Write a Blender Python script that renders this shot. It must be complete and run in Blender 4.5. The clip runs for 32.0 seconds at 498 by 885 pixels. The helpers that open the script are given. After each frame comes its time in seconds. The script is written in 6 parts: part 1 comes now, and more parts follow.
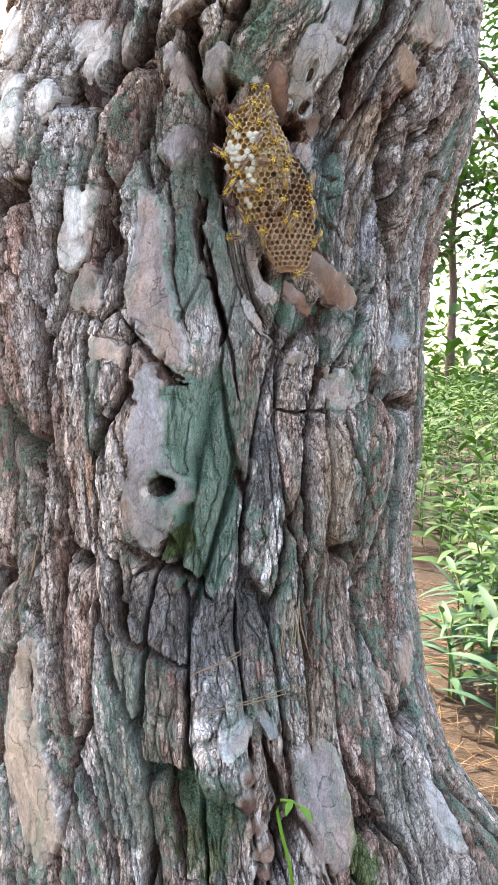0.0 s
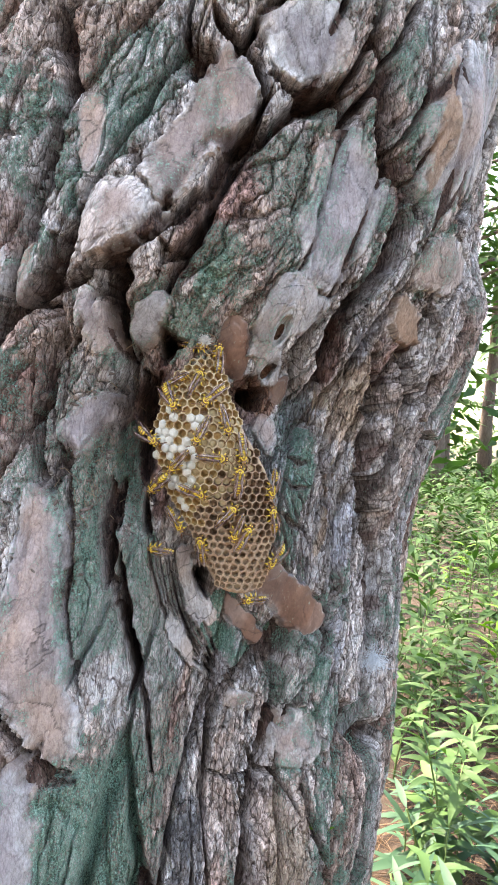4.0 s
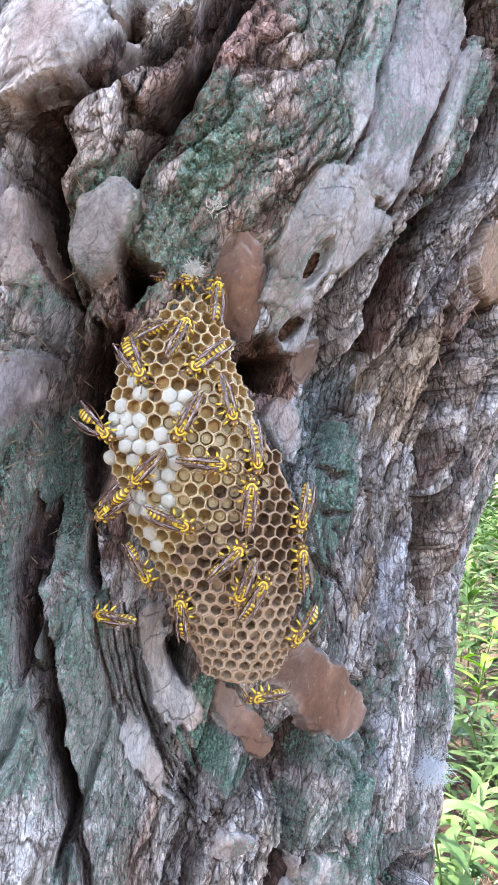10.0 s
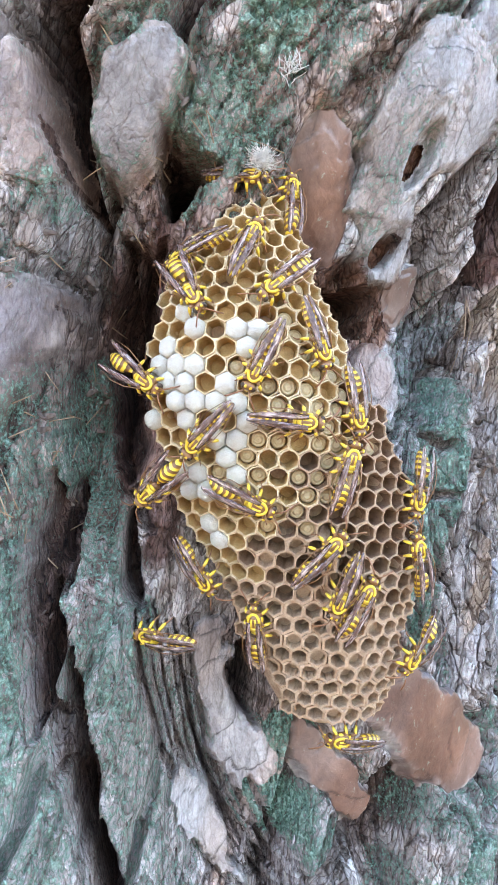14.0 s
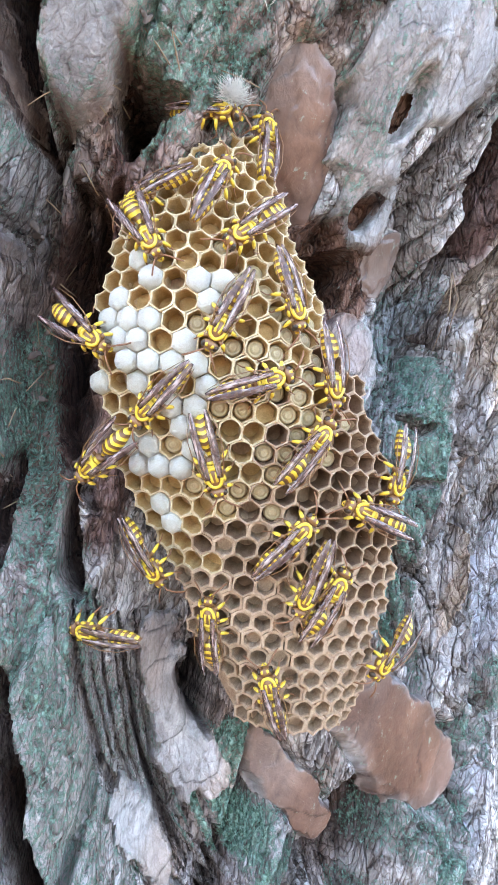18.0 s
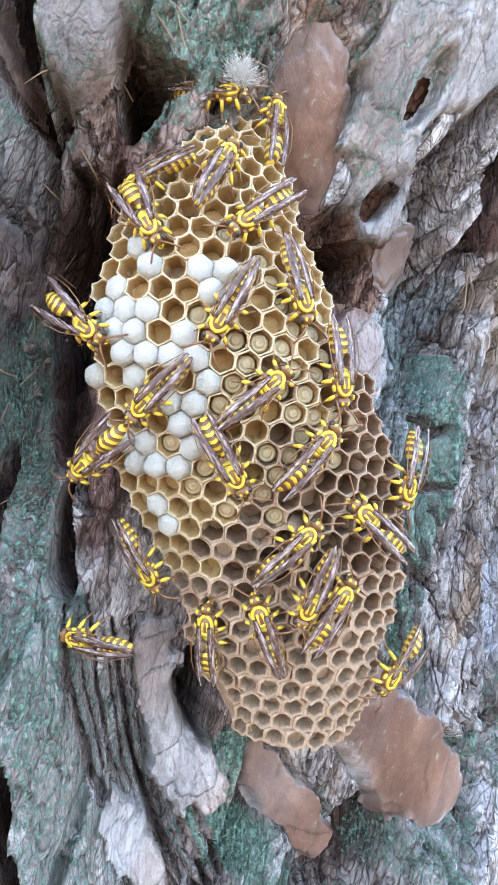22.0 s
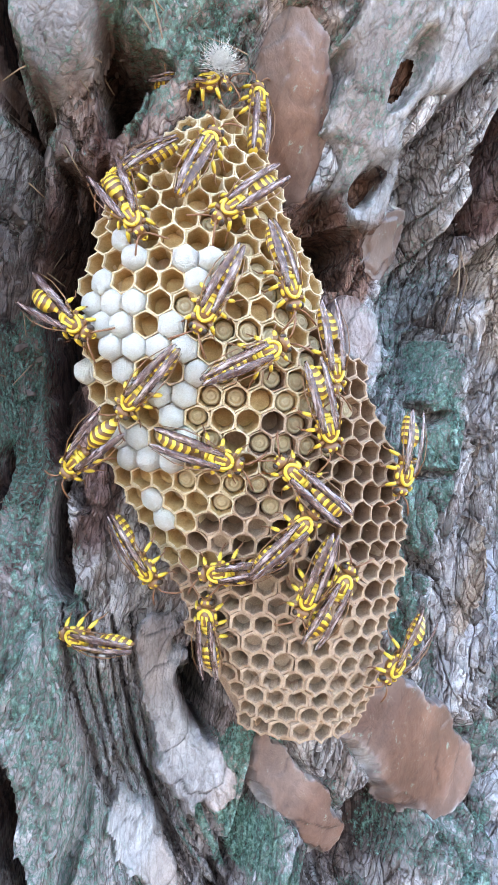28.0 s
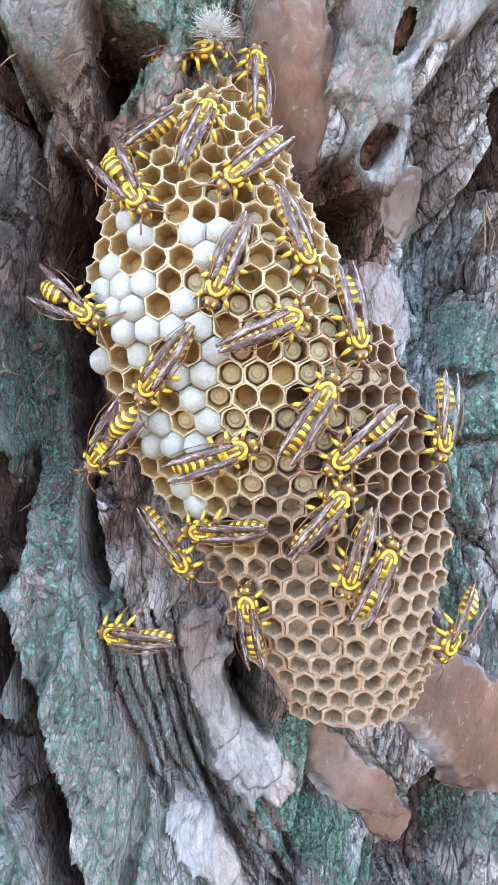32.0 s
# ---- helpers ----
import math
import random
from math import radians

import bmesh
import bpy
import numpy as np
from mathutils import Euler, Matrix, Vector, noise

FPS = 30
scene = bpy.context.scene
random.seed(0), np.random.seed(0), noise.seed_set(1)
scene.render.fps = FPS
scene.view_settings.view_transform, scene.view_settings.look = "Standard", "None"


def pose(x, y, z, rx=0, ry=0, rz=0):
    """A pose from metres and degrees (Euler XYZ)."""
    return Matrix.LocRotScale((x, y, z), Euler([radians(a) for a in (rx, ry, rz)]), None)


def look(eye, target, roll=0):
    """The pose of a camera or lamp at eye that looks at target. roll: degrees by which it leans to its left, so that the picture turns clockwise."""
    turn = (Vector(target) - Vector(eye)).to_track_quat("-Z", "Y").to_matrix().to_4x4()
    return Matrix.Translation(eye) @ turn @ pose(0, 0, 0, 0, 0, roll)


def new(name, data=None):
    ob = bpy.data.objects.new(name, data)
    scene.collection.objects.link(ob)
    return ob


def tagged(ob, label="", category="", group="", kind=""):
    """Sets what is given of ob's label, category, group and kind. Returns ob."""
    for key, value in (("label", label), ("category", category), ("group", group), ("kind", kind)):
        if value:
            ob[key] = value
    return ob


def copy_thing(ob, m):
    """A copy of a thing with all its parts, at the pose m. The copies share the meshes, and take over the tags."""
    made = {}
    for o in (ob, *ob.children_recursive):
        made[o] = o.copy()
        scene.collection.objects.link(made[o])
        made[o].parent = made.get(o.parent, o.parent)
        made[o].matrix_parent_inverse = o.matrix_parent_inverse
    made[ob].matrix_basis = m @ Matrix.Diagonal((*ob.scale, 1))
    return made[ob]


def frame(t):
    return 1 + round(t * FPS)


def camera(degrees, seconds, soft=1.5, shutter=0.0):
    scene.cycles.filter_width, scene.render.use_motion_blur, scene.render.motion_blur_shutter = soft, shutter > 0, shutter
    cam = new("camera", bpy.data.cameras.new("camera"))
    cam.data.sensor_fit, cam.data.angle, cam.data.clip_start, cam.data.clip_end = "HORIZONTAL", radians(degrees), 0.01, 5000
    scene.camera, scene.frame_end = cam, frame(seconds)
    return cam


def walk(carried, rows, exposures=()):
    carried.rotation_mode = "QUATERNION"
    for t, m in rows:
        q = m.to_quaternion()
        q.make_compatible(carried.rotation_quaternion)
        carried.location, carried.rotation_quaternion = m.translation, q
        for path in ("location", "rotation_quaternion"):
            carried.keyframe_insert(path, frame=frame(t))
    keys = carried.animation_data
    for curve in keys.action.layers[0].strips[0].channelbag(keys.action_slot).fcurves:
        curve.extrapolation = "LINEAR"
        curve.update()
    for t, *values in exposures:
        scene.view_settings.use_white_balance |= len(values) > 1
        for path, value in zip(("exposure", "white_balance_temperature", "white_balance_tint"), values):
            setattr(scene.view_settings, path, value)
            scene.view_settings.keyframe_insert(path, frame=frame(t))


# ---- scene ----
EXPOSURE = 3.06
cam = camera(36.8, 32.0)
PATH = [
    (0, (0.0425, -0.0023, 0.4329), (0.0132, 0.4942, 0.3825), -0.19),
    (0.5, (0.0415, 0.0317, 0.4503), (0.0132, 0.5286, 0.4023), 0.29),
    (1, (0.0482, 0.0414, 0.4660), (0.0211, 0.5386, 0.4213), 0.45),
    (1.5, (0.0455, 0.0616, 0.4861), (0.0253, 0.5597, 0.4478), 0.99),
    (2, (0.0405, 0.1070, 0.5120), (0.0291, 0.6057, 0.4786), 1.21),
    (2.5, (0.0407, 0.1479, 0.5537), (0.0346, 0.6471, 0.5260), 1.51),
    (3, (0.0287, 0.1775, 0.5773), (0.0275, 0.6771, 0.5568), 1.80),
    (3.5, (0.0220, 0.2001, 0.5991), (0.0270, 0.6998, 0.5821), 2.33),
    (4, (0.0280, 0.2080, 0.6264), (0.0420, 0.7077, 0.6174), 3.58),
    (4.5, (0.0302, 0.2263, 0.6368), (0.0498, 0.7259, 0.6326), 4.38),
    (6.5, (0.0302, 0.2947, 0.6378), (0.0719, 0.7921, 0.6660), 5.11),
    (7, (0.0258, 0.3238, 0.6294), (0.0653, 0.8216, 0.6545), 3.22),
    (7.5, (0.0304, 0.3535, 0.6137), (0.0696, 0.8516, 0.6310), 1.53),
    (8, (0.0266, 0.3651, 0.6069), (0.0567, 0.8641, 0.6149), 1.21),
    (8.5, (0.0196, 0.3785, 0.5947), (0.0375, 0.8782, 0.5981), 1.15),
    (9, (0.0095, 0.3935, 0.5886), (0.0284, 0.8931, 0.5878), 1.70),
    (9.5, (0.0099, 0.3874, 0.6042), (0.0429, 0.8864, 0.6055), 3.54),
    (10, (0.0129, 0.3923, 0.6134), (0.0527, 0.8907, 0.6187), 4.38),
    (10.5, (0.0168, 0.4095, 0.6133), (0.0606, 0.9075, 0.6229), 4.74),
    (11, (0.0168, 0.4184, 0.6121), (0.0651, 0.9159, 0.6249), 4.86),
    (11.5, (0.0084, 0.4307, 0.6045), (0.0523, 0.9286, 0.6155), 4.17),
    (12, (0.0145, 0.4550, 0.5940), (0.0526, 0.9535, 0.6025), 2.53),
    (12.5, (-0.0019, 0.4600, 0.5986), (0.0261, 0.9591, 0.6088), 2.23),
    (13, (-0.0067, 0.4662, 0.5983), (0.0251, 0.9652, 0.6064), 2.41),
    (13.5, (-0.0031, 0.4673, 0.5984), (0.0279, 0.9663, 0.6068), 2.66),
    (15.5, (-0.0019, 0.4889, 0.5911), (0.0407, 0.9869, 0.6052), 4.52),
    (16, (0.0017, 0.4942, 0.5880), (0.0475, 0.9919, 0.6020), 4.70),
    (16.5, (0.0034, 0.4955, 0.5898), (0.0503, 0.9930, 0.6053), 4.70),
    (17, (0.0039, 0.4949, 0.5916), (0.0540, 0.9922, 0.6051), 4.63),
    (17.5, (0.0022, 0.4936, 0.5942), (0.0537, 0.9907, 0.6069), 4.76),
    (18, (0.0008, 0.4944, 0.5912), (0.0555, 0.9912, 0.6037), 4.81),
    (18.5, (0.0039, 0.4956, 0.5940), (0.0570, 0.9926, 0.6069), 4.91),
    (19, (0.0019, 0.4965, 0.5914), (0.0537, 0.9936, 0.6034), 5.16),
    (19.5, (-0.0015, 0.4939, 0.5917), (0.0519, 0.9909, 0.6043), 5.08),
    (20, (0.0001, 0.4969, 0.5911), (0.0530, 0.9939, 0.6038), 5.12),
    (20.5, (0.0012, 0.4990, 0.5913), (0.0529, 0.9962, 0.6041), 5.06),
    (21, (0.0047, 0.5036, 0.5926), (0.0557, 1.0009, 0.6046), 5.14),
    (21.5, (0.0039, 0.5052, 0.5897), (0.0513, 1.0029, 0.6003), 5.37),
    (22, (0.0033, 0.5037, 0.5912), (0.0521, 1.0012, 0.6038), 5.71),
    (22.5, (0.0022, 0.5050, 0.5914), (0.0505, 1.0025, 0.6032), 5.85),
    (23, (-0.0017, 0.5047, 0.5897), (0.0453, 1.0023, 0.6021), 5.78),
    (23.5, (-0.0008, 0.5054, 0.5899), (0.0491, 1.0028, 0.6018), 5.93),
    (24, (-0.0023, 0.5069, 0.5862), (0.0467, 1.0043, 0.5994), 6.06),
    (24.5, (-0.0032, 0.5085, 0.5873), (0.0432, 1.0062, 0.6008), 6.17),
    (25, (-0.0048, 0.5064, 0.5921), (0.0403, 1.0041, 0.6069), 6.32),
    (25.5, (-0.0055, 0.5087, 0.5910), (0.0400, 1.0065, 0.6053), 6.49),
    (27.5, (0.0013, 0.5056, 0.5866), (0.0440, 1.0036, 0.5977), 6.14),
    (28, (0.0070, 0.5051, 0.5892), (0.0503, 1.0031, 0.6019), 3.62),
    (28.5, (0.0058, 0.5057, 0.5866), (0.0447, 1.0041, 0.5966), 1.56),
    (29, (0.0062, 0.5031, 0.5877), (0.0301, 1.0024, 0.5968), 0.35),
    (29.5, (0.0089, 0.5099, 0.5865), (0.0323, 1.0093, 0.5926), -0.58),
    (30, (0.0115, 0.5085, 0.5851), (0.0322, 1.0080, 0.5947), -1.05),
    (30.5, (0.0133, 0.5096, 0.5897), (0.0323, 1.0092, 0.5990), -1.30),
    (31, (0.0149, 0.5099, 0.5937), (0.0317, 1.0095, 0.6040), -1.29),
    (31.5, (0.0083, 0.5114, 0.5878), (0.0251, 1.0110, 0.5973), -1.07),
    (32, (0.0107, 0.5118, 0.5854), (0.0262, 1.0115, 0.5957), -1.11),
]
walk(cam, [(t, look(eye, target, roll)) for t, eye, target, roll in PATH], exposures=[(0, EXPOSURE + 0.14, 7800, 11), (4.5, EXPOSURE + 0.20, 7700, 12), (8, EXPOSURE + 0.58, 7400, 15), (9, EXPOSURE + 0.74, 7350, 15), (10, EXPOSURE + 0.58, 7150, 15), (12, EXPOSURE + 0.92, 7150, 13), (20, EXPOSURE + 0.99, 6750, 10), (32, EXPOSURE + 1.01, 6700, 10)])

# ---- world, sun ----
SUN_AZ, SUN_EL = 128.0, 52.0            # degrees: from +x towards +y, above the horizon
world = bpy.data.worlds.new("daylight")
scene.world = world
world.use_nodes = True
wn = world.node_tree.nodes
sky = wn.new("ShaderNodeTexSky")
sky.sky_type = "NISHITA"
sky.sun_disc = False
sky.sun_elevation = radians(SUN_EL)
sky.sun_rotation = radians(90 - SUN_AZ)
sky.air_density, sky.dust_density, sky.ozone_density = 1.0, 3.0, 1.0
wn["Background"].inputs[1].default_value = 0.15
world.node_tree.links.new(sky.outputs[0], wn["Background"].inputs[0])
sun = new("sun", bpy.data.lights.new("sun", "SUN"))
sun.data.energy, sun.data.angle, sun.data.color = 3.3, radians(1.5), (1.0, 0.95, 0.86)
to_sun = Vector((math.cos(radians(SUN_AZ)) * math.cos(radians(SUN_EL)), math.sin(radians(SUN_AZ)) * math.cos(radians(SUN_EL)), math.sin(radians(SUN_EL))))
sun.matrix_world = look(to_sun * 30, (0, 0, 0))

# ---- materials ----


def material(name, rough=0.7, colour=(0.5, 0.5, 0.5), metal=0.0, spec=0.5):
    m = bpy.data.materials.new(name)
    m.use_nodes = True
    b = m.node_tree.nodes["Principled BSDF"]
    b.inputs["Base Color"].default_value = (*colour, 1)
    b.inputs["Roughness"].default_value = rough
    b.inputs["Metallic"].default_value = metal
    b.inputs["Specular IOR Level"].default_value = spec
    return m


def node(m, kind, **values):
    n = m.node_tree.nodes.new(kind)
    for key, value in values.items():
        n.inputs[key.replace("_", " ")].default_value = value
    return n


def link(m, a, b):
    m.node_tree.links.new(a, b)


def bsdf(m):
    return m.node_tree.nodes["Principled BSDF"]


def ramp(m, stops, source):
    r = m.node_tree.nodes.new("ShaderNodeValToRGB")
    e = r.color_ramp.elements
    while len(e) < len(stops):
        e.new(0.5)
    for i, (p, c) in enumerate(stops):
        e[i].position, e[i].color = p, (*c, 1)
    link(m, source, r.inputs[0])
    return r.outputs[0]


def coords(m, stretch=(1, 1, 1), kind="Object"):
    tc = m.node_tree.nodes.new("ShaderNodeTexCoord")
    mp = node(m, "ShaderNodeMapping", Scale=stretch)
    link(m, tc.outputs[kind], mp.inputs[0])
    return mp.outputs[0]


def noise_tex(m, vec, scale, detail=4, rough=0.6, distortion=0.0):
    n = node(m, "ShaderNodeTexNoise", Scale=scale, Detail=detail, Roughness=rough, Distortion=distortion)
    link(m, vec, n.inputs["Vector"])
    return n.outputs["Fac"]


def mixed(m, fac, a, b, mode="MIX"):
    n = m.node_tree.nodes.new("ShaderNodeMix")
    n.data_type, n.blend_type = "RGBA", mode
    for socket, v in ((n.inputs[0], fac), (n.inputs[6], a), (n.inputs[7], b)):
        if isinstance(v, bpy.types.NodeSocket):
            link(m, v, socket)
        else:
            socket.default_value = v if isinstance(v, float) else (*v, 1)
    return n.outputs[2]


def bumped(m, height, strength, dist):
    n = node(m, "ShaderNodeBump", Strength=strength, Distance=dist)
    link(m, height, n.inputs["Height"])
    link(m, n.outputs[0], bsdf(m).inputs["Normal"])


def two_tone(name, a, b, scale, rough=0.75, stretch=(1, 1, 1), bump=0.4, dist=0.001, detail=6, spec=0.3):
    """A surface of two colours mixed by grain at two scales, with relief."""
    m = material(name, rough, a, spec=spec)
    v = coords(m, stretch)
    n1, n2 = noise_tex(m, v, scale, detail), noise_tex(m, v, scale * 6, 3)
    c = ramp(m, [(0.32, a), (0.68, b)], n1)
    c = mixed(m, 0.35, c, ramp(m, [(0.3, tuple(x * 0.55 for x in a)), (0.75, tuple(min(1, x * 1.25) for x in b))], n2))
    link(m, c, bsdf(m).inputs["Base Color"])
    bumped(m, n2, bump, dist)
    return m


def warped(m, stretch, scale, amount):
    """Coordinates pushed about by noise, so that cells get wandering borders."""
    v = coords(m, stretch)
    n = node(m, "ShaderNodeTexNoise", Scale=scale, Detail=3.0)
    link(m, v, n.inputs["Vector"])
    off = m.node_tree.nodes.new("ShaderNodeVectorMath")
    off.operation = "MULTIPLY_ADD"
    link(m, n.outputs["Color"], off.inputs[0])
    off.inputs[1].default_value = (amount,) * 3
    link(m, v, off.inputs[2])
    return off.outputs[0]


def strata(m, scale, count, seed):
    """Thin layers of bark that end one above the other: a mask that is 0 on their broken edges, a level for each layer, and their height as steps."""
    n = noise_tex(m, warped(m, (1, 1, 0.30), 60 + 9 * seed, 0.012), scale, 2, 0.45, 0.2)

    def calc(kind, a, b=0.0):
        f = node(m, "ShaderNodeMath")
        f.operation = kind
        for k, v in enumerate((a, b)):
            if isinstance(v, bpy.types.NodeSocket):
                link(m, v, f.inputs[k])
            else:
                f.inputs[k].default_value = v
        return f.outputs[0]
    t = calc("MULTIPLY", n, count * 2)
    low = calc("FLOOR", t)
    rest = calc("FRACT", t)
    line = ramp(m, [(0.0, (0, 0, 0)), (0.07, (0.1, 0.1, 0.1)), (0.24, (1, 1, 1)), (0.95, (1, 1, 1))], rest)
    white = m.node_tree.nodes.new("ShaderNodeTexWhiteNoise")
    white.noise_dimensions = "1D"
    link(m, calc("ADD", low, seed + 0.5), white.inputs["W"])
    stair = calc("ADD", low, ramp(m, [(0.0, (0, 0, 0)), (0.2, (1, 1, 1))], rest))
    return line, white.outputs["Value"], stair


def cells(m, vec, scale, width):
    """Flakes: a mask that is 0 in the gaps between them, and a level for each."""
    out = []
    for feature in ("DISTANCE_TO_EDGE", "F1"):
        v = node(m, "ShaderNodeTexVoronoi", Scale=scale)
        v.feature = feature
        link(m, vec, v.inputs["Vector"])
        out.append(v)
    gap = ramp(m, [(0.0, (0, 0, 0)), (width, (1, 1, 1))], out[0].outputs["Distance"])
    sep = m.node_tree.nodes.new("ShaderNodeSeparateColor")
    link(m, out[1].outputs["Color"], sep.inputs[0])
    return gap, sep.outputs[0]


def painted(name, rough, scale, stretch, bump, dist, spec=0.25, contrast=0.5, cracks=0.5, flaky=0.0):
    """Reads the colour that the mesh carries, and in its alpha how thickly lichen grows; grain of three scales and fine splits lie over it."""
    m = material(name, rough, spec=spec)
    at = m.node_tree.nodes.new("ShaderNodeAttribute")
    at.attribute_name = "tone"
    v = coords(m, stretch)
    n1, n2, n3 = noise_tex(m, v, scale, 8, 0.7, 0.8), noise_tex(m, v, scale * 3.6, 6, 0.75, 0.4), noise_tex(m, coords(m), scale * 3.4, 5, 0.75)
    rid = node(m, "ShaderNodeTexNoise", Scale=scale * 0.95, Detail=6.0, Roughness=0.66, Distortion=0.7)
    rid.noise_type = "RIDGED_MULTIFRACTAL"
    link(m, coords(m, (stretch[0], stretch[1], stretch[2] * 0.6)), rid.inputs["Vector"])
    split = ramp(m, [(0.30, (1, 1, 1)), (0.95, (0, 0, 0))], rid.outputs["Fac"])
    g = ramp(m, [(0.30, (1 - contrast,) * 3), (0.5, (1, 1, 1)), (0.70, (1 + contrast * 0.7,) * 3)], n1)
    c = mixed(m, 1.0, at.outputs["Color"], g, "MULTIPLY")
    g2 = ramp(m, [(0.34, (1 - contrast * 1.3,) * 3), (0.5, (1, 1, 1)), (0.66, (1 + contrast * 0.8,) * 3)], n2)
    c = mixed(m, 1.0, c, g2, "MULTIPLY")
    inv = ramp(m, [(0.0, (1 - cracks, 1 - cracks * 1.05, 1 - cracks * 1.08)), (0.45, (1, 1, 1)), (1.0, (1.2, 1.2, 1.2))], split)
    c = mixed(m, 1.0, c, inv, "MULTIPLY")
    gaps = []
    if flaky:
        # Dark layer edges and flake gaps put crevice shade into the colour.
        for size, count, weight, seed in ((42, 7.0, 0.42, 0.0), (120, 5.0, 0.22, 3.7)):
            line, level, stair = strata(m, size, count, seed)
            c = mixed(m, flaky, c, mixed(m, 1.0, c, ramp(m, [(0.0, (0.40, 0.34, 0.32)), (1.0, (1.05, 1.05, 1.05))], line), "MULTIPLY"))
            c = mixed(m, flaky, c, mixed(m, 1.0, c, ramp(m, [(0.0, (0.80, 0.77, 0.75)), (1.0, (1.22, 1.22, 1.23))], level), "MULTIPLY"))
            gaps.append((stair, weight * flaky))
        vec = warped(m, (1, 1, 0.55), 150, 0.009)
        for size, width, dark in ((80, 0.05, 0.62), (260, 0.10, 0.34)):
            gap, level = cells(m, vec, size, width)
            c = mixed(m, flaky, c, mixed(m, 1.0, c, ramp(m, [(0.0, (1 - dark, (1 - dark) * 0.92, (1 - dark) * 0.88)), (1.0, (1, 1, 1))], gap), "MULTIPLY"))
            c = mixed(m, flaky, c, mixed(m, 1.0, c, ramp(m, [(0.0, (0.84, 0.81, 0.79)), (1.0, (1.24, 1.24, 1.25))], level), "MULTIPLY"))
            gaps += [(gap, 0.9 * flaky if size < 200 else 0.45 * flaky), (level, 0.7 * flaky if size < 200 else 0.35 * flaky)]
    # lichen: crusts of grains, thick where the mask is high
    s2, s3 = ramp(m, [(0.38, (0, 0, 0)), (0.62, (1, 1, 1))], n2), ramp(m, [(0.38, (0, 0, 0)), (0.62, (1, 1, 1))], n3)
    grow = at.outputs["Alpha"]
    for n, w, base in ((None, 0.75, None), (s2, 0.5, True), (s3, 0.35, True)):
        f = node(m, "ShaderNodeMath")
        f.operation = "MULTIPLY_ADD"
        f.inputs[1].default_value = w
        f.inputs[2].default_value = 0.0
        if n is None:
            link(m, grow, f.inputs[0])
        else:
            link(m, n, f.inputs[0])
            link(m, grow, f.inputs[2])
        grow = f.outputs[0]
    crust = ramp(m, [(0.70, (0, 0, 0)), (0.98, (0.84, 0.84, 0.84))], grow)
    mint = ramp(m, [(0.36, (0.042, 0.105, 0.076)), (0.50, (0.140, 0.285, 0.205)), (0.63, (0.34, 0.52, 0.415))], n3)
    c = mixed(m, crust, c, mint)
    link(m, c, bsdf(m).inputs["Base Color"])
    total = n1
    for n, w in [(n2, 0.55), (n3, 0.25), (split, 0.8 * cracks), (crust, 0.5)] + gaps:
        f = node(m, "ShaderNodeMath")
        f.operation = "MULTIPLY_ADD"
        f.inputs[1].default_value = w
        link(m, n, f.inputs[0])
        link(m, total, f.inputs[2])
        total = f.outputs[0]
    bumped(m, total, bump, dist)
    return m


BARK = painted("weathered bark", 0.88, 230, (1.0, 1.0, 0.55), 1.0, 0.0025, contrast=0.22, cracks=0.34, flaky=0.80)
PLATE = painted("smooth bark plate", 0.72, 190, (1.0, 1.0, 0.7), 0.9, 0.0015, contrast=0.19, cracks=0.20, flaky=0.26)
INNER = painted("inner bark", 0.30, 75, (1.0, 1.0, 0.8), 0.5, 0.0011, spec=0.5, contrast=0.20, cracks=0.10)

# ---- geometry helpers ----


def mesh_from(name, verts, faces, mats=(), smooth=True, crisp=0):
    me = bpy.data.meshes.new(name)
    me.from_pydata([tuple(v) for v in verts], [], faces)
    for m in mats:
        me.materials.append(m)
    if smooth:
        me.polygons.foreach_set("use_smooth", np.ones(len(me.polygons), bool))
    me.update()
    if crisp:
        me.set_sharp_from_angle(angle=radians(crisp))
    return me


def set_tone(me, rgb, growth):
    at = me.attributes.new("tone", "FLOAT_COLOR", "POINT")
    full = np.ones((len(me.vertices), 4), np.float32)
    full[:, :3] = rgb
    full[:, 3] = growth
    at.data.foreach_set("color", full.ravel())


def part(name, me, parent, label="", m=None):
    """Links a mesh as one part under a thing or a part."""
    ob = new(name, me)
    ob.parent = parent
    if m is not None:
        ob.matrix_basis = m
    return tagged(ob, label)


def thing(name, label, category, group="", kind=""):
    return tagged(new(name), label, category, group, kind)


def tube(points, radii, sides=8, cap=True):
    """Verts and faces of a round tube along points."""
    pts = [Vector(p) for p in points]
    verts, faces = [], []
    for i, p in enumerate(pts):
        d = (pts[min(i + 1, len(pts) - 1)] - pts[max(i - 1, 0)]).normalized()
        a = d.orthogonal().normalized()
        if abs(d.z) < 0.95:
            a = d.cross(Vector((0, 0, 1))).normalized()
        b = d.cross(a)
        for k in range(sides):
            w = 2 * math.pi * k / sides
            verts.append(p + (a * math.cos(w) + b * math.sin(w)) * radii[i])
    for i in range(len(pts) - 1):
        for k in range(sides):
            k2 = (k + 1) % sides
            faces.append((i * sides + k, i * sides + k2, (i + 1) * sides + k2, (i + 1) * sides + k))
    if cap:
        faces.append(tuple(range(sides - 1, -1, -1)))
        faces.append(tuple((len(pts) - 1) * sides + k for k in range(sides)))
    return verts, faces


def joined(pieces):
    verts, faces = [], []
    for v, f in pieces:
        o = len(verts)
        verts += list(v)
        faces += [tuple(i + o for i in q) for q in f]
    return verts, faces


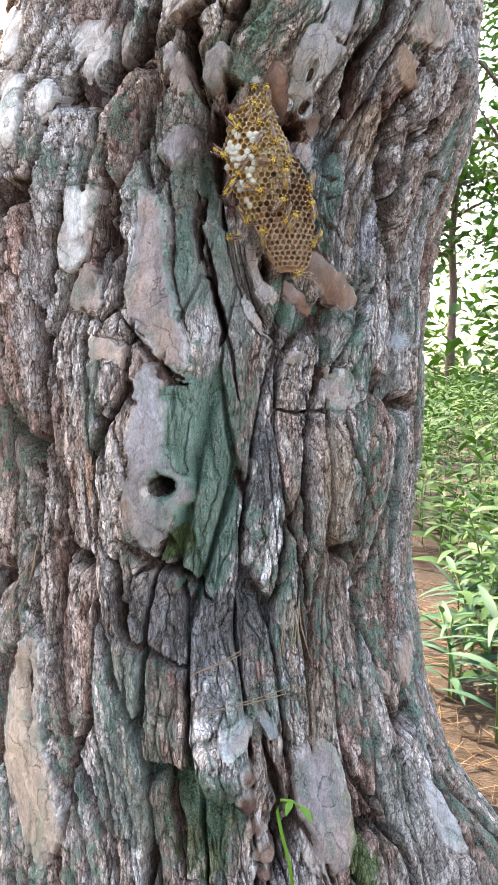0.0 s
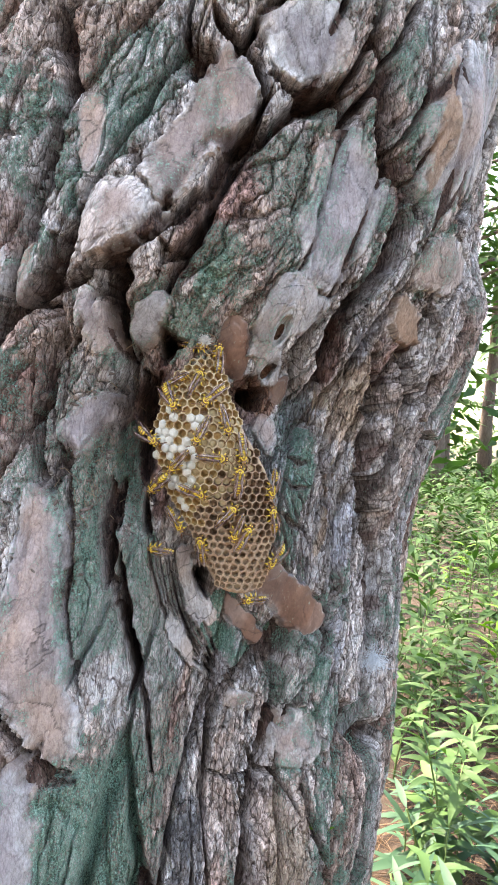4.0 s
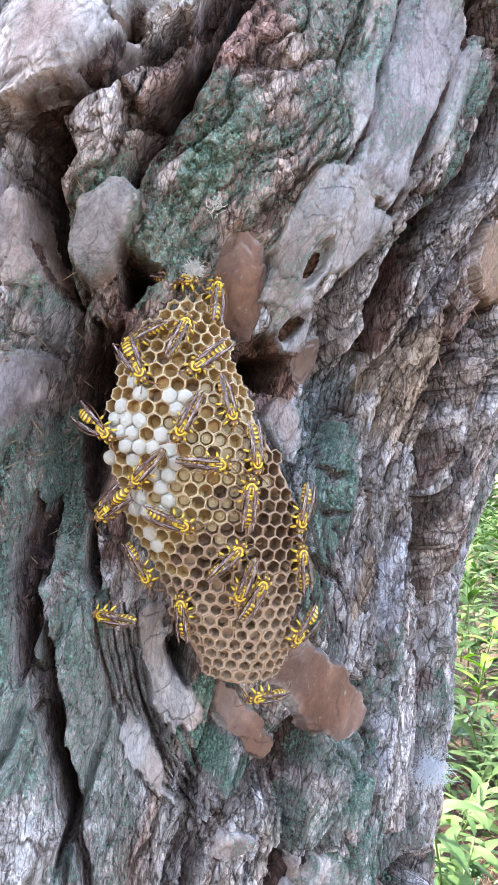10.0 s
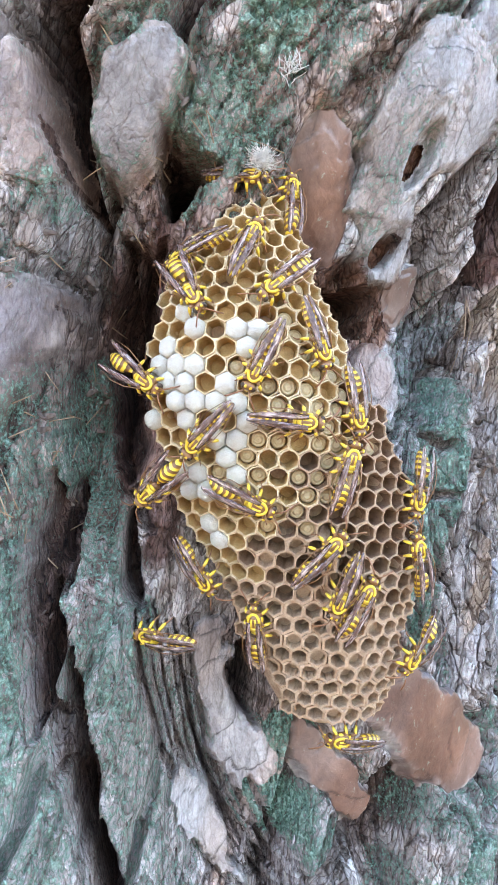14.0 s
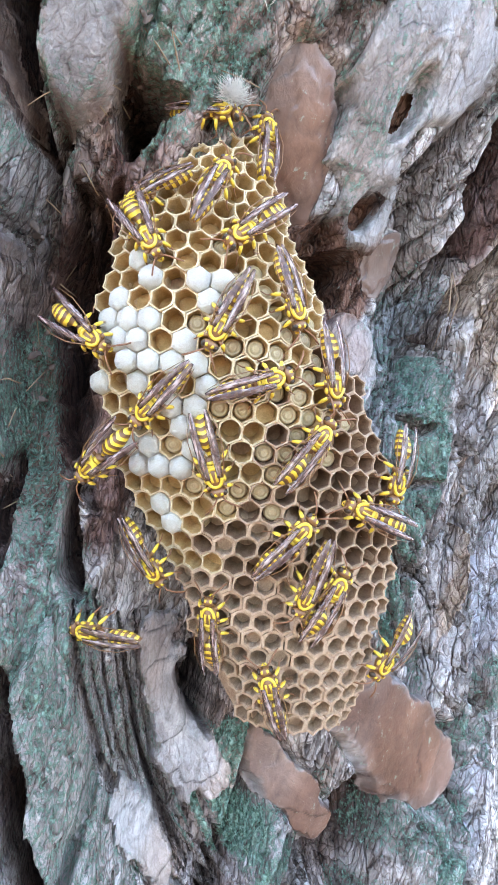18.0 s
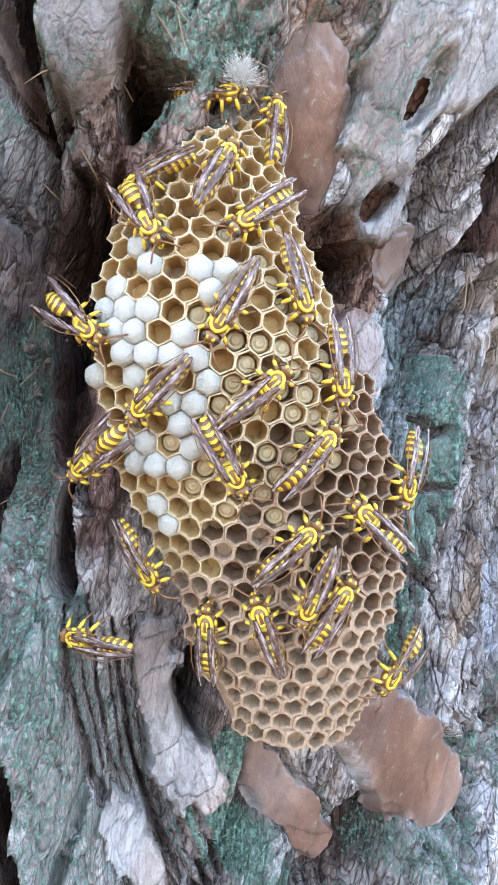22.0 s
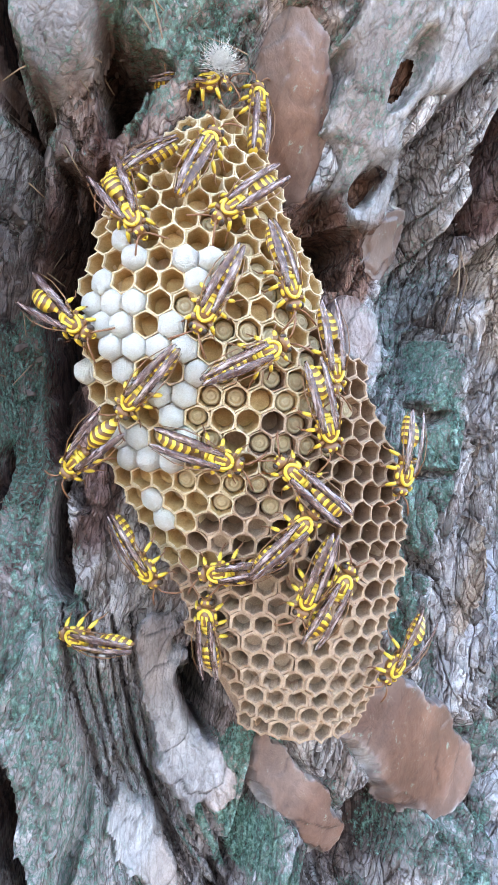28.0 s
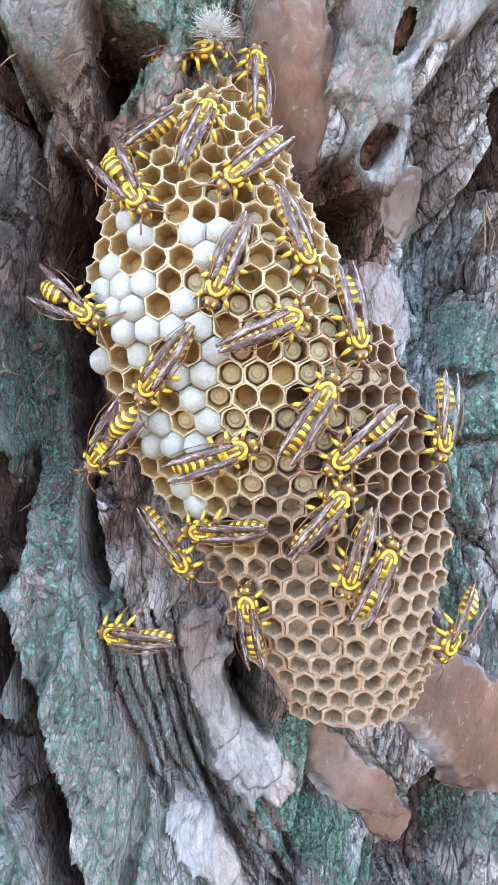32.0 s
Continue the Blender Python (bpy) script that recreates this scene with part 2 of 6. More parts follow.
def ellipsoid(c, r, segs=12, rings=8, turn=None):
    verts, faces = [], []
    for i in range(rings + 1):
        th = math.pi * i / rings
        for k in range(segs):
            w = 2 * math.pi * k / segs
            v = Vector((r[0] * math.sin(th) * math.cos(w), r[1] * math.cos(th), r[2] * math.sin(th) * math.sin(w)))
            verts.append((turn @ v if turn else v) + Vector(c))
    for i in range(rings):
        for k in range(segs):
            k2 = (k + 1) % segs
            faces.append((i * segs + k, (i + 1) * segs + k, (i + 1) * segs + k2, i * segs + k2))
    return verts, faces


# ---- noise on arrays ----


def lattice(ix, iy, seed):
    n = (ix.astype(np.int64) * 374761393 + iy.astype(np.int64) * 668265263 + seed * 1442695041) & 0xFFFFFFFF
    n = ((n ^ (n >> 13)) * 1274126177) & 0xFFFFFFFF
    return ((n ^ (n >> 16)) & 0xFFFFFF) / float(0xFFFFFF)


def grain(x, y, seed=0):
    """Smooth noise, 0 to 1."""
    ix, iy = np.floor(x), np.floor(y)
    fx, fy = x - ix, y - iy
    fx, fy = fx * fx * (3 - 2 * fx), fy * fy * (3 - 2 * fy)
    a, b = lattice(ix, iy, seed), lattice(ix + 1, iy, seed)
    c, d = lattice(ix, iy + 1, seed), lattice(ix + 1, iy + 1, seed)
    return (a + (b - a) * fx) * (1 - fy) + (c + (d - c) * fx) * fy


def layered(x, y, seed=0, octaves=4, gain=0.5):
    out, amp, tot = 0.0, 1.0, 0.0
    for o in range(octaves):
        out = out + amp * grain(x * 2**o + 17.3 * o, y * 2**o - 9.1 * o, seed + o)
        tot += amp
        amp *= gain
    return out / tot


def ridged(x, y, seed=0, octaves=3):
    """1 on ridges, towards 0 in sharp valleys."""
    out, amp, tot = 0.0, 1.0, 0.0
    for o in range(octaves):
        out = out + amp * np.abs(2 * grain(x * 2**o + 5.7 * o, y * 2**o + 3.3 * o, seed + o) - 1)
        tot += amp
        amp *= 0.5
    return np.clip(out / tot * 1.6, 0, 1)


def flakes(x, y, seed=0):
    """Cell pattern: a random level per cell and the distance to the cell's border."""
    ix, iy = np.floor(x), np.floor(y)
    best = np.full(x.shape, 9.0)
    second = np.full(x.shape, 9.0)
    level = np.zeros(x.shape)
    for dx in (-1, 0, 1):
        for dy in (-1, 0, 1):
            cx, cy = ix + dx, iy + dy
            px, py = cx + lattice(cx, cy, seed), cy + lattice(cx, cy, seed + 7)
            d = np.hypot(px - x, py - y)
            near = d < best
            second = np.where(near, best, np.minimum(second, d))
            level = np.where(near, lattice(cx, cy, seed + 13), level)
            best = np.where(near, d, best)
    return level, second - best


def step(a, b, x):
    t = np.clip((x - a) / (b - a), 0, 1)
    return t * t * (3 - 2 * t)

# ---- the pine trunk: its smooth form ----
ROUND = 0.25     # metres of arc for one radian round the trunk


def form(z):
    """Centre x, y and radius of the trunk at height z."""
    zs = (-0.2, 0.0, 0.1, 0.2, 0.32, 0.45, 0.6, 0.75, 0.95, 1.4, 3.2, 6.6)
    cx = np.interp(z, zs, (-0.02, -0.035, -0.048, -0.055, -0.044, -0.040, -0.020, 0.003, 0.012, 0.03, 0.10, 0.22))
    front = np.interp(z, zs, (0.575, 0.610, 0.640, 0.658, 0.670, 0.672, 0.675, 0.680, 0.688, 0.71, 0.80, 0.97))
    r = np.interp(z, zs, (0.28, 0.253, 0.247, 0.246, 0.241, 0.240, 0.251, 0.266, 0.268, 0.26, 0.22, 0.03))
    return cx, front + r, r


FOLDS = []      # broad swellings (+) and hollows (-): s, z, half width, half height, lift, turn


def fold(s, z, ws, wz, lift, turn=0.0):
    FOLDS.append((s, z, ws, wz, lift, radians(turn)))


def broad(s, z):
    h = np.zeros(np.shape(s))
    for s0, z0, ws, wz, lift, a in FOLDS:
        u, v = s - s0, z - z0
        p, q = u * math.cos(a) + v * math.sin(a), -u * math.sin(a) + v * math.cos(a)
        h = h + lift * np.exp(-((p / ws) ** 2) - (q / wz) ** 2)
    return h


def on_trunk(s, z, h):
    cx, cy, r = form(z)
    a = s / ROUND
    return cx + (r + h) * np.sin(a), cy - (r + h) * np.cos(a), z + 0 * a


# broad swellings and hollows
fold(-0.045, 0.38, 0.048, 0.17, 0.062)
fold(-0.13, 0.60, 0.075, 0.30, 0.044)
fold(-0.20, 0.68, 0.06, 0.30, 0.040)
fold(-0.035, 0.69, 0.045, 0.075, 0.014)
fold(-0.045, 0.14, 0.06, 0.10, 0.018)
fold(0.040, 0.615, 0.026, 0.055, -0.022, 8)
fold(0.050, 0.50, 0.034, 0.07, -0.030, 10)
fold(0.125, 0.49, 0.035, 0.05, -0.012)
fold(0.065, 0.39, 0.030, 0.07, -0.018)
fold(0.125, 0.40, 0.050, 0.05, -0.018)
fold(0.030, 0.735, 0.035, 0.06, 0.008, 10)
fold(0.145, 0.85, 0.045, 0.07, 0.028)
fold(0.030, 0.10, 0.040, 0.05, 0.062)
fold(0.185, 0.22, 0.04, 0.12, -0.018)
fold(0.205, 0.54, 0.05, 0.10, -0.018)
fold(0.090, 0.645, 0.035, 0.035, -0.014)
fold(-0.006, 0.60, 0.020, 0.05, -0.018, 8)
fold(0.285, -0.09, 0.045, 0.09, 0.08)
fold(0.045, 0.555, 0.02, 0.03, -0.012)
fold(0.27, 0.73, 0.025, 0.05, 0.010)
fold(0.30, 0.84, 0.08, 0.13, -0.032)
fold(0.30, 0.55, 0.09, 0.10, -0.030)
fold(0.31, 0.22, 0.09, 0.14, -0.016)
fold(-0.25, 0.25, 0.10, 0.40, 0.035)
# finer swellings and hollows of the same trunk
for at_s, at_z, lift_by in ((-0.09, 0.50, -0.0063), (-0.09, 0.58, -0.0017), (-0.09, 0.66, -0.0040), (-0.09, 0.74, -0.0114), (-0.03, 0.34, 0.0105), (-0.03, 0.50, -0.0047), (-0.03, 0.66, -0.0102), (-0.03, 0.74, 0.0211), (0.03, 0.42, -0.0018), (0.03, 0.50, -0.0068), (0.03, 0.66, -0.0047), (0.03, 0.74, 0.0038), (0.09, 0.34, -0.0028), (0.09, 0.42, -0.0097), (0.09, 0.50, -0.0101), (0.09, 0.58, -0.0083), (0.09, 0.66, -0.0080), (0.09, 0.74, 0.0059), (0.15, 0.34, 0.0031), (0.15, 0.42, -0.0049), (0.15, 0.50, 0.0030), (0.15, 0.58, -0.0153), (0.15, 0.66, -0.0079), (0.21, 0.34, 0.0057), (0.21, 0.42, -0.0029), (0.21, 0.58, 0.0034), (0.21, 0.66, 0.0020), (0.27, 0.50, 0.0088), (0.27, 0.58, 0.0063)):
    fold(at_s, at_z, 0.045, 0.055, lift_by)
fold(-0.020, 0.615, 0.013, 0.050, -0.022, 4)
fold(-0.016, 0.665, 0.012, 0.03, -0.010)
# ---- trunk mesh

CRACKS = []     # dark open furrows (depth > 0) or raised strands (depth < 0): points, width, depth
TINTS = []      # stains, growths and painted furrow shade: s, z, half width, half height, turn, colour, strength, kind
PLATES = []     # bark plates, built after the trunk: outline, lift, colours, kind, holes


def crack(points, width, depth):
    CRACKS.append((points, width, depth))


def tint(s, z, ws, wz, colour, strength=1.0, turn=0.0, patchy=0.5):
    TINTS.append((s, z, ws, wz, colour, strength, radians(turn), patchy))


def plate(outline, lift, colour, rim_colour=None, layers=2, dome=0.0, holes=(), name="bark_plate", label=""):
    PLATES.append((outline, lift, colour, rim_colour if rim_colour is not None else colour, layers, dome, holes, name, label))


def to_line(s, z, points):
    """Distance to a line of points and how far along it, 0 to 1."""
    best, along = np.full(s.shape, 9.0), np.zeros(s.shape)
    n = len(points) - 1
    for i in range(n):
        (ax, ay), (bx, by) = points[i], points[i + 1]
        dx, dy = bx - ax, by - ay
        t = np.clip(((s - ax) * dx + (z - ay) * dy) / (dx * dx + dy * dy), 0, 1)
        d = np.hypot(s - ax - t * dx, z - ay - t * dy)
        along = np.where(d < best, (i + t) / n, along)
        best = np.minimum(d, best)
    return best, along


def inside(s, z, points):
    """Signed distance to a closed outline, positive inside."""
    hit = np.zeros(s.shape, bool)
    n = len(points)
    for i in range(n):
        (ax, ay), (bx, by) = points[i], points[(i + 1) % n]
        cross = ((ay > z) != (by > z)) & (s < (bx - ax) * (z - ay) / ((by - ay) or 1e-9) + ax)
        hit ^= cross
    d, _ = to_line(s, z, list(points) + [points[0]])
    return np.where(hit, d, -d)


LILAC, ASH, SAND = np.array((0.285, 0.245, 0.250)), np.array((0.315, 0.300, 0.305)), np.array((0.36, 0.275, 0.205))
RUST, WINE, SLATE, CHALK = np.array((0.178, 0.092, 0.062)), np.array((0.135, 0.066, 0.055)), np.array((0.17, 0.185, 0.19)), np.array((0.72, 0.71, 0.69))
RED, GREY, BROWN = np.array((0.115, 0.062, 0.048)), np.array((0.47, 0.45, 0.44)), np.array((0.40, 0.315, 0.270))
GREEN, PALE, SOOT = np.array((0.225, 0.31, 0.235)), np.array((0.36, 0.335, 0.325)), np.array((0.15, 0.145, 0.145))
RUDDY, STONE = np.array((0.30, 0.185, 0.155)), np.array((0.445, 0.405, 0.38))
FROST, PALE_GREY = np.array((0.50, 0.51, 0.555)), np.array((0.60, 0.575, 0.55))
PINK, TAN, MOSS = np.array((0.305, 0.228, 0.202)), np.array((0.36, 0.235, 0.165)), np.array((0.09, 0.13, 0.045))


def lean(s, z):
    """How far the grain of the bark is pushed sideways at a place: it bends round the old wound above the nest."""
    up = step(0.55, 0.80, z)
    return s - 0.30 * (z - 0.62) * step(0.5, 0.75, z) - 0.035 * np.exp(-(((s - 0.075) / 0.06) ** 2)) * (step(0.35, 0.55, z) - 0.4 * up)


def layers_of(q, z, seed, count):
    """Thin bark layers that end one above the other: their height as steps of 1, a random level for each, and 1 on their broken edges."""
    t = layered(q, z, seed, 4, 0.42) * count * 2.4
    low = np.floor(t)
    rest = t - low
    return low + step(0, 0.25, rest) - count, lattice(low, 0 * low, seed), np.exp(-((rest / 0.13) ** 2)) + np.exp(-(((1 - rest) / 0.05) ** 2))


def contours(s, z, d, seed, fine):
    """Smooth sheets peeling one under the other: their height as steps of 1, a level for each, and 1 on the thin dark line of each edge."""
    t = 3.2 * layered(s * 34 * fine, z * 22 * fine, seed, 3, 0.42) + d * 26 + 0.25 * (layered(s * 260, z * 200, seed + 3, 2) - 0.5)
    low = np.floor(t)
    rest = t - low
    slope = np.hypot(*np.gradient(t)) + 1e-4
    return low + step(0, 0.10, rest), lattice(low, 0 * low, seed), np.exp(-((rest / (0.9 * slope + 0.012)) ** 2))


def relief(s, z):
    """Height over the smooth form, and colour, of the bark: long ridges between branching furrows, each of thin layers."""
    q = lean(s, z) + 0.012 * (layered(s * 22, z * 9, 3, 3) - 0.5) + 0.004 * (layered(s * 120, z * 60, 5, 3) - 0.5)
    zq = z + 0.05 * (layered(s * 26, z * 14, 7, 3) - 0.5)
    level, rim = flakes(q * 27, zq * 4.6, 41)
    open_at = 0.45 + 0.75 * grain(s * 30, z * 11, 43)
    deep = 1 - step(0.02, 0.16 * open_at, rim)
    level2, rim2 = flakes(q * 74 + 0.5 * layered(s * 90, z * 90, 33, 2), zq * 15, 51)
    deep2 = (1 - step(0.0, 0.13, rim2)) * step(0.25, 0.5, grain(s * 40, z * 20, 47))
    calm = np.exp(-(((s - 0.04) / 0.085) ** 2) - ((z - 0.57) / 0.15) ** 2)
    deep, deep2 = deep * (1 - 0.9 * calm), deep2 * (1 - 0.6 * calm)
    up, shade, edge = layers_of(q * 34, zq * 6.5, 61, 5)
    up2, shade2, edge2 = layers_of(q * 120, zq * 19, 65, 4)
    dome = step(0, 0.5, rim)
    level3, rim3 = flakes(q * 175 + 0.9 * layered(s * 260, z * 200, 37, 2), zq * 52 + 0.9 * layered(s * 260, z * 200, 39, 2), 57)
    deep3 = 1 - step(0.0, 0.17, rim3)
    h = 0.0025 * (dome - 0.6) - 0.023 * deep - 0.0046 * deep2 + 0.004 * (level - 0.5) * (1 - 0.7 * calm) + 0.0030 * (level2 - 0.5)
    h = h + 0.0010 * up + 0.0005 * up2 + 0.0018 * (layered(s * 380, z * 240, 71, 3) - 0.5)
    h = h + 0.0020 * (level3 - 0.5) - 0.0018 * deep3
    # below the nest the grain runs in long flowing lines
    flow = calm * step(0.60, 0.55, z) * step(0.085, 0.05, s)
    up4, shade4, edge4 = layers_of((s + 0.46 * (z - 0.55)) * 62 + 0.35 * layered(s * 130, z * 60, 109, 3), z * 4.5, 107, 5)
    h = h * (1 - 0.45 * flow) + 0.0012 * up4 * flow
    pick = np.clip(0.5 + 0.7 * (level - 0.5) + 0.45 * (shade - 0.5) + 0.30 * (level2 - 0.5) + 0.9 * (layered(s * 26, z * 13, 81, 3) - 0.5), 0, 1)[..., None]
    tone = np.where(pick < 0.35, RUDDY + (BROWN - RUDDY) * pick / 0.35, np.where(pick < 0.7, BROWN + (STONE - BROWN) * (pick - 0.35) / 0.35, STONE + (GREY - STONE) * (pick - 0.7) / 0.3))
    # Layer edges and flake gaps are darkened: undercut shade put into the colour.
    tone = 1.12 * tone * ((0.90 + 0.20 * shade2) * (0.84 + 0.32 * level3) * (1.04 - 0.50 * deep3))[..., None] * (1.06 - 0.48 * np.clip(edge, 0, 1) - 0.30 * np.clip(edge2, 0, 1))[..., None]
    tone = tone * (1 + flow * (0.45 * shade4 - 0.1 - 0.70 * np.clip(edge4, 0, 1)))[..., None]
    # Furrows take red-brown inner bark, darkened further to put their shade into the colour.
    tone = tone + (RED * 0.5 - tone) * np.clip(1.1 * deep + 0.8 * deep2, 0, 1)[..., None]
    damp = step(0.48, 0.66, layered(q * 18, z * 7.5, 91, 4) + 0.10 * step(0.75, 0.3, z) - 0.03)
    growth = damp * step(0.30, 0.6, layered(s * 160, z * 100, 95, 3)) * 0.65 * (1 - deep) * (1 - 0.5 * calm)
    for s0, z0, ws, wz, colour, strength, a, patchy in TINTS:
        reach = 1.3 * max(ws, wz)
        k = (np.abs(s - s0) < reach) & (np.abs(z - z0) < reach)
        sk, zk = s[k], z[k]
        u, v = sk - s0, zk - z0
        p, r = (u * math.cos(a) + v * math.sin(a)) / ws, (-u * math.sin(a) + v * math.cos(a)) / wz
        near = np.clip(1.25 - np.hypot(p, r), 0, 1)
        n = layered(sk * 110, zk * 75, int(1000 * abs(s0)) + 5, 4) - 0.5
        w = strength * step(0.1, 0.45, near + patchy * n * 1.6) * (near > 0)
        if colour is GREEN:
            growth[k] = np.maximum(growth[k], 0.84 * w)
            continue
        growth[k] = growth[k] * (1 - 0.8 * w)
        tone[k] = tone[k] + (np.array(colour) - tone[k]) * w[..., None]
    for points, width, depth in CRACKS:
        (lo_s, lo_z), (hi_s, hi_z) = np.min(points, 0) - 2 * width, np.max(points, 0) + 2 * width
        k = (s > lo_s) & (s < hi_s) & (z > lo_z) & (z < hi_z)
        sk, zk = s[k], z[k]
        sw = sk + 0.35 * width * (layered(sk * 160, zk * 90, 103, 2) - 0.5) * 2
        d, along = to_line(sw, zk, points)
        taper = np.sin(np.pi * np.clip(along, 0.03, 0.97)) ** 0.5
        wob = width * taper * (0.75 + 0.7 * (grain(sk * 90, zk * 60, 105) - 0.3))
        cut = 1 - step(0.45, 1.0, d / np.maximum(wob, 1e-4))
        h[k] = h[k] - depth * cut
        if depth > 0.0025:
            # Red-brown cracks, their shade put into the colour; darkest from 3 cm depth.
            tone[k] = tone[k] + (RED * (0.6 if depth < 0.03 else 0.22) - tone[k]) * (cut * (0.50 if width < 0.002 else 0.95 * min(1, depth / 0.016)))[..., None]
            growth[k] = growth[k] * (1 - cut)
    return h, tone, growth


def spaced(stops):
    """Grid lines from (place, gap) stops."""
    out, at = [stops[0][0]], stops[0][0]
    while at < stops[-1][0]:
        at += float(np.interp(at, [p for p, _ in stops], [g for _, g in stops]))
        out.append(min(at, stops[-1][0]))
    return np.array(out)

# ---- bark plates, open cracks, stains and painted shade, each by its place round the trunk and its height ----
plate([(-0.129, 0.736), (-0.104, 0.736), (-0.095, 0.706), (-0.105, 0.685), (-0.100, 0.658), (-0.109, 0.656), (-0.124, 0.691)], 0.0060, PALE_GREY, PALE_GREY, layers=3)
plate([(-0.168, 0.695), (-0.153, 0.693), (-0.150, 0.651), (-0.154, 0.628), (-0.166, 0.624), (-0.174, 0.671)], 0.0120, PALE_GREY, PALE_GREY)
plate([(-0.147, 0.680), (-0.131, 0.687), (-0.125, 0.652), (-0.136, 0.640), (-0.144, 0.655)], 0.0090, PALE_GREY, PALE_GREY)
plate([(-0.119, 0.589), (-0.101, 0.594), (-0.089, 0.588), (-0.091, 0.554), (-0.097, 0.516), (-0.118, 0.517), (-0.120, 0.556)], 0.0070, PALE_GREY, ASH, layers=3)
plate([(-0.102, 0.528), (-0.086, 0.520), (-0.071, 0.485), (-0.082, 0.476), (-0.106, 0.485), (-0.105, 0.511)], 0.0100, PINK, BROWN)
plate([(-0.063, 0.587), (-0.053, 0.588), (-0.035, 0.563), (-0.028, 0.514), (-0.021, 0.476), (-0.005, 0.452), (-0.007, 0.424), (-0.019, 0.427), (-0.029, 0.447), (-0.049, 0.469), (-0.058, 0.490), (-0.059, 0.523), (-0.061, 0.557)], 0.0060, PINK, LILAC, layers=3, dome=0.0020)
plate([(-0.036, 0.647), (-0.026, 0.636), (-0.032, 0.607), (-0.044, 0.600), (-0.054, 0.618), (-0.048, 0.637)], 0.0040, LILAC, PINK, dome=0.0020)
plate([(-0.037, 0.438), (-0.022, 0.433), (-0.016, 0.390), (-0.014, 0.346), (0.001, 0.334), (0.003, 0.313), (-0.009, 0.310), (-0.019, 0.278), (-0.036, 0.278), (-0.044, 0.299), (-0.048, 0.324), (-0.039, 0.349), (-0.042, 0.382), (-0.040, 0.414)], 0.0060, LILAC, GREY, layers=3, holes=((-0.0210, 0.3320, 0.0090, 0.0102, 0),))
plate([(-0.049, 0.323), (-0.035, 0.333), (-0.031, 0.306), (-0.041, 0.298)], 0.0068, TAN, layers=1, name="bark_flake")
plate([(-0.086, 0.462), (-0.047, 0.456), (-0.043, 0.433), (-0.047, 0.415), (-0.055, 0.438), (-0.076, 0.438)], 0.0040, PINK, BROWN)
plate([(-0.188, 0.764), (-0.164, 0.750), (-0.162, 0.713), (-0.174, 0.701), (-0.186, 0.711)], 0.0080, PALE_GREY, PALE_GREY, layers=3)
plate([(-0.095, 0.733), (-0.084, 0.739), (-0.082, 0.705), (-0.089, 0.688), (-0.096, 0.708)], 0.0030, PINK, BROWN)
plate([(0.001, 0.874), (0.022, 0.853), (0.029, 0.833), (0.020, 0.816), (0.006, 0.797), (-0.011, 0.763), (-0.018, 0.753), (-0.039, 0.781), (-0.018, 0.816), (-0.007, 0.850)], 0.0090, PINK * 0.8, LILAC * 0.8, layers=1, dome=0.0020)
plate([(-0.064, 0.755), (-0.055, 0.773), (-0.035, 0.775), (-0.019, 0.755), (-0.018, 0.739), (-0.036, 0.725), (-0.054, 0.719)], 0.0110, PINK * 0.8, BROWN * 0.7, dome=0.0060)
plate([(-0.070, 0.830), (-0.058, 0.826), (-0.055, 0.794), (-0.058, 0.774), (-0.068, 0.775), (-0.075, 0.816)], 0.0060, PINK, GREY)
plate([(0.020, 0.896), (0.065, 0.909), (0.079, 0.890), (0.080, 0.863), (0.064, 0.846), (0.049, 0.842), (0.029, 0.857), (0.021, 0.878)], 0.0090, LILAC * 0.85, GREY * 0.7, layers=3)
plate([(0.075, 0.826), (0.090, 0.827), (0.101, 0.809), (0.112, 0.783), (0.106, 0.752), (0.092, 0.727), (0.090, 0.713), (0.074, 0.720), (0.060, 0.721), (0.059, 0.739), (0.050, 0.759), (0.059, 0.780), (0.059, 0.806)], 0.0070, LILAC, ASH, layers=3)
plate([(0.047, 0.720), (0.059, 0.728), (0.073, 0.723), (0.083, 0.716), (0.093, 0.716), (0.089, 0.701), (0.081, 0.693), (0.068, 0.684), (0.074, 0.673), (0.075, 0.655), (0.068, 0.651), (0.055, 0.658), (0.055, 0.666), (0.043, 0.675), (0.044, 0.696)], 0.0070, ASH, GREY, layers=3, holes=((0.0630, 0.6905, 0.0036, 0.0080, -8), (0.0640, 0.6645, 0.0030, 0.0040, -20)))
plate([(0.141, 0.900), (0.228, 0.944), (0.320, 0.964), (0.331, 0.894), (0.178, 0.796), (0.155, 0.768), (0.131, 0.784), (0.123, 0.813), (0.122, 0.855)], 0.0070, LILAC, ASH, layers=3)
plate([(0.137, 0.888), (0.148, 0.884), (0.141, 0.851), (0.147, 0.837), (0.143, 0.812), (0.138, 0.787), (0.130, 0.790), (0.128, 0.824), (0.131, 0.850)], 0.0076, TAN, SAND, layers=1, name="bark_flake")
plate([(0.137, 0.756), (0.181, 0.779), (0.220, 0.764), (0.188, 0.726), (0.147, 0.731)], 0.0050, PINK, BROWN, layers=3)
plate([(0.134, 0.722), (0.149, 0.726), (0.177, 0.714), (0.177, 0.687), (0.143, 0.696)], 0.0030, TAN, SAND, layers=1, name="bark_flake")
plate([(0.162, 0.954), (0.212, 0.986), (0.219, 0.967), (0.177, 0.932), (0.157, 0.931)], 0.0090, LILAC, GREY)
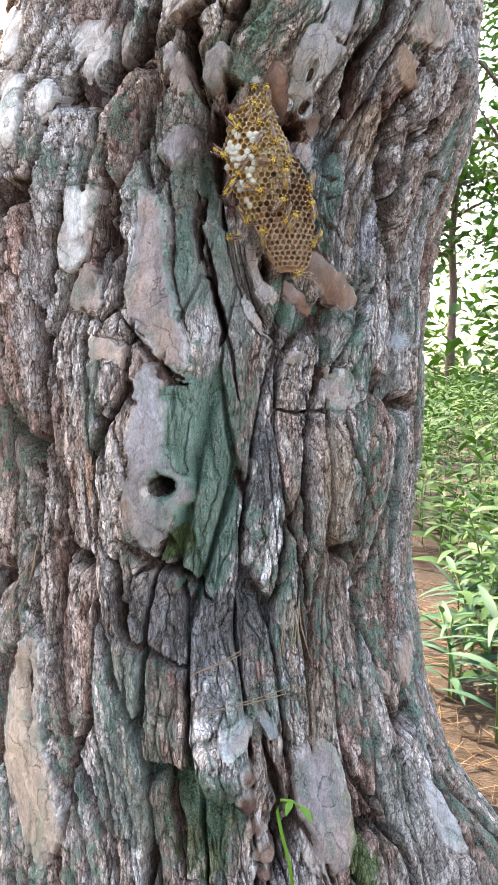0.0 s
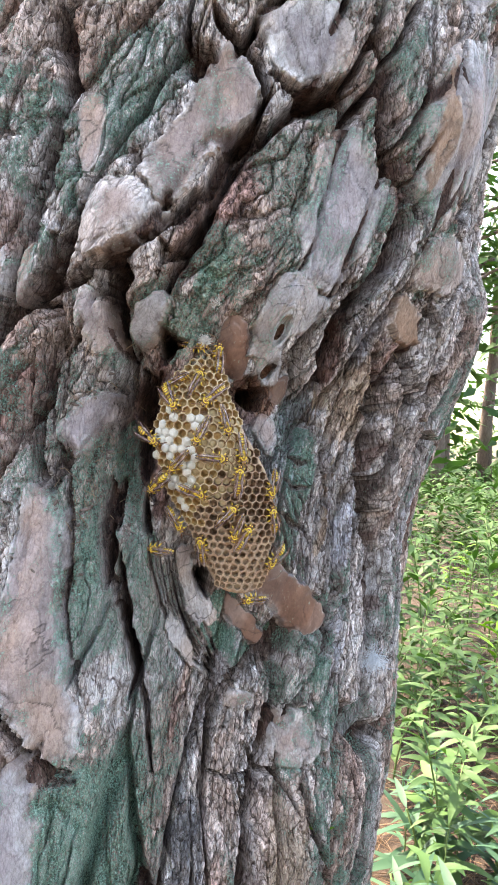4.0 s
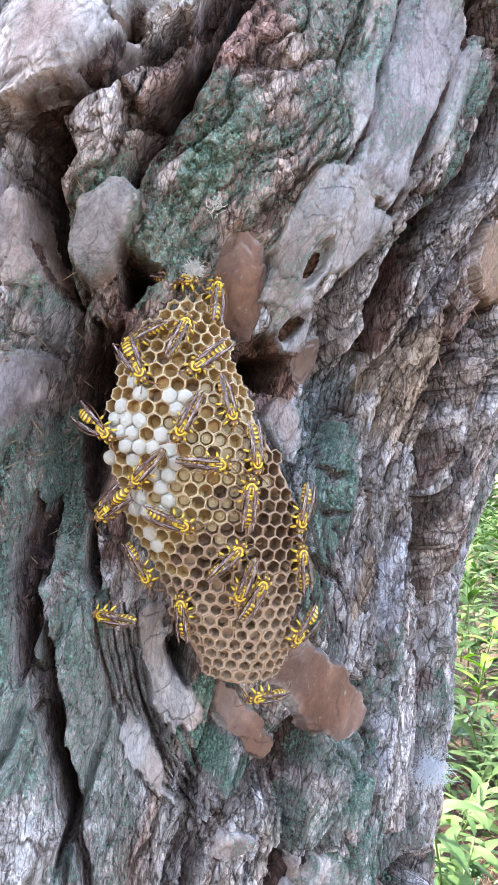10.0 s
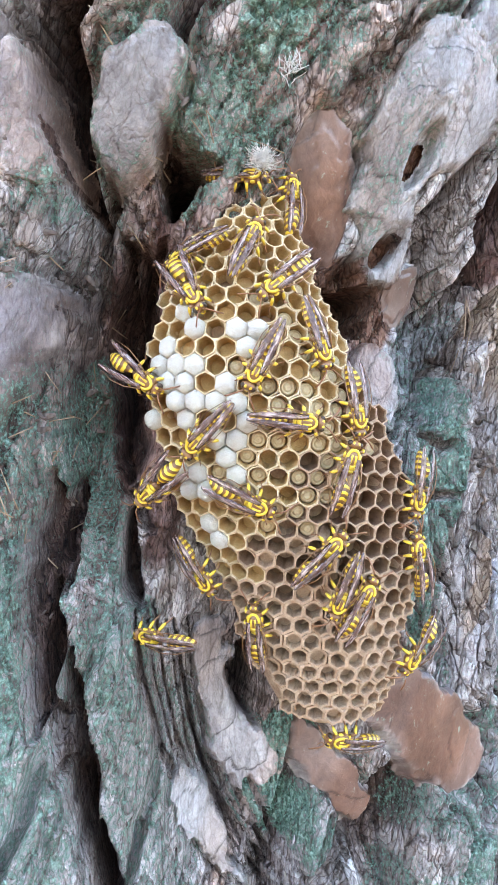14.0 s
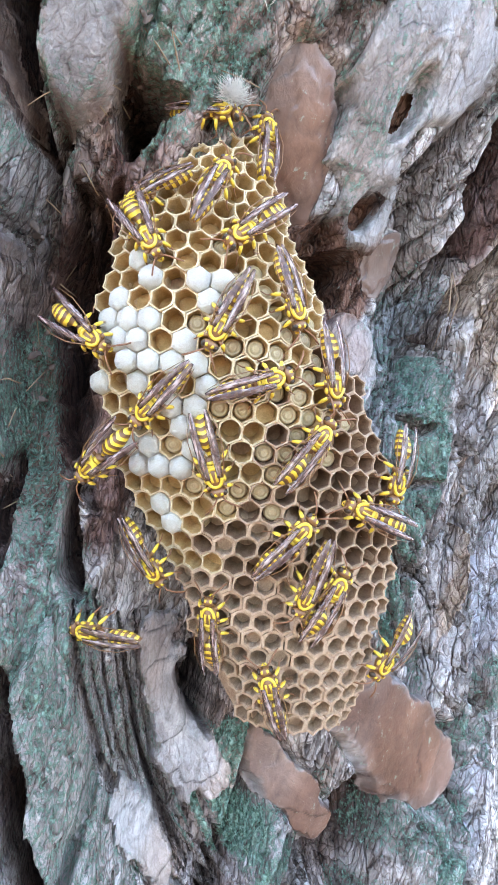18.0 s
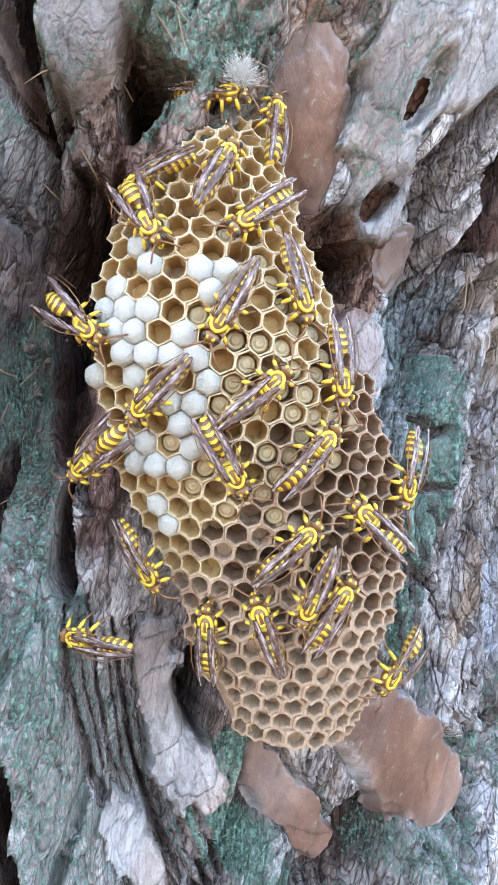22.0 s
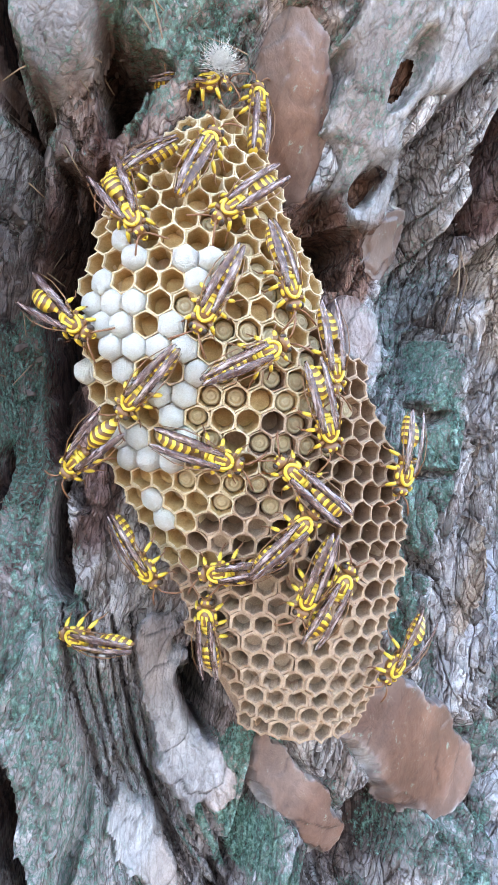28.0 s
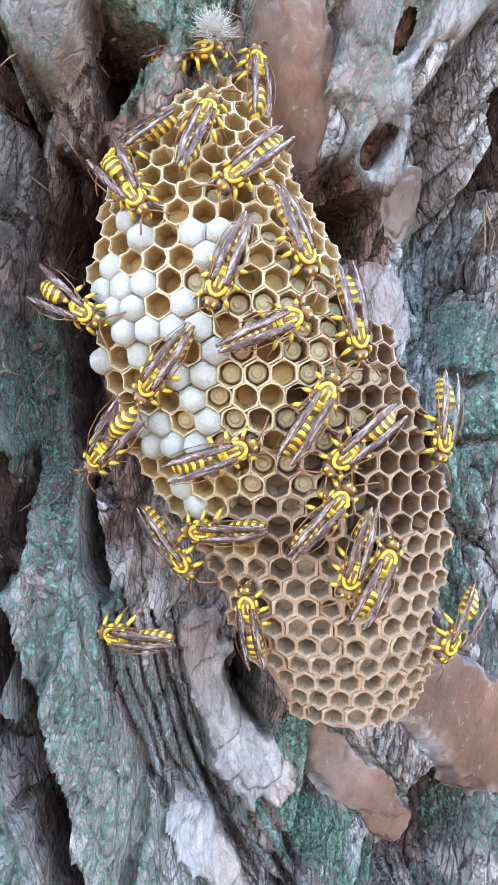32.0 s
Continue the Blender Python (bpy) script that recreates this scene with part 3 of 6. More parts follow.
plate([(0.086, 0.529), (0.090, 0.537), (0.099, 0.543), (0.125, 0.528), (0.151, 0.513), (0.165, 0.495), (0.154, 0.479), (0.133, 0.491), (0.114, 0.501), (0.093, 0.519)], 0.0030, RUST, WINE, layers=1, dome=0.0065, name="inner_bark", label="smooth red-brown inner bark")
plate([(0.072, 0.513), (0.083, 0.514), (0.113, 0.490), (0.114, 0.481), (0.102, 0.481), (0.083, 0.496)], 0.0030, RUST, RED, layers=1, dome=0.0065, name="inner_bark", label="smooth red-brown inner bark")
plate([(0.130, 0.433), (0.153, 0.434), (0.174, 0.414), (0.179, 0.397), (0.158, 0.392), (0.135, 0.406)], 0.0040, PINK, GREY, layers=3)
plate([(0.094, 0.446), (0.107, 0.450), (0.118, 0.443), (0.104, 0.432), (0.095, 0.436)], 0.0040, PINK, GREY)
plate([(-0.058, 0.704), (-0.047, 0.708), (-0.040, 0.695), (-0.028, 0.669), (-0.037, 0.665), (-0.045, 0.668), (-0.055, 0.688)], 0.0100, LILAC, GREEN, dome=0.0020)
plate([(-0.027, 0.675), (-0.026, 0.693), (-0.015, 0.707), (-0.005, 0.702), (-0.009, 0.687), (-0.018, 0.668)], 0.0060, ASH, GREEN, dome=0.0030)
plate([(0.093, 0.090), (0.135, 0.085), (0.142, 0.050), (0.146, 0.011), (0.131, -0.030), (0.090, -0.020), (0.085, 0.030), (0.080, 0.066)], 0.0060, LILAC, PINK, layers=3, dome=0.0030)
plate([(0.038, 0.101), (0.044, 0.105), (0.054, 0.092), (0.052, 0.079), (0.042, 0.082), (0.036, 0.094)], 0.0070, WINE, PINK, dome=0.0030, name="bark_scale")
plate([(0.035, 0.078), (0.042, 0.085), (0.051, 0.067), (0.050, 0.049), (0.040, 0.047), (0.033, 0.062)], 0.0067, WINE, PINK, dome=0.0030, name="bark_scale")
plate([(0.040, 0.038), (0.048, 0.046), (0.058, 0.034), (0.056, 0.021), (0.045, 0.019), (0.038, 0.027)], 0.0064, WINE, PINK, dome=0.0030, name="bark_scale")
plate([(0.046, 0.013), (0.055, 0.020), (0.065, 0.011), (0.063, -0.000), (0.052, -0.003), (0.044, 0.005)], 0.0061, WINE, PINK, dome=0.0030, name="bark_scale")
plate([(0.043, -0.006), (0.052, 0.001), (0.062, -0.007), (0.060, -0.019), (0.049, -0.021), (0.042, -0.014)], 0.0058, WINE, PINK, dome=0.0030, name="bark_scale")
plate([(0.025, 0.127), (0.045, 0.134), (0.054, 0.123), (0.038, 0.111), (0.024, 0.111)], 0.0080, SLATE, GREY, layers=1, dome=0.0040)
plate([(0.057, 0.132), (0.067, 0.126), (0.078, 0.105), (0.067, 0.106), (0.058, 0.121)], 0.0070, SLATE, GREY, layers=1, dome=0.0030)
plate([(-0.182, 0.158), (-0.145, 0.189), (-0.143, 0.139), (-0.150, 0.085), (-0.132, 0.040), (-0.133, -0.019), (-0.171, -0.042), (-0.191, 0.004), (-0.205, 0.070), (-0.197, 0.127)], 0.0090, SAND, BROWN, layers=3, dome=0.0020)
plate([(0.235, 0.025), (0.255, 0.016), (0.254, -0.012), (0.257, -0.041), (0.239, -0.048), (0.232, -0.022)], 0.0040, PALE, LILAC)
plate([(0.260, 0.151), (0.327, 0.137), (0.283, 0.104), (0.239, 0.091), (0.244, 0.122)], 0.0070, PINK, BROWN)
plate([(0.209, 0.132), (0.229, 0.121), (0.223, 0.096), (0.210, 0.107)], 0.0070, PINK, BROWN)
plate([(0.133, 0.427), (0.174, 0.430), (0.179, 0.394), (0.145, 0.386), (0.132, 0.406)], 0.0040, PINK, GREY, layers=3)
crack([(-0.118, 0.608), (-0.120, 0.565), (-0.124, 0.507), (-0.130, 0.459)], 0.0060, 0.0160)
crack([(-0.089, 0.607), (-0.079, 0.578), (-0.066, 0.528), (-0.060, 0.485), (-0.070, 0.472)], 0.0060, 0.0130)
crack([(-0.099, 0.653), (-0.091, 0.683), (-0.079, 0.707), (-0.073, 0.736)], 0.0060, 0.0140)
crack([(-0.017, 0.560), (-0.011, 0.535), (0.010, 0.488), (0.028, 0.448), (0.038, 0.402)], 0.0035, 0.0120)
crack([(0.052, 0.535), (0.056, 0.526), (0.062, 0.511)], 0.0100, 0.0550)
crack([(0.036, 0.543), (0.043, 0.529), (0.053, 0.515), (0.060, 0.504)], 0.0016, 0.0060)
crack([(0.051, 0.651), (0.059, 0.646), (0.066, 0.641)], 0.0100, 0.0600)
crack([(-0.006, 0.658), (-0.009, 0.639), (-0.009, 0.614), (0.000, 0.587), (0.009, 0.576)], 0.0080, 0.0100)
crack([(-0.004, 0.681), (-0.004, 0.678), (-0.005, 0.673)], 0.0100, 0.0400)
crack([(0.111, 0.358), (0.114, 0.300), (0.111, 0.248), (0.118, 0.194)], 0.0040, 0.0120)
crack([(0.175, 0.333), (0.180, 0.292), (0.197, 0.233), (0.185, 0.163)], 0.0040, 0.0120)
crack([(-0.066, 0.322), (-0.072, 0.290), (-0.052, 0.258), (-0.047, 0.196)], 0.0060, 0.0160)
crack([(-0.125, 0.116), (-0.105, 0.061), (-0.090, 0.026), (-0.088, -0.011)], 0.0060, 0.0160)
crack([(-0.017, 0.077), (-0.018, 0.019), (-0.015, -0.014)], 0.0050, 0.0140)
crack([(0.060, 0.111), (0.073, 0.048), (0.061, 0.011), (0.071, -0.019)], 0.0070, 0.0220)
crack([(0.143, 0.087), (0.158, 0.036), (0.162, -0.003)], 0.0050, 0.0140)
crack([(-0.042, 0.709), (-0.033, 0.685), (-0.026, 0.665)], 0.0060, 0.0180)
crack([(-0.011, 0.687), (-0.004, 0.674), (-0.004, 0.665)], 0.0060, 0.0220)
crack([(-0.128, 0.453), (-0.135, 0.408), (-0.139, 0.355), (-0.152, 0.300)], 0.0050, 0.0120)
crack([(-0.112, 0.453), (-0.125, 0.398), (-0.127, 0.329), (-0.138, 0.247)], 0.0040, 0.0100)
crack([(-0.026, 0.438), (-0.018, 0.427), (-0.009, 0.422)], 0.0030, 0.0120)
crack([(-0.053, 0.286), (-0.038, 0.274), (-0.014, 0.255), (0.004, 0.239)], 0.0070, 0.0120)
crack([(-0.007, 0.891), (0.002, 0.877), (0.024, 0.856), (0.030, 0.833)], 0.0050, 0.0160)
crack([(0.030, 0.851), (0.046, 0.842), (0.064, 0.842), (0.084, 0.851)], 0.0060, 0.0160)
crack([(0.093, 0.898), (0.101, 0.858), (0.102, 0.819), (0.119, 0.797), (0.141, 0.767)], 0.0090, 0.0180)
crack([(-0.035, 0.722), (-0.036, 0.710), (-0.036, 0.696)], 0.0100, 0.0260)
crack([(-0.014, 0.720), (-0.003, 0.737), (0.008, 0.760)], 0.0050, 0.0120)
crack([(0.313, 0.941), (0.163, 0.827), (0.178, 0.796), (0.209, 0.761)], 0.0060, 0.0180)
crack([(0.093, 0.708), (0.098, 0.683), (0.107, 0.659), (0.114, 0.627)], 0.0040, 0.0120)
crack([(-0.017, 0.735), (-0.014, 0.727), (-0.003, 0.731)], 0.0040, 0.0100)
crack([(-0.024, 0.591), (-0.018, 0.563), (-0.013, 0.543), (-0.011, 0.524)], 0.0060, 0.0160)
crack([(-0.018, 0.660), (-0.011, 0.650), (-0.010, 0.626), (-0.013, 0.605)], 0.0100, 0.0120)
crack([(-0.003, 0.513), (0.013, 0.484), (0.020, 0.465), (0.018, 0.451)], 0.0060, 0.0160)
crack([(0.122, 0.440), (0.117, 0.430), (0.112, 0.421)], 0.0030, 0.0140)
crack([(0.032, 0.519), (0.053, 0.489), (0.073, 0.466), (0.097, 0.443)], 0.0014, 0.0040)
crack([(0.042, 0.518), (0.062, 0.489), (0.081, 0.467), (0.106, 0.442)], 0.0014, 0.0040)
crack([(0.050, 0.517), (0.069, 0.489), (0.087, 0.467), (0.115, 0.441)], 0.0014, 0.0040)
tint(-0.018, 0.515, 0.012, 0.060, GREEN, 0.90, 0, 0.50)
tint(0.002, 0.369, 0.030, 0.070, GREEN, 0.85, 0, 0.50)
tint(0.020, 0.281, 0.018, 0.050, GREEN, 0.90, 0, 0.50)
tint(0.024, 0.428, 0.025, 0.050, GREEN, 0.50, 0, 0.50)
tint(-0.074, 0.400, 0.012, 0.050, GREEN, 0.60, 0, 0.50)
tint(0.154, 0.481, 0.020, 0.020, GREEN, 0.60, 0, 0.50)
tint(0.101, 0.474, 0.014, 0.012, GREEN, 0.90, 0, 0.50)
tint(0.147, 0.449, 0.020, 0.014, GREEN, 0.50, 0, 0.50)
tint(0.108, 0.596, 0.016, 0.050, GREY, 0.60, 0, 0.50)
tint(0.098, 0.610, 0.022, 0.040, GREEN, 0.50, 0, 0.50)
tint(0.067, 0.338, 0.016, 0.050, SOOT, 0.80, 0, 1.00)
tint(0.027, 0.199, 0.045, 0.050, SOOT, 0.75, 0, 1.00)
tint(-0.029, 0.222, 0.025, 0.040, SOOT, 0.60, 0, 1.00)
tint(0.078, 0.266, 0.004, 0.035, CHALK, 0.90, -6, 1.20)
tint(0.054, 0.336, 0.004, 0.010, CHALK, 0.90, 0, 1.00)
tint(0.053, 0.263, 0.005, 0.008, CHALK, 0.90, 0, 1.20)
tint(0.191, 0.210, 0.007, 0.012, CHALK, 0.90, 0, 0.80)
tint(0.011, 0.125, 0.006, 0.012, CHALK, 0.80, 0, 1.20)
tint(0.150, 0.297, 0.020, 0.080, SAND, 0.50, 0, 0.80)
tint(0.006, 0.043, 0.028, 0.050, MOSS, 0.75, 0, 0.80)
tint(0.146, -0.013, 0.014, 0.050, MOSS, 0.90, 12, 0.80)
tint(-0.004, 0.281, 0.012, 0.012, MOSS, 0.80, 0, 0.50)
tint(-0.046, 0.060, 0.050, 0.060, GREEN, 0.60, 0, 0.50)
tint(0.198, 0.014, 0.030, 0.060, GREEN, 0.40, 0, 0.50)
tint(0.071, 0.131, 0.050, 0.020, GREEN, 0.60, 0, 0.50)
tint(0.134, 0.644, 0.020, 0.030, SAND, 0.80, 0, 0.60)
tint(-0.121, 0.377, 0.012, 0.100, RED, 0.60, 0, 0.80)
tint(-0.119, 0.170, 0.010, 0.100, RED, 0.70, 0, 0.80)
tint(0.241, 0.197, 0.010, 0.060, RED, 0.50, 0, 0.50)
tint(-0.007, 0.618, 0.018, 0.035, RUDDY, 0.70, 0, 0.60)
tint(-0.002, 0.577, 0.018, 0.030, RUDDY, 0.50, 0, 0.60)
tint(0.041, 0.608, 0.030, 0.030, RED, 0.50, 0, 0.50)
tint(-0.027, 0.563, 0.030, 0.050, GREEN, 0.70, 0, 0.50)
tint(0.074, 0.485, 0.014, 0.012, GREEN, 0.95, 0, 0.50)
tint(0.163, 0.460, 0.014, 0.010, GREEN, 0.90, 0, 0.50)
tint(0.107, 0.586, 0.016, 0.040, GREEN, 0.60, 0, 0.50)
tint(0.100, 0.629, 0.014, 0.020, SLATE, 0.60, 0, 0.50)
tint(0.140, 0.562, 0.008, 0.060, GREY, 0.90, 0, 0.50)
tint(0.114, 0.596, 0.006, 0.040, SAND, 0.70, 0, 0.50)
tint(0.012, 0.730, 0.014, 0.020, GREEN, 0.70, 0, 0.50)
tint(0.018, 0.488, 0.040, 0.050, GREY, 0.70, 0, 0.50)
tint(0.043, 0.792, 0.020, 0.030, GREEN, 0.60, 0, 0.50)
tint(0.068, 0.831, 0.012, 0.012, GREEN, 0.50, 0, 0.50)
tint(-0.044, 0.844, 0.030, 0.035, GREEN, 0.60, 0, 0.50)
tint(0.011, 0.521, 0.030, 0.050, GREY, 0.80, 0, 0.90)
tint(0.122, 0.576, 0.014, 0.050, GREY, 0.80, 0, 0.90)
tint(0.085, 0.671, 0.012, 0.020, GREY, 0.50, 0, 0.90)
tint(-0.012, 0.480, 0.030, 0.040, GREY, 0.60, 0, 1.00)
tint(0.231, 0.484, 0.016, 0.090, GREY, 0.70, 0, 0.90)
tint(-0.136, 0.478, 0.020, 0.090, GREY, 0.60, 0, 1.00)
tint(0.120, 0.117, 0.030, 0.030, SAND, 0.50, 0, 1.00)
tint(-0.004, 0.626, 0.016, 0.050, RUDDY, 0.60, 0, 0.90)
tint(-0.005, 0.652, 0.012, 0.025, RUDDY, 0.60, 0, 0.90)
tint(0.012, 0.536, 0.030, 0.050, STONE, 0.80, 0, 0.70)
tint(0.078, 0.544, 0.020, 0.012, RED, 0.70, 0, 0.50)
tint(0.058, 0.644, 0.016, 0.016, WINE, 0.80, 0, 0.50)
tint(0.075, 0.507, 0.012, 0.010, GREEN, 0.95, 0, 0.50)
tint(0.090, 0.614, 0.020, 0.040, SLATE, 0.50, 0, 0.90)
tint(0.110, 0.583, 0.004, 0.050, SAND, 0.80, 0, 0.90)
tint(0.006, 0.531, 0.016, 0.030, GREEN, 0.70, 0, 0.90)
tint(0.017, 0.503, 0.020, 0.030, GREEN, 0.60, 0, 0.90)
tint(0.097, 0.605, 0.016, 0.050, GREEN, 0.45, 0, 0.90)
tint(0.072, 0.648, 0.009, 0.014, RUST, 0.95, 0, 0.50)
tint(0.053, 0.651, 0.012, 0.010, RUST, 0.90, 0, 0.50)
tint(-0.013, 0.605, 0.012, 0.030, GREEN, 0.80, 0, 0.90)
tint(0.003, 0.688, 0.014, 0.020, GREEN, 0.80, 0, 0.80)
tint(-0.018, 0.517, 0.030, 0.050, GREEN, 0.70, 0, 0.90)
tint(0.040, 0.480, 0.020, 0.050, GREEN, 0.50, 0, 0.90)
tint(0.110, 0.600, 0.010, 0.050, GREY, 0.60, 0, 0.90)
tint(0.145, 0.548, 0.010, 0.040, GREY, 0.60, 0, 0.90)
plate([(0.0269, 0.5457), (0.0400, 0.5474), (0.0445, 0.5409), (0.0527, 0.5281), (0.0568, 0.5185), (0.0673, 0.5063), (0.0751, 0.4973), (0.0713, 0.4867), (0.0644, 0.4922), (0.0625, 0.4856), (0.0507, 0.4985), (0.0444, 0.5121), (0.0339, 0.5238)], 0.0050, PALE, LILAC, layers=2, name="bare_wood", label="pale weathered strip of bare wood")
plate([(0.0324, 0.5044), (0.0478, 0.4941), (0.0574, 0.4824), (0.0658, 0.4671), (0.0746, 0.4575), (0.0702, 0.4565), (0.0533, 0.4668), (0.0364, 0.4843), (0.0330, 0.4954)], 0.0040, PALE, ASH, layers=1, name="bare_wood", label="pale weathered strip of bare wood")
plate([(0.0609, 0.6287), (0.0686, 0.6368), (0.0810, 0.6357), (0.0866, 0.6263), (0.0840, 0.6140), (0.0809, 0.6052), (0.0700, 0.6157)], 0.0030, LILAC, LILAC, layers=1)
plate([(0.0687, 0.6525), (0.0719, 0.6592), (0.0786, 0.6633), (0.0839, 0.6633), (0.0882, 0.6551), (0.0868, 0.6430), (0.0774, 0.6408)], 0.0030, RUST, WINE, layers=2, name="inner_bark", label="smooth red-brown inner bark")
plate([(0.0272, 0.6987), (0.0336, 0.6973), (0.0413, 0.6936), (0.0465, 0.6790), (0.0501, 0.6653), (0.0489, 0.6584), (0.0431, 0.6569), (0.0347, 0.6563), (0.0290, 0.6645), (0.0236, 0.6744), (0.0229, 0.6847), (0.0241, 0.6941)], 0.0030, RUST, WINE, layers=3, dome=0.0045, name="inner_bark", label="layered smooth red-brown inner bark")
crack([(0.1004, 0.8246), (0.1150, 0.7930), (0.1239, 0.7687), (0.1184, 0.7372), (0.1023, 0.7083), (0.1035, 0.6789), (0.1122, 0.6565)], 0.0080, 0.0240)
crack([(-0.0789, 0.8227), (-0.0879, 0.7701), (-0.0924, 0.7208), (-0.0964, 0.6862), (-0.0997, 0.6561)], 0.0080, 0.0240)
crack([(-0.0405, 0.7155), (-0.0365, 0.7024), (-0.0325, 0.6830), (-0.0270, 0.6700)], 0.0080, 0.0240)
crack([(0.0315, 0.8395), (0.0225, 0.8151), (0.0101, 0.7929), (0.0019, 0.7707), (-0.0113, 0.7485), (-0.0369, 0.7254), (-0.0517, 0.7096), (-0.0784, 0.6937)], 0.0060, 0.0180)
crack([(-0.0782, 0.5836), (-0.0761, 0.5407), (-0.0746, 0.4915)], 0.0060, 0.0180)
crack([(-0.0543, 0.4739), (-0.0373, 0.4489), (-0.0261, 0.4348), (-0.0178, 0.4198), (-0.0063, 0.4176)], 0.0040, 0.0120)
crack([(0.1089, 0.3843), (0.1129, 0.3483), (0.1075, 0.3119), (0.1064, 0.2745)], 0.0040, 0.0120)
crack([(0.1372, 0.4322), (0.1307, 0.3983)], 0.0040, 0.0150)
crack([(0.1702, 0.4128), (0.1582, 0.3810), (0.1701, 0.3435), (0.2087, 0.2834)], 0.0030, 0.0100)
crack([(0.0854, 0.3923), (0.1043, 0.3883), (0.1400, 0.3899), (0.1547, 0.3621)], 0.0030, 0.0120)
crack([(-0.0455, 0.6067), (-0.0324, 0.5493), (-0.0280, 0.5140), (-0.0112, 0.4642)], 0.0030, 0.0100)
crack([(0.1588, 0.7458), (0.1973, 0.6903), (0.2162, 0.6397), (0.3832, 0.6000), (0.3780, 0.4897)], 0.0040, 0.0140)
tint(-0.0500, 0.8146, 0.0151, 0.0339, GREEN, 0.75, -30, 0.90)
tint(0.0569, 0.7567, 0.0132, 0.0302, GREEN, 0.60, -25, 0.90)
tint(0.0106, 0.7154, 0.0083, 0.0170, GREEN, 0.95, -15, 0.90)
tint(-0.0207, 0.5207, 0.0068, 0.0603, GREEN, 0.85, -5, 0.90)
tint(0.0223, 0.3882, 0.0170, 0.0603, GREEN, 0.75, 0, 0.90)
tint(-0.0601, 0.6355, 0.0188, 0.0339, GREEN, 0.55, 0, 0.90)
tint(0.1805, 0.5280, 0.0053, 0.0679, FROST, 0.80, 0, 0.90)
tint(0.2660, 0.5578, 0.0068, 0.0452, FROST, 0.70, 0, 0.90)
tint(0.1406, 0.3337, 0.0170, 0.0452, SAND, 0.60, 0, 0.90)
tint(0.1561, 0.3696, 0.0151, 0.0151, BROWN, 0.60, 0, 0.90)
tint(-0.0733, 0.6826, 0.0151, 0.0264, BROWN, 0.60, 0, 0.90)
tint(-0.1172, 0.7512, 0.0151, 0.0452, RUDDY, 0.60, 20, 0.90)
tint(-0.0730, 0.6056, 0.0094, 0.0226, PINK, 0.60, 0, 0.90)
crack([(0.0963, 0.7094), (0.0994, 0.6983), (0.1013, 0.6808), (0.1090, 0.6663)], 0.0055, 0.0220)
crack([(0.1426, 0.6746), (0.1580, 0.6560), (0.1615, 0.6423), (0.1572, 0.6293), (0.1612, 0.6172), (0.1700, 0.5996), (0.1841, 0.5811), (0.1981, 0.5616), (0.2140, 0.5355), (0.2239, 0.5157), (0.2271, 0.4846)], 0.0095, 0.0320)
crack([(0.1623, 0.6645), (0.1761, 0.6438), (0.1783, 0.6261), (0.1936, 0.6001), (0.2099, 0.5805), (0.2277, 0.5597), (0.2408, 0.5327), (0.2465, 0.5128)], 0.0120, -0.0080)
crack([(0.1393, 0.6207), (0.1488, 0.6007), (0.1611, 0.5814), (0.1705, 0.5562), (0.1742, 0.5307), (0.1780, 0.5053)], 0.0085, -0.0050)
crack([(0.1287, 0.6287), (0.1261, 0.6053), (0.1372, 0.5886), (0.1455, 0.5633), (0.1488, 0.5355), (0.1526, 0.5097)], 0.0026, 0.0110)
crack([(0.1400, 0.6844), (0.1432, 0.6820), (0.1434, 0.6782)], 0.0050, 0.0300)
crack([(0.1253, 0.6334), (0.1282, 0.6086), (0.1400, 0.5705), (0.1432, 0.5360)], 0.0022, -0.0030)
crack([(0.1363, 0.6004), (0.1446, 0.5802), (0.1515, 0.5576), (0.1532, 0.5310), (0.1580, 0.5114)], 0.0009, 0.0030)
crack([(0.1421, 0.6005), (0.1515, 0.5801), (0.1584, 0.5571), (0.1599, 0.5303), (0.1653, 0.5103)], 0.0009, 0.0030)
crack([(0.1480, 0.6006), (0.1584, 0.5799), (0.1663, 0.5565), (0.1678, 0.5292), (0.1752, 0.5084)], 0.0009, 0.0030)
crack([(0.1539, 0.6008), (0.1655, 0.5798), (0.1747, 0.5559), (0.1785, 0.5275), (0.1906, 0.5049)], 0.0009, 0.0030)
crack([(0.1596, 0.6009), (0.1725, 0.5797), (0.1843, 0.5551), (0.1927, 0.5250), (0.2063, 0.5016)], 0.0009, 0.0030)
crack([(0.1066, 0.7097), (0.1142, 0.6956), (0.1284, 0.6794)], 0.0009, 0.0030)
crack([(0.1110, 0.7107), (0.1191, 0.6966), (0.1327, 0.6801)], 0.0009, 0.0030)
crack([(0.1155, 0.7118), (0.1242, 0.6976), (0.1372, 0.6809)], 0.0009, 0.0030)
crack([(0.1202, 0.7130), (0.1294, 0.6988), (0.1418, 0.6817)], 0.0009, 0.0030)
crack([(0.2067, 0.5789), (0.2289, 0.5484), (0.2354, 0.5190)], 0.0012, 0.0045)
crack([(0.2179, 0.5785), (0.2418, 0.5474), (0.2467, 0.5176)], 0.0012, 0.0045)
crack([(0.2302, 0.5781), (0.2593, 0.5457), (0.2629, 0.5152)], 0.0012, 0.0045)
crack([(0.2444, 0.5776), (0.2734, 0.5444), (0.2768, 0.5132)], 0.0012, 0.0045)
crack([(0.1038, 0.6206), (0.1038, 0.6284), (0.1073, 0.6312), (0.1111, 0.6291), (0.1145, 0.6190)], 0.0012, 0.0045)
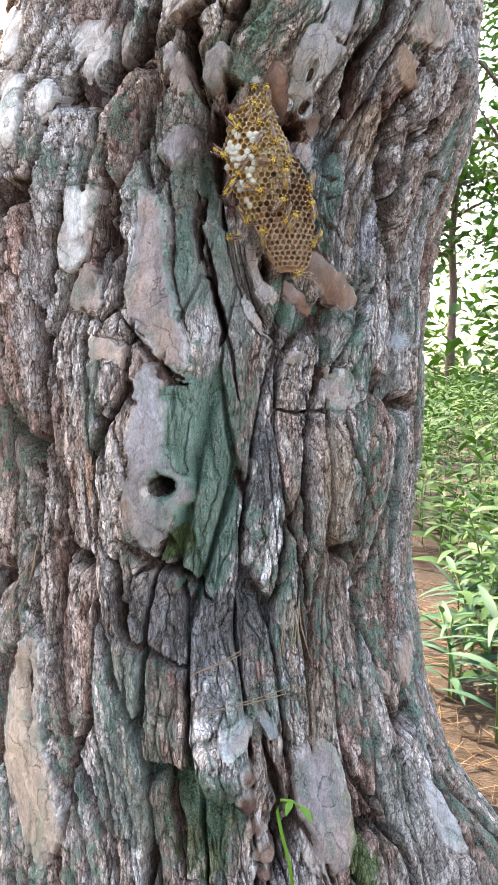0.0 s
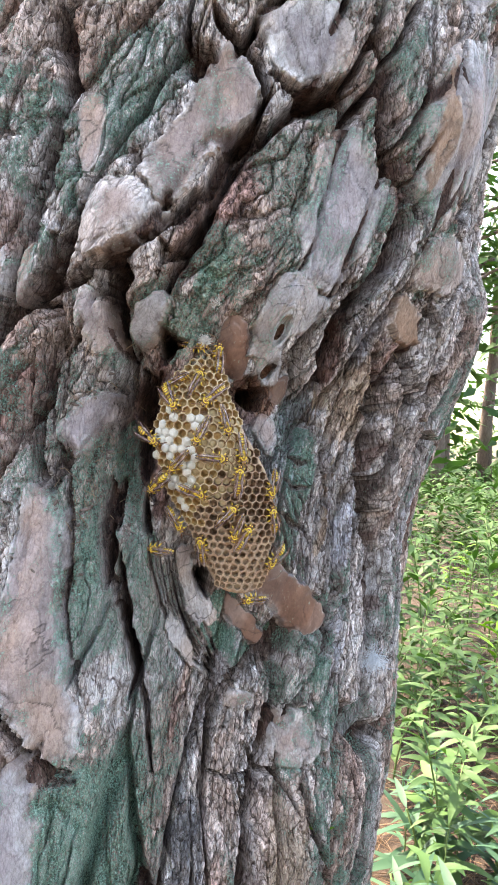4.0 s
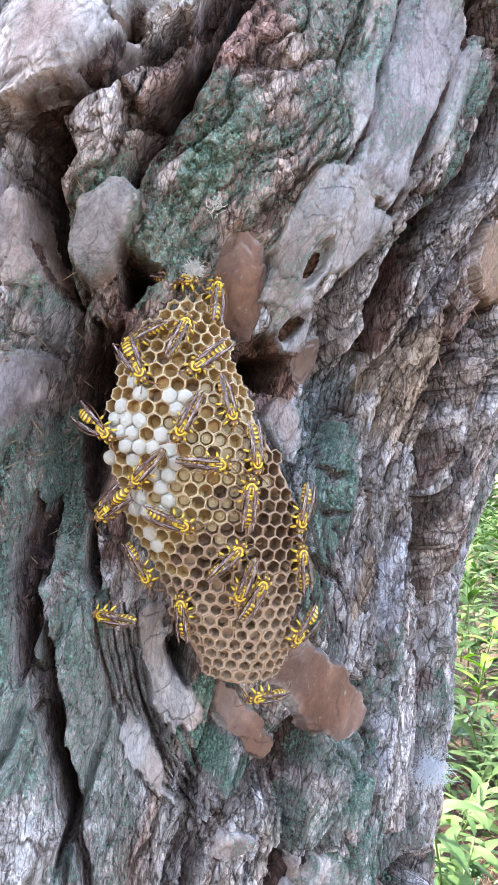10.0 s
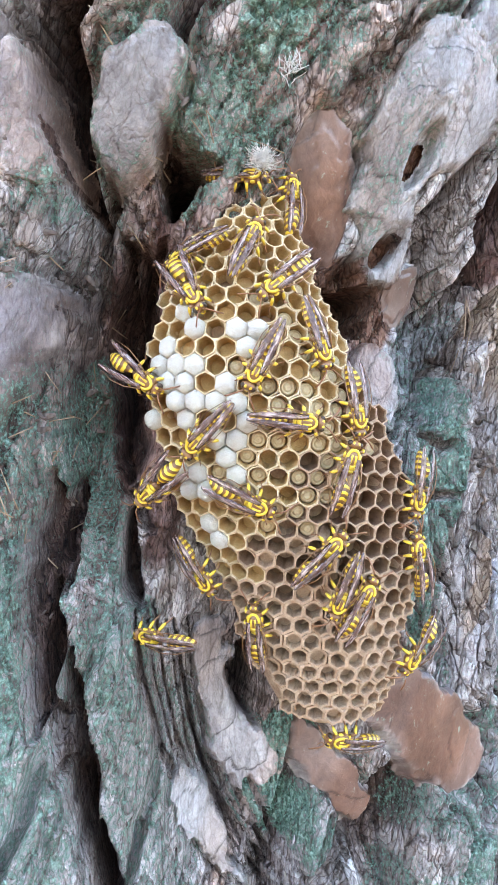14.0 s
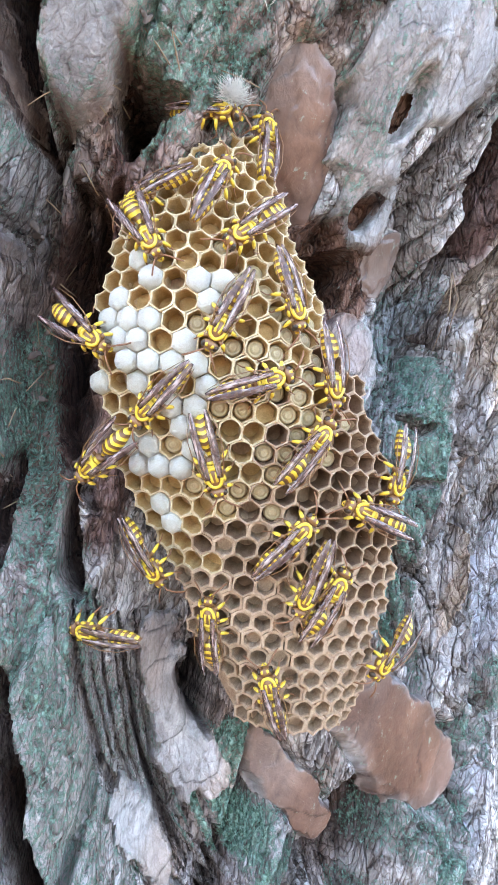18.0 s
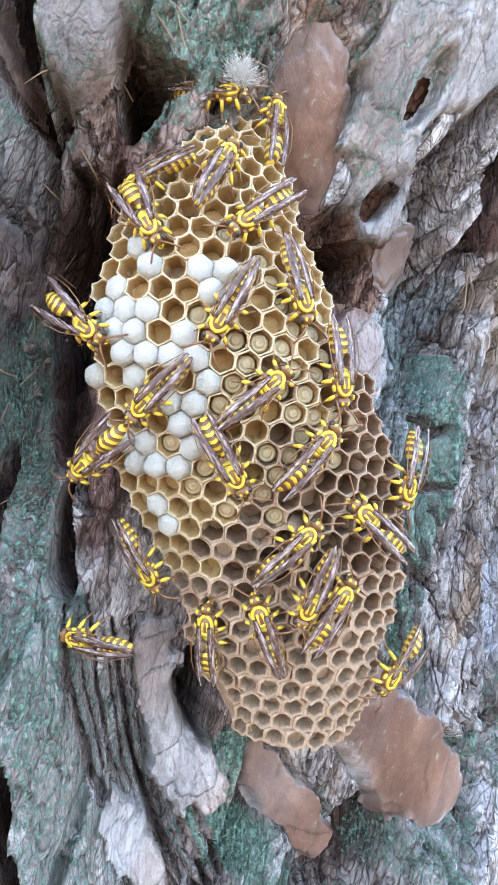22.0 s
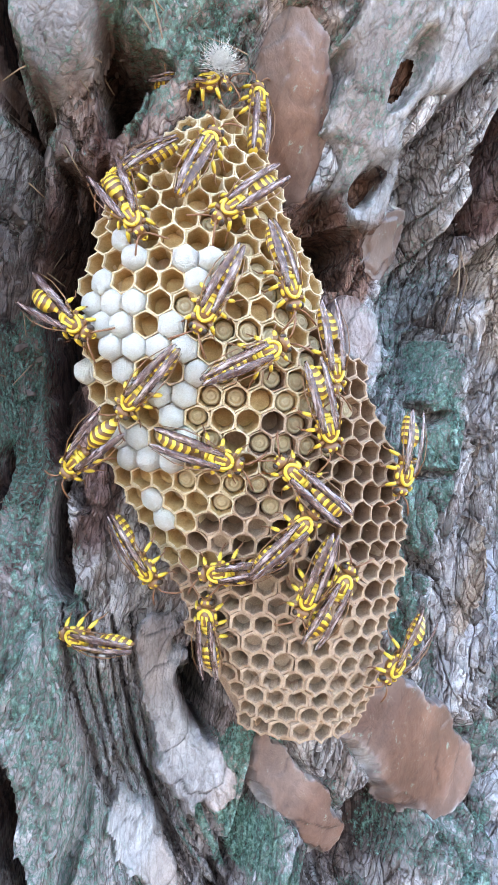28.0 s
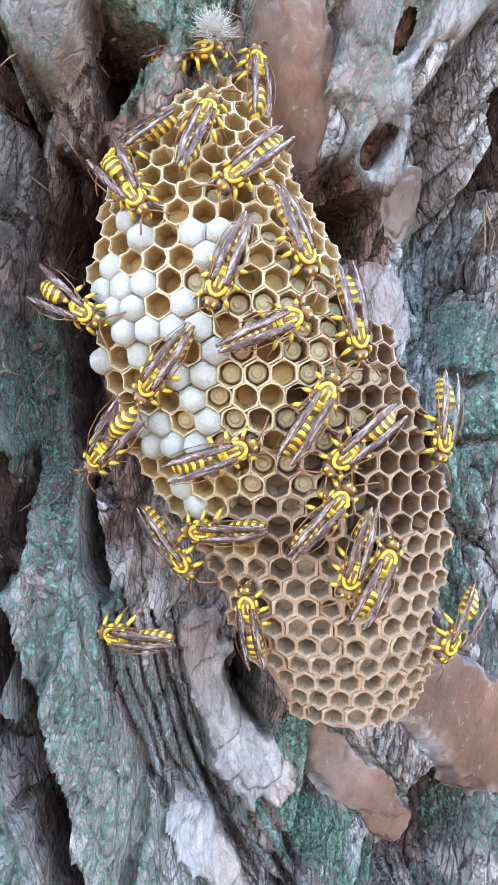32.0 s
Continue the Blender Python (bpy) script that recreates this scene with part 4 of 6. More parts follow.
crack([(0.1004, 0.6203), (0.1007, 0.6301), (0.1065, 0.6341), (0.1131, 0.6310), (0.1173, 0.6192)], 0.0012, 0.0045)
crack([(0.0970, 0.6200), (0.0976, 0.6319), (0.1059, 0.6370), (0.1149, 0.6329), (0.1202, 0.6194)], 0.0012, 0.0045)
crack([(0.0996, 0.6109), (0.1072, 0.6043), (0.1147, 0.6070)], 0.0030, 0.0080)
crack([(0.0988, 0.5946), (0.1053, 0.5879), (0.1190, 0.5892)], 0.0030, 0.0060)
crack([(0.1010, 0.5717), (0.1140, 0.5621), (0.1299, 0.5589)], 0.0030, 0.0060)
tint(0.1370, 0.6499, 0.0098, 0.0235, SAND, 0.85, 0, 0.90)
tint(0.1892, 0.6377, 0.0092, 0.0224, SAND, 0.60, 0, 0.90)
tint(0.1645, 0.5720, 0.0073, 0.0428, FROST, 0.95, 0, 0.60)
tint(0.1279, 0.7008, 0.0122, 0.0163, FROST, 0.75, 0, 0.90)
tint(0.1104, 0.5879, 0.0122, 0.0469, GREEN, 0.85, 0, 0.90)
tint(0.2681, 0.5477, 0.0082, 0.0306, STONE, 0.50, 0, 0.90)
tint(0.1400, 0.5680, 0.0016, 0.0347, SAND, 0.90, 0, 0.40)
tint(0.0996, 0.6949, 0.0033, 0.0184, WINE, 0.80, 15, 0.90)
crack([(-0.0073, 0.5445), (-0.0010, 0.5229), (0.0054, 0.5055), (0.0066, 0.4949), (0.0137, 0.4794), (0.0198, 0.4644)], 0.0040, 0.0180)
crack([(0.0019, 0.5809), (0.0046, 0.5615), (0.0091, 0.5544)], 0.0060, 0.0200)
crack([(-0.0189, 0.5891), (-0.0160, 0.5740), (-0.0117, 0.5591)], 0.0050, 0.0160)
crack([(-0.0184, 0.6565), (-0.0158, 0.6335), (-0.0084, 0.6096), (-0.0015, 0.5893)], 0.0080, 0.0200)
crack([(-0.0116, 0.6577), (-0.0079, 0.6305), (0.0006, 0.6061)], 0.0030, 0.0120)
crack([(0.0076, 0.5531), (0.0147, 0.5322), (0.0241, 0.5106), (0.0400, 0.4881), (0.0615, 0.4674), (0.0867, 0.4558)], 0.0016, 0.0050)
crack([(0.0109, 0.5551), (0.0179, 0.5315), (0.0292, 0.5087), (0.0440, 0.4869), (0.0674, 0.4675), (0.0903, 0.4517)], 0.0009, 0.0030)
crack([(0.0129, 0.5559), (0.0213, 0.5305), (0.0322, 0.5076), (0.0477, 0.4860), (0.0694, 0.4676), (0.0926, 0.4500)], 0.0012, 0.0040)
crack([(0.0175, 0.5503), (0.0261, 0.5291), (0.0363, 0.5062), (0.0515, 0.4854), (0.0736, 0.4680), (0.0949, 0.4521)], 0.0009, 0.0030)
crack([(0.0206, 0.5488), (0.0288, 0.5282), (0.0411, 0.5049), (0.0554, 0.4850), (0.0751, 0.4683), (0.0963, 0.4523)], 0.0018, 0.0060)
crack([(0.0264, 0.5475), (0.0337, 0.5268), (0.0456, 0.5040), (0.0607, 0.4850), (0.0797, 0.4688), (0.0997, 0.4525)], 0.0010, 0.0030)
# Hollow left of the nest: brown, with its shade put into the colour.
tint(-0.0054, 0.6183, 0.0053, 0.0469, WINE, 0.92, 0, 0.80)
tint(-0.0178, 0.6411, 0.0041, 0.0245, WINE, 0.60, 0, 0.90)
tint(0.0105, 0.5745, 0.0057, 0.0143, WINE, 0.85, 0, 0.90)
tint(0.0810, 0.4818, 0.0086, 0.0102, GREEN, 0.98, 15, 0.40)
tint(0.1256, 0.4866, 0.0049, 0.0061, GREEN, 0.95, 0, 0.90)
tint(0.0202, 0.4887, 0.0112, 0.0245, GREEN, 0.60, 0, 0.90)
tint(-0.0098, 0.5793, 0.0082, 0.0224, GREEN, 0.70, 0, 0.90)
tint(0.1343, 0.4512, 0.0184, 0.0122, GREEN, 0.55, 0, 0.90)
tint(0.1464, 0.4648, 0.0122, 0.0082, STONE, 0.50, 0, 0.90)
tint(-0.0154, 0.6975, 0.0122, 0.0143, GREEN, 0.65, 0, 0.90)
tint(0.0118, 0.7178, 0.0057, 0.0143, GREEN, 0.95, -12, 0.90)
tint(0.0006, 0.6802, 0.0061, 0.0122, GREEN, 0.80, 0, 0.90)
crack([(-0.1174, 0.4633), (-0.1299, 0.4079), (-0.1387, 0.3552)], 0.0060, 0.0160)
crack([(-0.0524, 0.2737), (-0.0505, 0.2319), (-0.0431, 0.1914), (0.0015, 0.1650)], 0.0060, 0.0140)
crack([(-0.1241, 0.2220), (-0.1357, 0.1402), (-0.1156, 0.0781), (-0.1013, 0.0380), (-0.0921, 0.0118)], 0.0060, 0.0200)
crack([(-0.0140, 0.0672), (-0.0132, 0.0290), (-0.0122, -0.0045)], 0.0040, 0.0140)
crack([(0.1091, 0.3528), (0.1100, 0.3007), (0.1093, 0.2692)], 0.0040, 0.0140)
crack([(0.1733, 0.2937), (0.2034, 0.2317), (0.1897, 0.1616)], 0.0040, 0.0120)
crack([(0.2682, 0.3424), (0.3840, 0.2624), (0.3347, 0.1548), (0.2789, 0.0838)], 0.0060, 0.0160)
crack([(0.1603, 0.0447), (0.1779, 0.0016), (0.2088, -0.0511)], 0.0060, 0.0160)
crack([(0.1964, 0.5824), (0.2116, 0.5173), (0.2352, 0.4495), (0.2220, 0.3924)], 0.0050, 0.0180)
crack([(-0.1373, 0.4936), (-0.1321, 0.4485), (-0.1411, 0.4077)], 0.0050, 0.0180)
crack([(-0.1719, 0.3092), (-0.1517, 0.2674), (-0.1623, 0.1995)], 0.0050, 0.0140)
crack([(-0.0914, 0.6323), (-0.0864, 0.5546), (-0.0847, 0.4965)], 0.0050, 0.0140)
tint(-0.0037, 0.3652, 0.0192, 0.0759, GREEN, 0.95, 0, 0.70)
tint(0.0144, 0.2558, 0.0202, 0.0304, GREEN, 0.85, 0, 0.90)
tint(-0.0357, 0.1375, 0.0304, 0.0708, GREEN, 0.60, 0, 0.90)
tint(0.0177, 0.0621, 0.0253, 0.0557, GREEN, 0.70, 0, 0.90)
tint(0.2395, 0.3097, 0.0152, 0.1012, GREEN, 0.50, 0, 0.90)
tint(-0.1641, 0.3264, 0.0152, 0.1012, GREEN, 0.55, 0, 0.90)
tint(0.0217, 0.1992, 0.0607, 0.0304, SOOT, 0.70, 0, 1.10)
tint(0.1446, 0.2702, 0.0253, 0.0658, SAND, 0.45, 0, 0.90)
tint(0.0733, 0.2741, 0.0043, 0.0408, CHALK, 1.00, -5, 0.70)
tint(0.0542, 0.3383, 0.0039, 0.0086, CHALK, 1.00, 0, 0.50)
tint(0.0523, 0.2603, 0.0039, 0.0095, CHALK, 0.90, 0, 0.80)
tint(0.1898, 0.2072, 0.0056, 0.0086, CHALK, 1.00, 0, 0.80)
tint(0.0965, 0.2958, 0.0043, 0.0301, SAND, 0.80, 0, 0.80)
tint(0.0642, 0.3559, 0.0112, 0.0193, SOOT, 0.90, 0, 0.90)
tint(0.0143, 0.3404, 0.0237, 0.0817, GREEN, 0.90, 0, 0.70)
tint(-0.0809, 0.3354, 0.0060, 0.0258, TAN, 0.80, 0, 0.90)
tint(-0.0079, 0.2769, 0.0129, 0.0138, MOSS, 0.90, 0, 0.90)
tint(0.2545, 0.1854, 0.0052, 0.0344, RUDDY, 0.85, 0, 0.90)
tint(-0.0351, 0.2139, 0.0301, 0.0258, SOOT, 0.60, 0, 1.10)
tint(0.1654, 0.1793, 0.0258, 0.0387, BROWN, 0.60, 0, 0.90)
crack([(0.2165, 0.3236), (0.2437, 0.2656), (0.2699, 0.1946), (0.2535, 0.1426)], 0.0016, 0.0060)
crack([(0.2292, 0.3211), (0.2653, 0.2593), (0.2960, 0.1850), (0.2685, 0.1363)], 0.0016, 0.0060)
crack([(0.2482, 0.3167), (0.3075, 0.2462), (0.3247, 0.1745), (0.2864, 0.1286)], 0.0016, 0.0060)
crack([(0.2851, 0.3077), (0.3613, 0.2294), (0.3590, 0.1616), (0.3078, 0.1193)], 0.0016, 0.0060)
crack([(0.1179, 0.3892), (0.1087, 0.3467), (0.1116, 0.2944), (0.1130, 0.2409), (0.1219, 0.1946)], 0.0050, 0.0160)
crack([(0.1794, 0.3198), (0.1987, 0.2548), (0.2110, 0.1978)], 0.0030, 0.0100)
crack([(-0.0627, 0.4061), (-0.0594, 0.3762), (-0.0551, 0.3456)], 0.0040, 0.0140)
crack([(-0.0369, 0.2537), (-0.0275, 0.2614), (-0.0043, 0.2502), (0.0215, 0.2227)], 0.0060, 0.0160)
crack([(-0.0745, 0.6680), (-0.0718, 0.6350), (-0.0644, 0.6059)], 0.0016, 0.0050)
crack([(-0.0695, 0.6681), (-0.0670, 0.6352), (-0.0598, 0.6060)], 0.0016, 0.0050)
crack([(-0.0642, 0.6682), (-0.0620, 0.6354), (-0.0552, 0.6062)], 0.0016, 0.0050)
crack([(-0.0590, 0.6683), (-0.0570, 0.6356), (-0.0506, 0.6064)], 0.0016, 0.0050)
crack([(-0.0539, 0.6684), (-0.0521, 0.6359), (-0.0461, 0.6067)], 0.0016, 0.0050)
crack([(0.0930, 0.7327), (0.0979, 0.7004), (0.1118, 0.6643)], 0.0014, 0.0050)
crack([(0.0987, 0.7336), (0.1039, 0.7011), (0.1174, 0.6647)], 0.0014, 0.0050)
crack([(0.1044, 0.7346), (0.1100, 0.7019), (0.1231, 0.6651)], 0.0014, 0.0050)
crack([(0.1104, 0.7357), (0.1163, 0.7028), (0.1288, 0.6655)], 0.0014, 0.0050)
crack([(0.0775, 0.5897), (0.0935, 0.5582), (0.1125, 0.5256)], 0.0012, 0.0040)
crack([(0.0830, 0.5899), (0.0997, 0.5583), (0.1187, 0.5255)], 0.0012, 0.0040)
crack([(0.0888, 0.5901), (0.1062, 0.5583), (0.1249, 0.5255)], 0.0012, 0.0040)
crack([(0.0950, 0.5903), (0.1132, 0.5584), (0.1310, 0.5254)], 0.0012, 0.0040)
crack([(0.1014, 0.5906), (0.1204, 0.5584), (0.1374, 0.5253)], 0.0012, 0.0040)
crack([(0.1082, 0.5908), (0.1281, 0.5584), (0.1439, 0.5252)], 0.0012, 0.0040)
crack([(0.1401, 0.6826), (0.1586, 0.6350), (0.1758, 0.5932), (0.2204, 0.5352), (0.2382, 0.4799), (0.2357, 0.4305)], 0.0100, 0.0280)
# Dark streaks down the right furrows: their shade, put into the colour.
tint(0.1525, 0.6595, 0.0034, 0.0358, WINE, 0.60, 0, 1.10)
tint(0.1763, 0.6019, 0.0034, 0.0358, WINE, 0.60, 0, 1.10)
tint(0.2166, 0.5399, 0.0034, 0.0358, WINE, 0.60, 0, 1.10)
tint(0.2382, 0.4799, 0.0034, 0.0358, WINE, 0.60, 0, 1.10)
tint(0.1081, 0.6831, 0.0038, 0.0264, WINE, 0.85, 10, 0.60)
tint(0.1181, 0.7861, 0.0045, 0.0264, WINE, 0.80, 0, 0.60)
tint(0.2328, 0.6229, 0.0034, 0.0415, WINE, 0.70, 0, 0.70)
crack([(0.0704, 0.3844), (0.0713, 0.3225), (0.0809, 0.2609), (0.0891, 0.2291)], 0.0016, 0.0045)

tree = thing("pine_tree", "old pine trunk with furrowed grey-brown bark and green lichen", "tree")


def build_trunk():
    edge = math.pi * ROUND
    ss = spaced([(-edge, 0.02), (-0.34, 0.012), (-0.26, 0.0020), (-0.12, 0.0013), (-0.05, 0.00085), (0.02, 0.0007), (0.15, 0.0007), (0.19, 0.0010), (0.32, 0.0014), (0.37, 0.012), (edge, 0.02)])
    zz = spaced([(-0.12, 0.01), (0.03, 0.0022), (0.42, 0.0017), (0.48, 0.0009), (0.72, 0.0009), (0.78, 0.0015), (0.98, 0.0024), (1.06, 0.02), (3.2, 0.08), (6.6, 0.12)])
    s, z = np.meshgrid(ss, zz)
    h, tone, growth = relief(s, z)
    far = step(0.28, 0.36, np.abs(s - 0.02))
    h = h * (1 - 0.3 * far)
    base = broad(s, z)
    for outline, lift, *_, holes, _, _ in PLATES:
        (lo_s, lo_z), (hi_s, hi_z) = np.min(outline, 0) - 0.004, np.max(outline, 0) + 0.004
        k = (s > lo_s) & (s < hi_s) & (z > lo_z) & (z < hi_z)
        d = inside(s[k], z[k], outline)
        w = step(-0.001, 0.003, d)
        h[k] = h[k] - 0.0035 * np.exp(-(((d + 0.0018) / 0.0016) ** 2)) * step(0.45, 0.62, layered(s[k] * 40, z[k] * 26, 77, 3))
        h[k] = h[k] * (1 - w) + (lift * 0.5 - 0.005) * w
        for hs, hz, ra, rb, turn in holes:
            a = radians(turn)
            u, v = s - hs, z - hz
            q = np.hypot((u * math.cos(a) + v * math.sin(a)) / ra, (-u * math.sin(a) + v * math.cos(a)) / rb)
            w = 1 - step(1.08, 1.4, q)
            h = h - w * (0.07 if ra > 0.006 else 0.006)
            # Big holes: the dark of their depth is put into the colour.
            tone = tone + ((RED * 0.25 if ra > 0.006 else RUST) - tone) * w[..., None]
            growth = growth * (1 - w)
    h = h * (1 - 0.9 * step(3.0, 6.4, z))
    base = base * (1 - step(1.5, 3.0, z))
    x, y, zw = on_trunk(s, z, h + base)
    nz, ns = s.shape
    i = np.arange((nz - 1) * ns).reshape(nz - 1, ns)[:, :-1]
    faces = np.stack([i, i + 1, i + ns + 1, i + ns], -1).reshape(-1, 4)
    me = bpy.data.meshes.new("trunk")
    me.vertices.add(nz * ns)
    me.vertices.foreach_set("co", np.stack([x, y, zw], -1).astype(np.float32).ravel())
    me.loops.add(faces.size)
    me.loops.foreach_set("vertex_index", faces.ravel().astype(np.int32))
    me.polygons.add(len(faces))
    me.polygons.foreach_set("loop_start", np.arange(0, faces.size, 4, dtype=np.int32))
    me.polygons.foreach_set("use_smooth", np.ones(len(faces), bool))
    me.materials.append(BARK)
    me.update(calc_edges=True)
    me.set_sharp_from_angle(angle=radians(42))
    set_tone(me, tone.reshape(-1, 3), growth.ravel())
    part("trunk", me, tree)


build_trunk()


def rounded(outline):
    """The outline with its corners cut off."""
    pts = np.array(outline)
    for _ in range(1):
        after = np.roll(pts, -1, 0)
        pts = np.stack([0.75 * pts + 0.25 * after, 0.25 * pts + 0.75 * after], 1).reshape(-1, 2)
    return [tuple(p) for p in pts.tolist()]


def build_plate(outline, lift, colour, rim_colour, layers, dome, holes, name, label):
    """A sheet of bark, loose on some sides and grown in on others: thin layers that end in ragged steps over one another."""
    outline = rounded(outline)
    o = np.array(outline)
    smooth = name == "inner_bark"
    (s0, z0), (s1, z1) = o.min(0) - 0.004, o.max(0) + 0.004
    near = 0.48 < (z0 + z1) / 2 < 0.76 and -0.08 < (s0 + s1) / 2 < 0.2
    gap = max(0.00055 if near else 0.0010, math.sqrt((s1 - s0) * (z1 - z0) / 20000))
    s, z = np.meshgrid(np.arange(s0, s1, gap), np.arange(z0, z1, gap))
    seed = int(abs(o[0][0]) * 9000 + o[0][1] * 4000) % 997
    sway = min(0.012, (0.55 if smooth else 0.32) * min(s1 - s0 - 0.008, z1 - z0 - 0.008))
    ws = s + sway * (layered(s * 75, z * 60, seed, 5, 0.6) - 0.5)
    wz = z + 1.1 * sway * (layered(s * 75, z * 60, seed + 9, 5, 0.6) - 0.5)
    d = inside(ws, wz, outline)
    for hs, hz, ra, rb, turn in holes:
        a = radians(turn)
        u, v = s - hs + 0.15 * (ws - s), z - hz + 0.15 * (wz - z)
        p, q = (u * math.cos(a) + v * math.sin(a)) / ra, (-u * math.sin(a) + v * math.cos(a)) / rb
        d = np.minimum(d, (np.hypot(p, q) - 1) * ra)
    size = max(d.max(), 1e-3)
    (cs, cz), hw, hh = o.mean(0), (s1 - s0) / 2, (z1 - z0) / 2
    swell = np.exp(-1.2 * ((s - cs) / hw) ** 2 - 1.2 * ((z - cz) / hh) ** 2)
    loose = step(0.36, 0.62, layered(s * 24, z * 16, seed + 15, 2))
    if name == "bare_wood" or holes:
        loose = np.maximum(loose, 0.7)
    h = (-0.0030 if smooth else 0.0012) + (lift * 0.5 - 0.0005) * (0.25 + 0.75 * loose) + dome * 0.8 * swell
    shade = np.zeros(s.shape)
    for k in range(layers):
        edge = size * (0.08 + 0.24 * k) * (0.2 + 1.6 * layered(s * 45, z * 32, seed + 20 + k, 3))
        on = step(0.0, 0.0008, d - edge)
        h = h - (0.0009 / (1 + 0.4 * k)) * (1 - on)
        shade = shade + on / layers
    h = h - (0.004 if smooth else 0.007) * (1 - step(-0.0002, 0.0016 if smooth else 0.0009, d)) + (0.0020 if smooth else 0.0022) * (layered(s * 42, z * 34, seed + 40, 3) - 0.5)
    up, level, line = contours(s, z, 0.05 * swell, seed + 50, 1.6 if smooth else 1.5 if size < 0.012 else 1.0)
    h = h + (0.00025 if smooth else 0.00045) * (up - up.mean())
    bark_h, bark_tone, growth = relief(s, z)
    torn = step(0.30, 0.75, layered(s * 70, z * 48, seed + 90, 4) + 0.45 * (1 - loose) - 0.20)
    merge = step(0.0, 0.30, d / size + 0.40 * (layered(s * 110, z * 80, seed + 93, 4) - 0.5)) * (1 - (0.0 if smooth else 0.75) * torn * (1 - step(0.2, 0.8, d / size)))
    h = h + bark_h * (0.40 - 0.36 * merge) * (0.12 if smooth else 1.0)
    mix = np.clip(0.15 + 0.75 * shade + 0.7 * (layered(s * 60, z * 40, seed + 60, 4) - 0.5), 0, 1)[..., None]
    mossy = rim_colour is GREEN
    tone = rim_colour * (1.0 if mossy else 0.72) + (colour - rim_colour * (1.0 if mossy else 0.72)) * mix
    lich = step(0.50, 0.74, layered(s * 55, z * 36, seed + 70, 4) + 0.12 * (1 - step(0, 0.006, d))) * (0.42 if name == "bark_plate" else 0.0)
    if colour is SLATE:
        lich = lich * 0.1
    if mossy:
        lich = np.maximum(lich, 0.7 * (1 - mix[..., 0]))
        tone = BROWN + (colour - BROWN) * mix
    warm = step(0.45, 0.70, layered(s * 38, z * 26, seed + 80, 3))[..., None] * (0.25 if smooth else 0.42)
    tone = tone + ((PINK * 1.08 if smooth else TAN) - tone) * warm
    tone = tone * ((0.96 if name == "bark_plate" else 1.30 if name == "bare_wood" else 0.78) * ((0.80 if smooth else 0.88) + (0.40 if smooth else 0.24) * level) * ((0.50 + 1.0 * layered(s * 75, z * 50, seed + 87, 4)) if smooth else (0.76 + 0.48 * layered(s * 170, z * 120, seed + 87, 4))))[..., None] * (1 - (0.55 if smooth else 0.74) * line * step(0.35, 0.6, layered(s * 50, z * 40, seed + 84, 2) + 0.12))[..., None]
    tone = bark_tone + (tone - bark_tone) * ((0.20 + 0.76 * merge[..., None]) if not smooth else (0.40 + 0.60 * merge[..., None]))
    x, y, zw = on_trunk(s, z, h + broad(s, z))
    keep = d > -0.0014
    quad = keep[:-1, :-1] & keep[1:, :-1] & keep[:-1, 1:] & keep[1:, 1:]
    idx = np.arange(s.size).reshape(s.shape)
    faces = np.stack([idx[:-1, :-1][quad], idx[:-1, 1:][quad], idx[1:, 1:][quad], idx[1:, :-1][quad]], -1)
    used, flat = np.unique(faces, return_inverse=True)
    faces = flat.reshape(-1, 4)
    co = np.stack([x.ravel(), y.ravel(), zw.ravel()], -1)[used]
    me = mesh_from(name, co, [tuple(q) for q in faces.tolist()], [INNER if smooth else PLATE], crisp=32)
    growth = (growth * (1 - merge) + lich * merge) * (0.0 if smooth else 1.0)
    set_tone(me, tone.reshape(-1, 3)[used], growth.ravel()[used])
    part(name, me, tree, label)


for spec in PLATES:
    build_plate(*spec)

# ---- the paper comb ----
PITCH = 0.0055
PAPER = two_tone("grey-brown nest paper", (0.28, 0.168, 0.102), (0.52, 0.36, 0.24), 420, 0.8, (1, 1, 0.5), 0.5, 0.0004)
PALE_PAPER = two_tone("pale nest paper", (0.48, 0.335, 0.18), (0.70, 0.55, 0.36), 500, 0.8, (1, 1, 0.5), 0.5, 0.0004)
# Linings are darker than the walls: shade inside the cells put into their colour.
DARK_PAPER = two_tone("shade-dark cell lining", (0.13, 0.070, 0.040), (0.27, 0.160, 0.095), 600, 0.8, (1, 1, 0.5), 0.5, 0.0004)
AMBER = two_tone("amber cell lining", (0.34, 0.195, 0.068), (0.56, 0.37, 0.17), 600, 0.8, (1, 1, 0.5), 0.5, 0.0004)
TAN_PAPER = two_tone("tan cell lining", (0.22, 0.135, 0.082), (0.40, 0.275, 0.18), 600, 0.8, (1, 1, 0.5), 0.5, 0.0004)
SILK = two_tone("white silk cap", (0.86, 0.75, 0.59), (0.97, 0.91, 0.79), 600, 0.85, bump=1.0, dist=0.0016)
GRUB = two_tone("yellowish grub", (0.36, 0.26, 0.14), (0.50, 0.39, 0.23), 700, 0.4, bump=0.2, dist=0.0003)

NEST_Z = (0.517, 0.522, 0.528, 0.537, 0.548, 0.558, 0.567, 0.578, 0.588, 0.600, 0.612, 0.622, 0.635, 0.648, 0.660, 0.676)
NEST_L = (0.034, 0.0275, 0.0235, 0.0185, 0.013, 0.009, 0.005, -0.003, -0.008, -0.012, -0.0165, -0.0165, -0.0150, -0.0115, -0.0075, 0.0055)
NEST_R = (0.047, 0.053, 0.056, 0.058, 0.058, 0.059, 0.060, 0.059, 0.0565, 0.052, 0.045, 0.038, 0.031, 0.0255, 0.0225, 0.019)
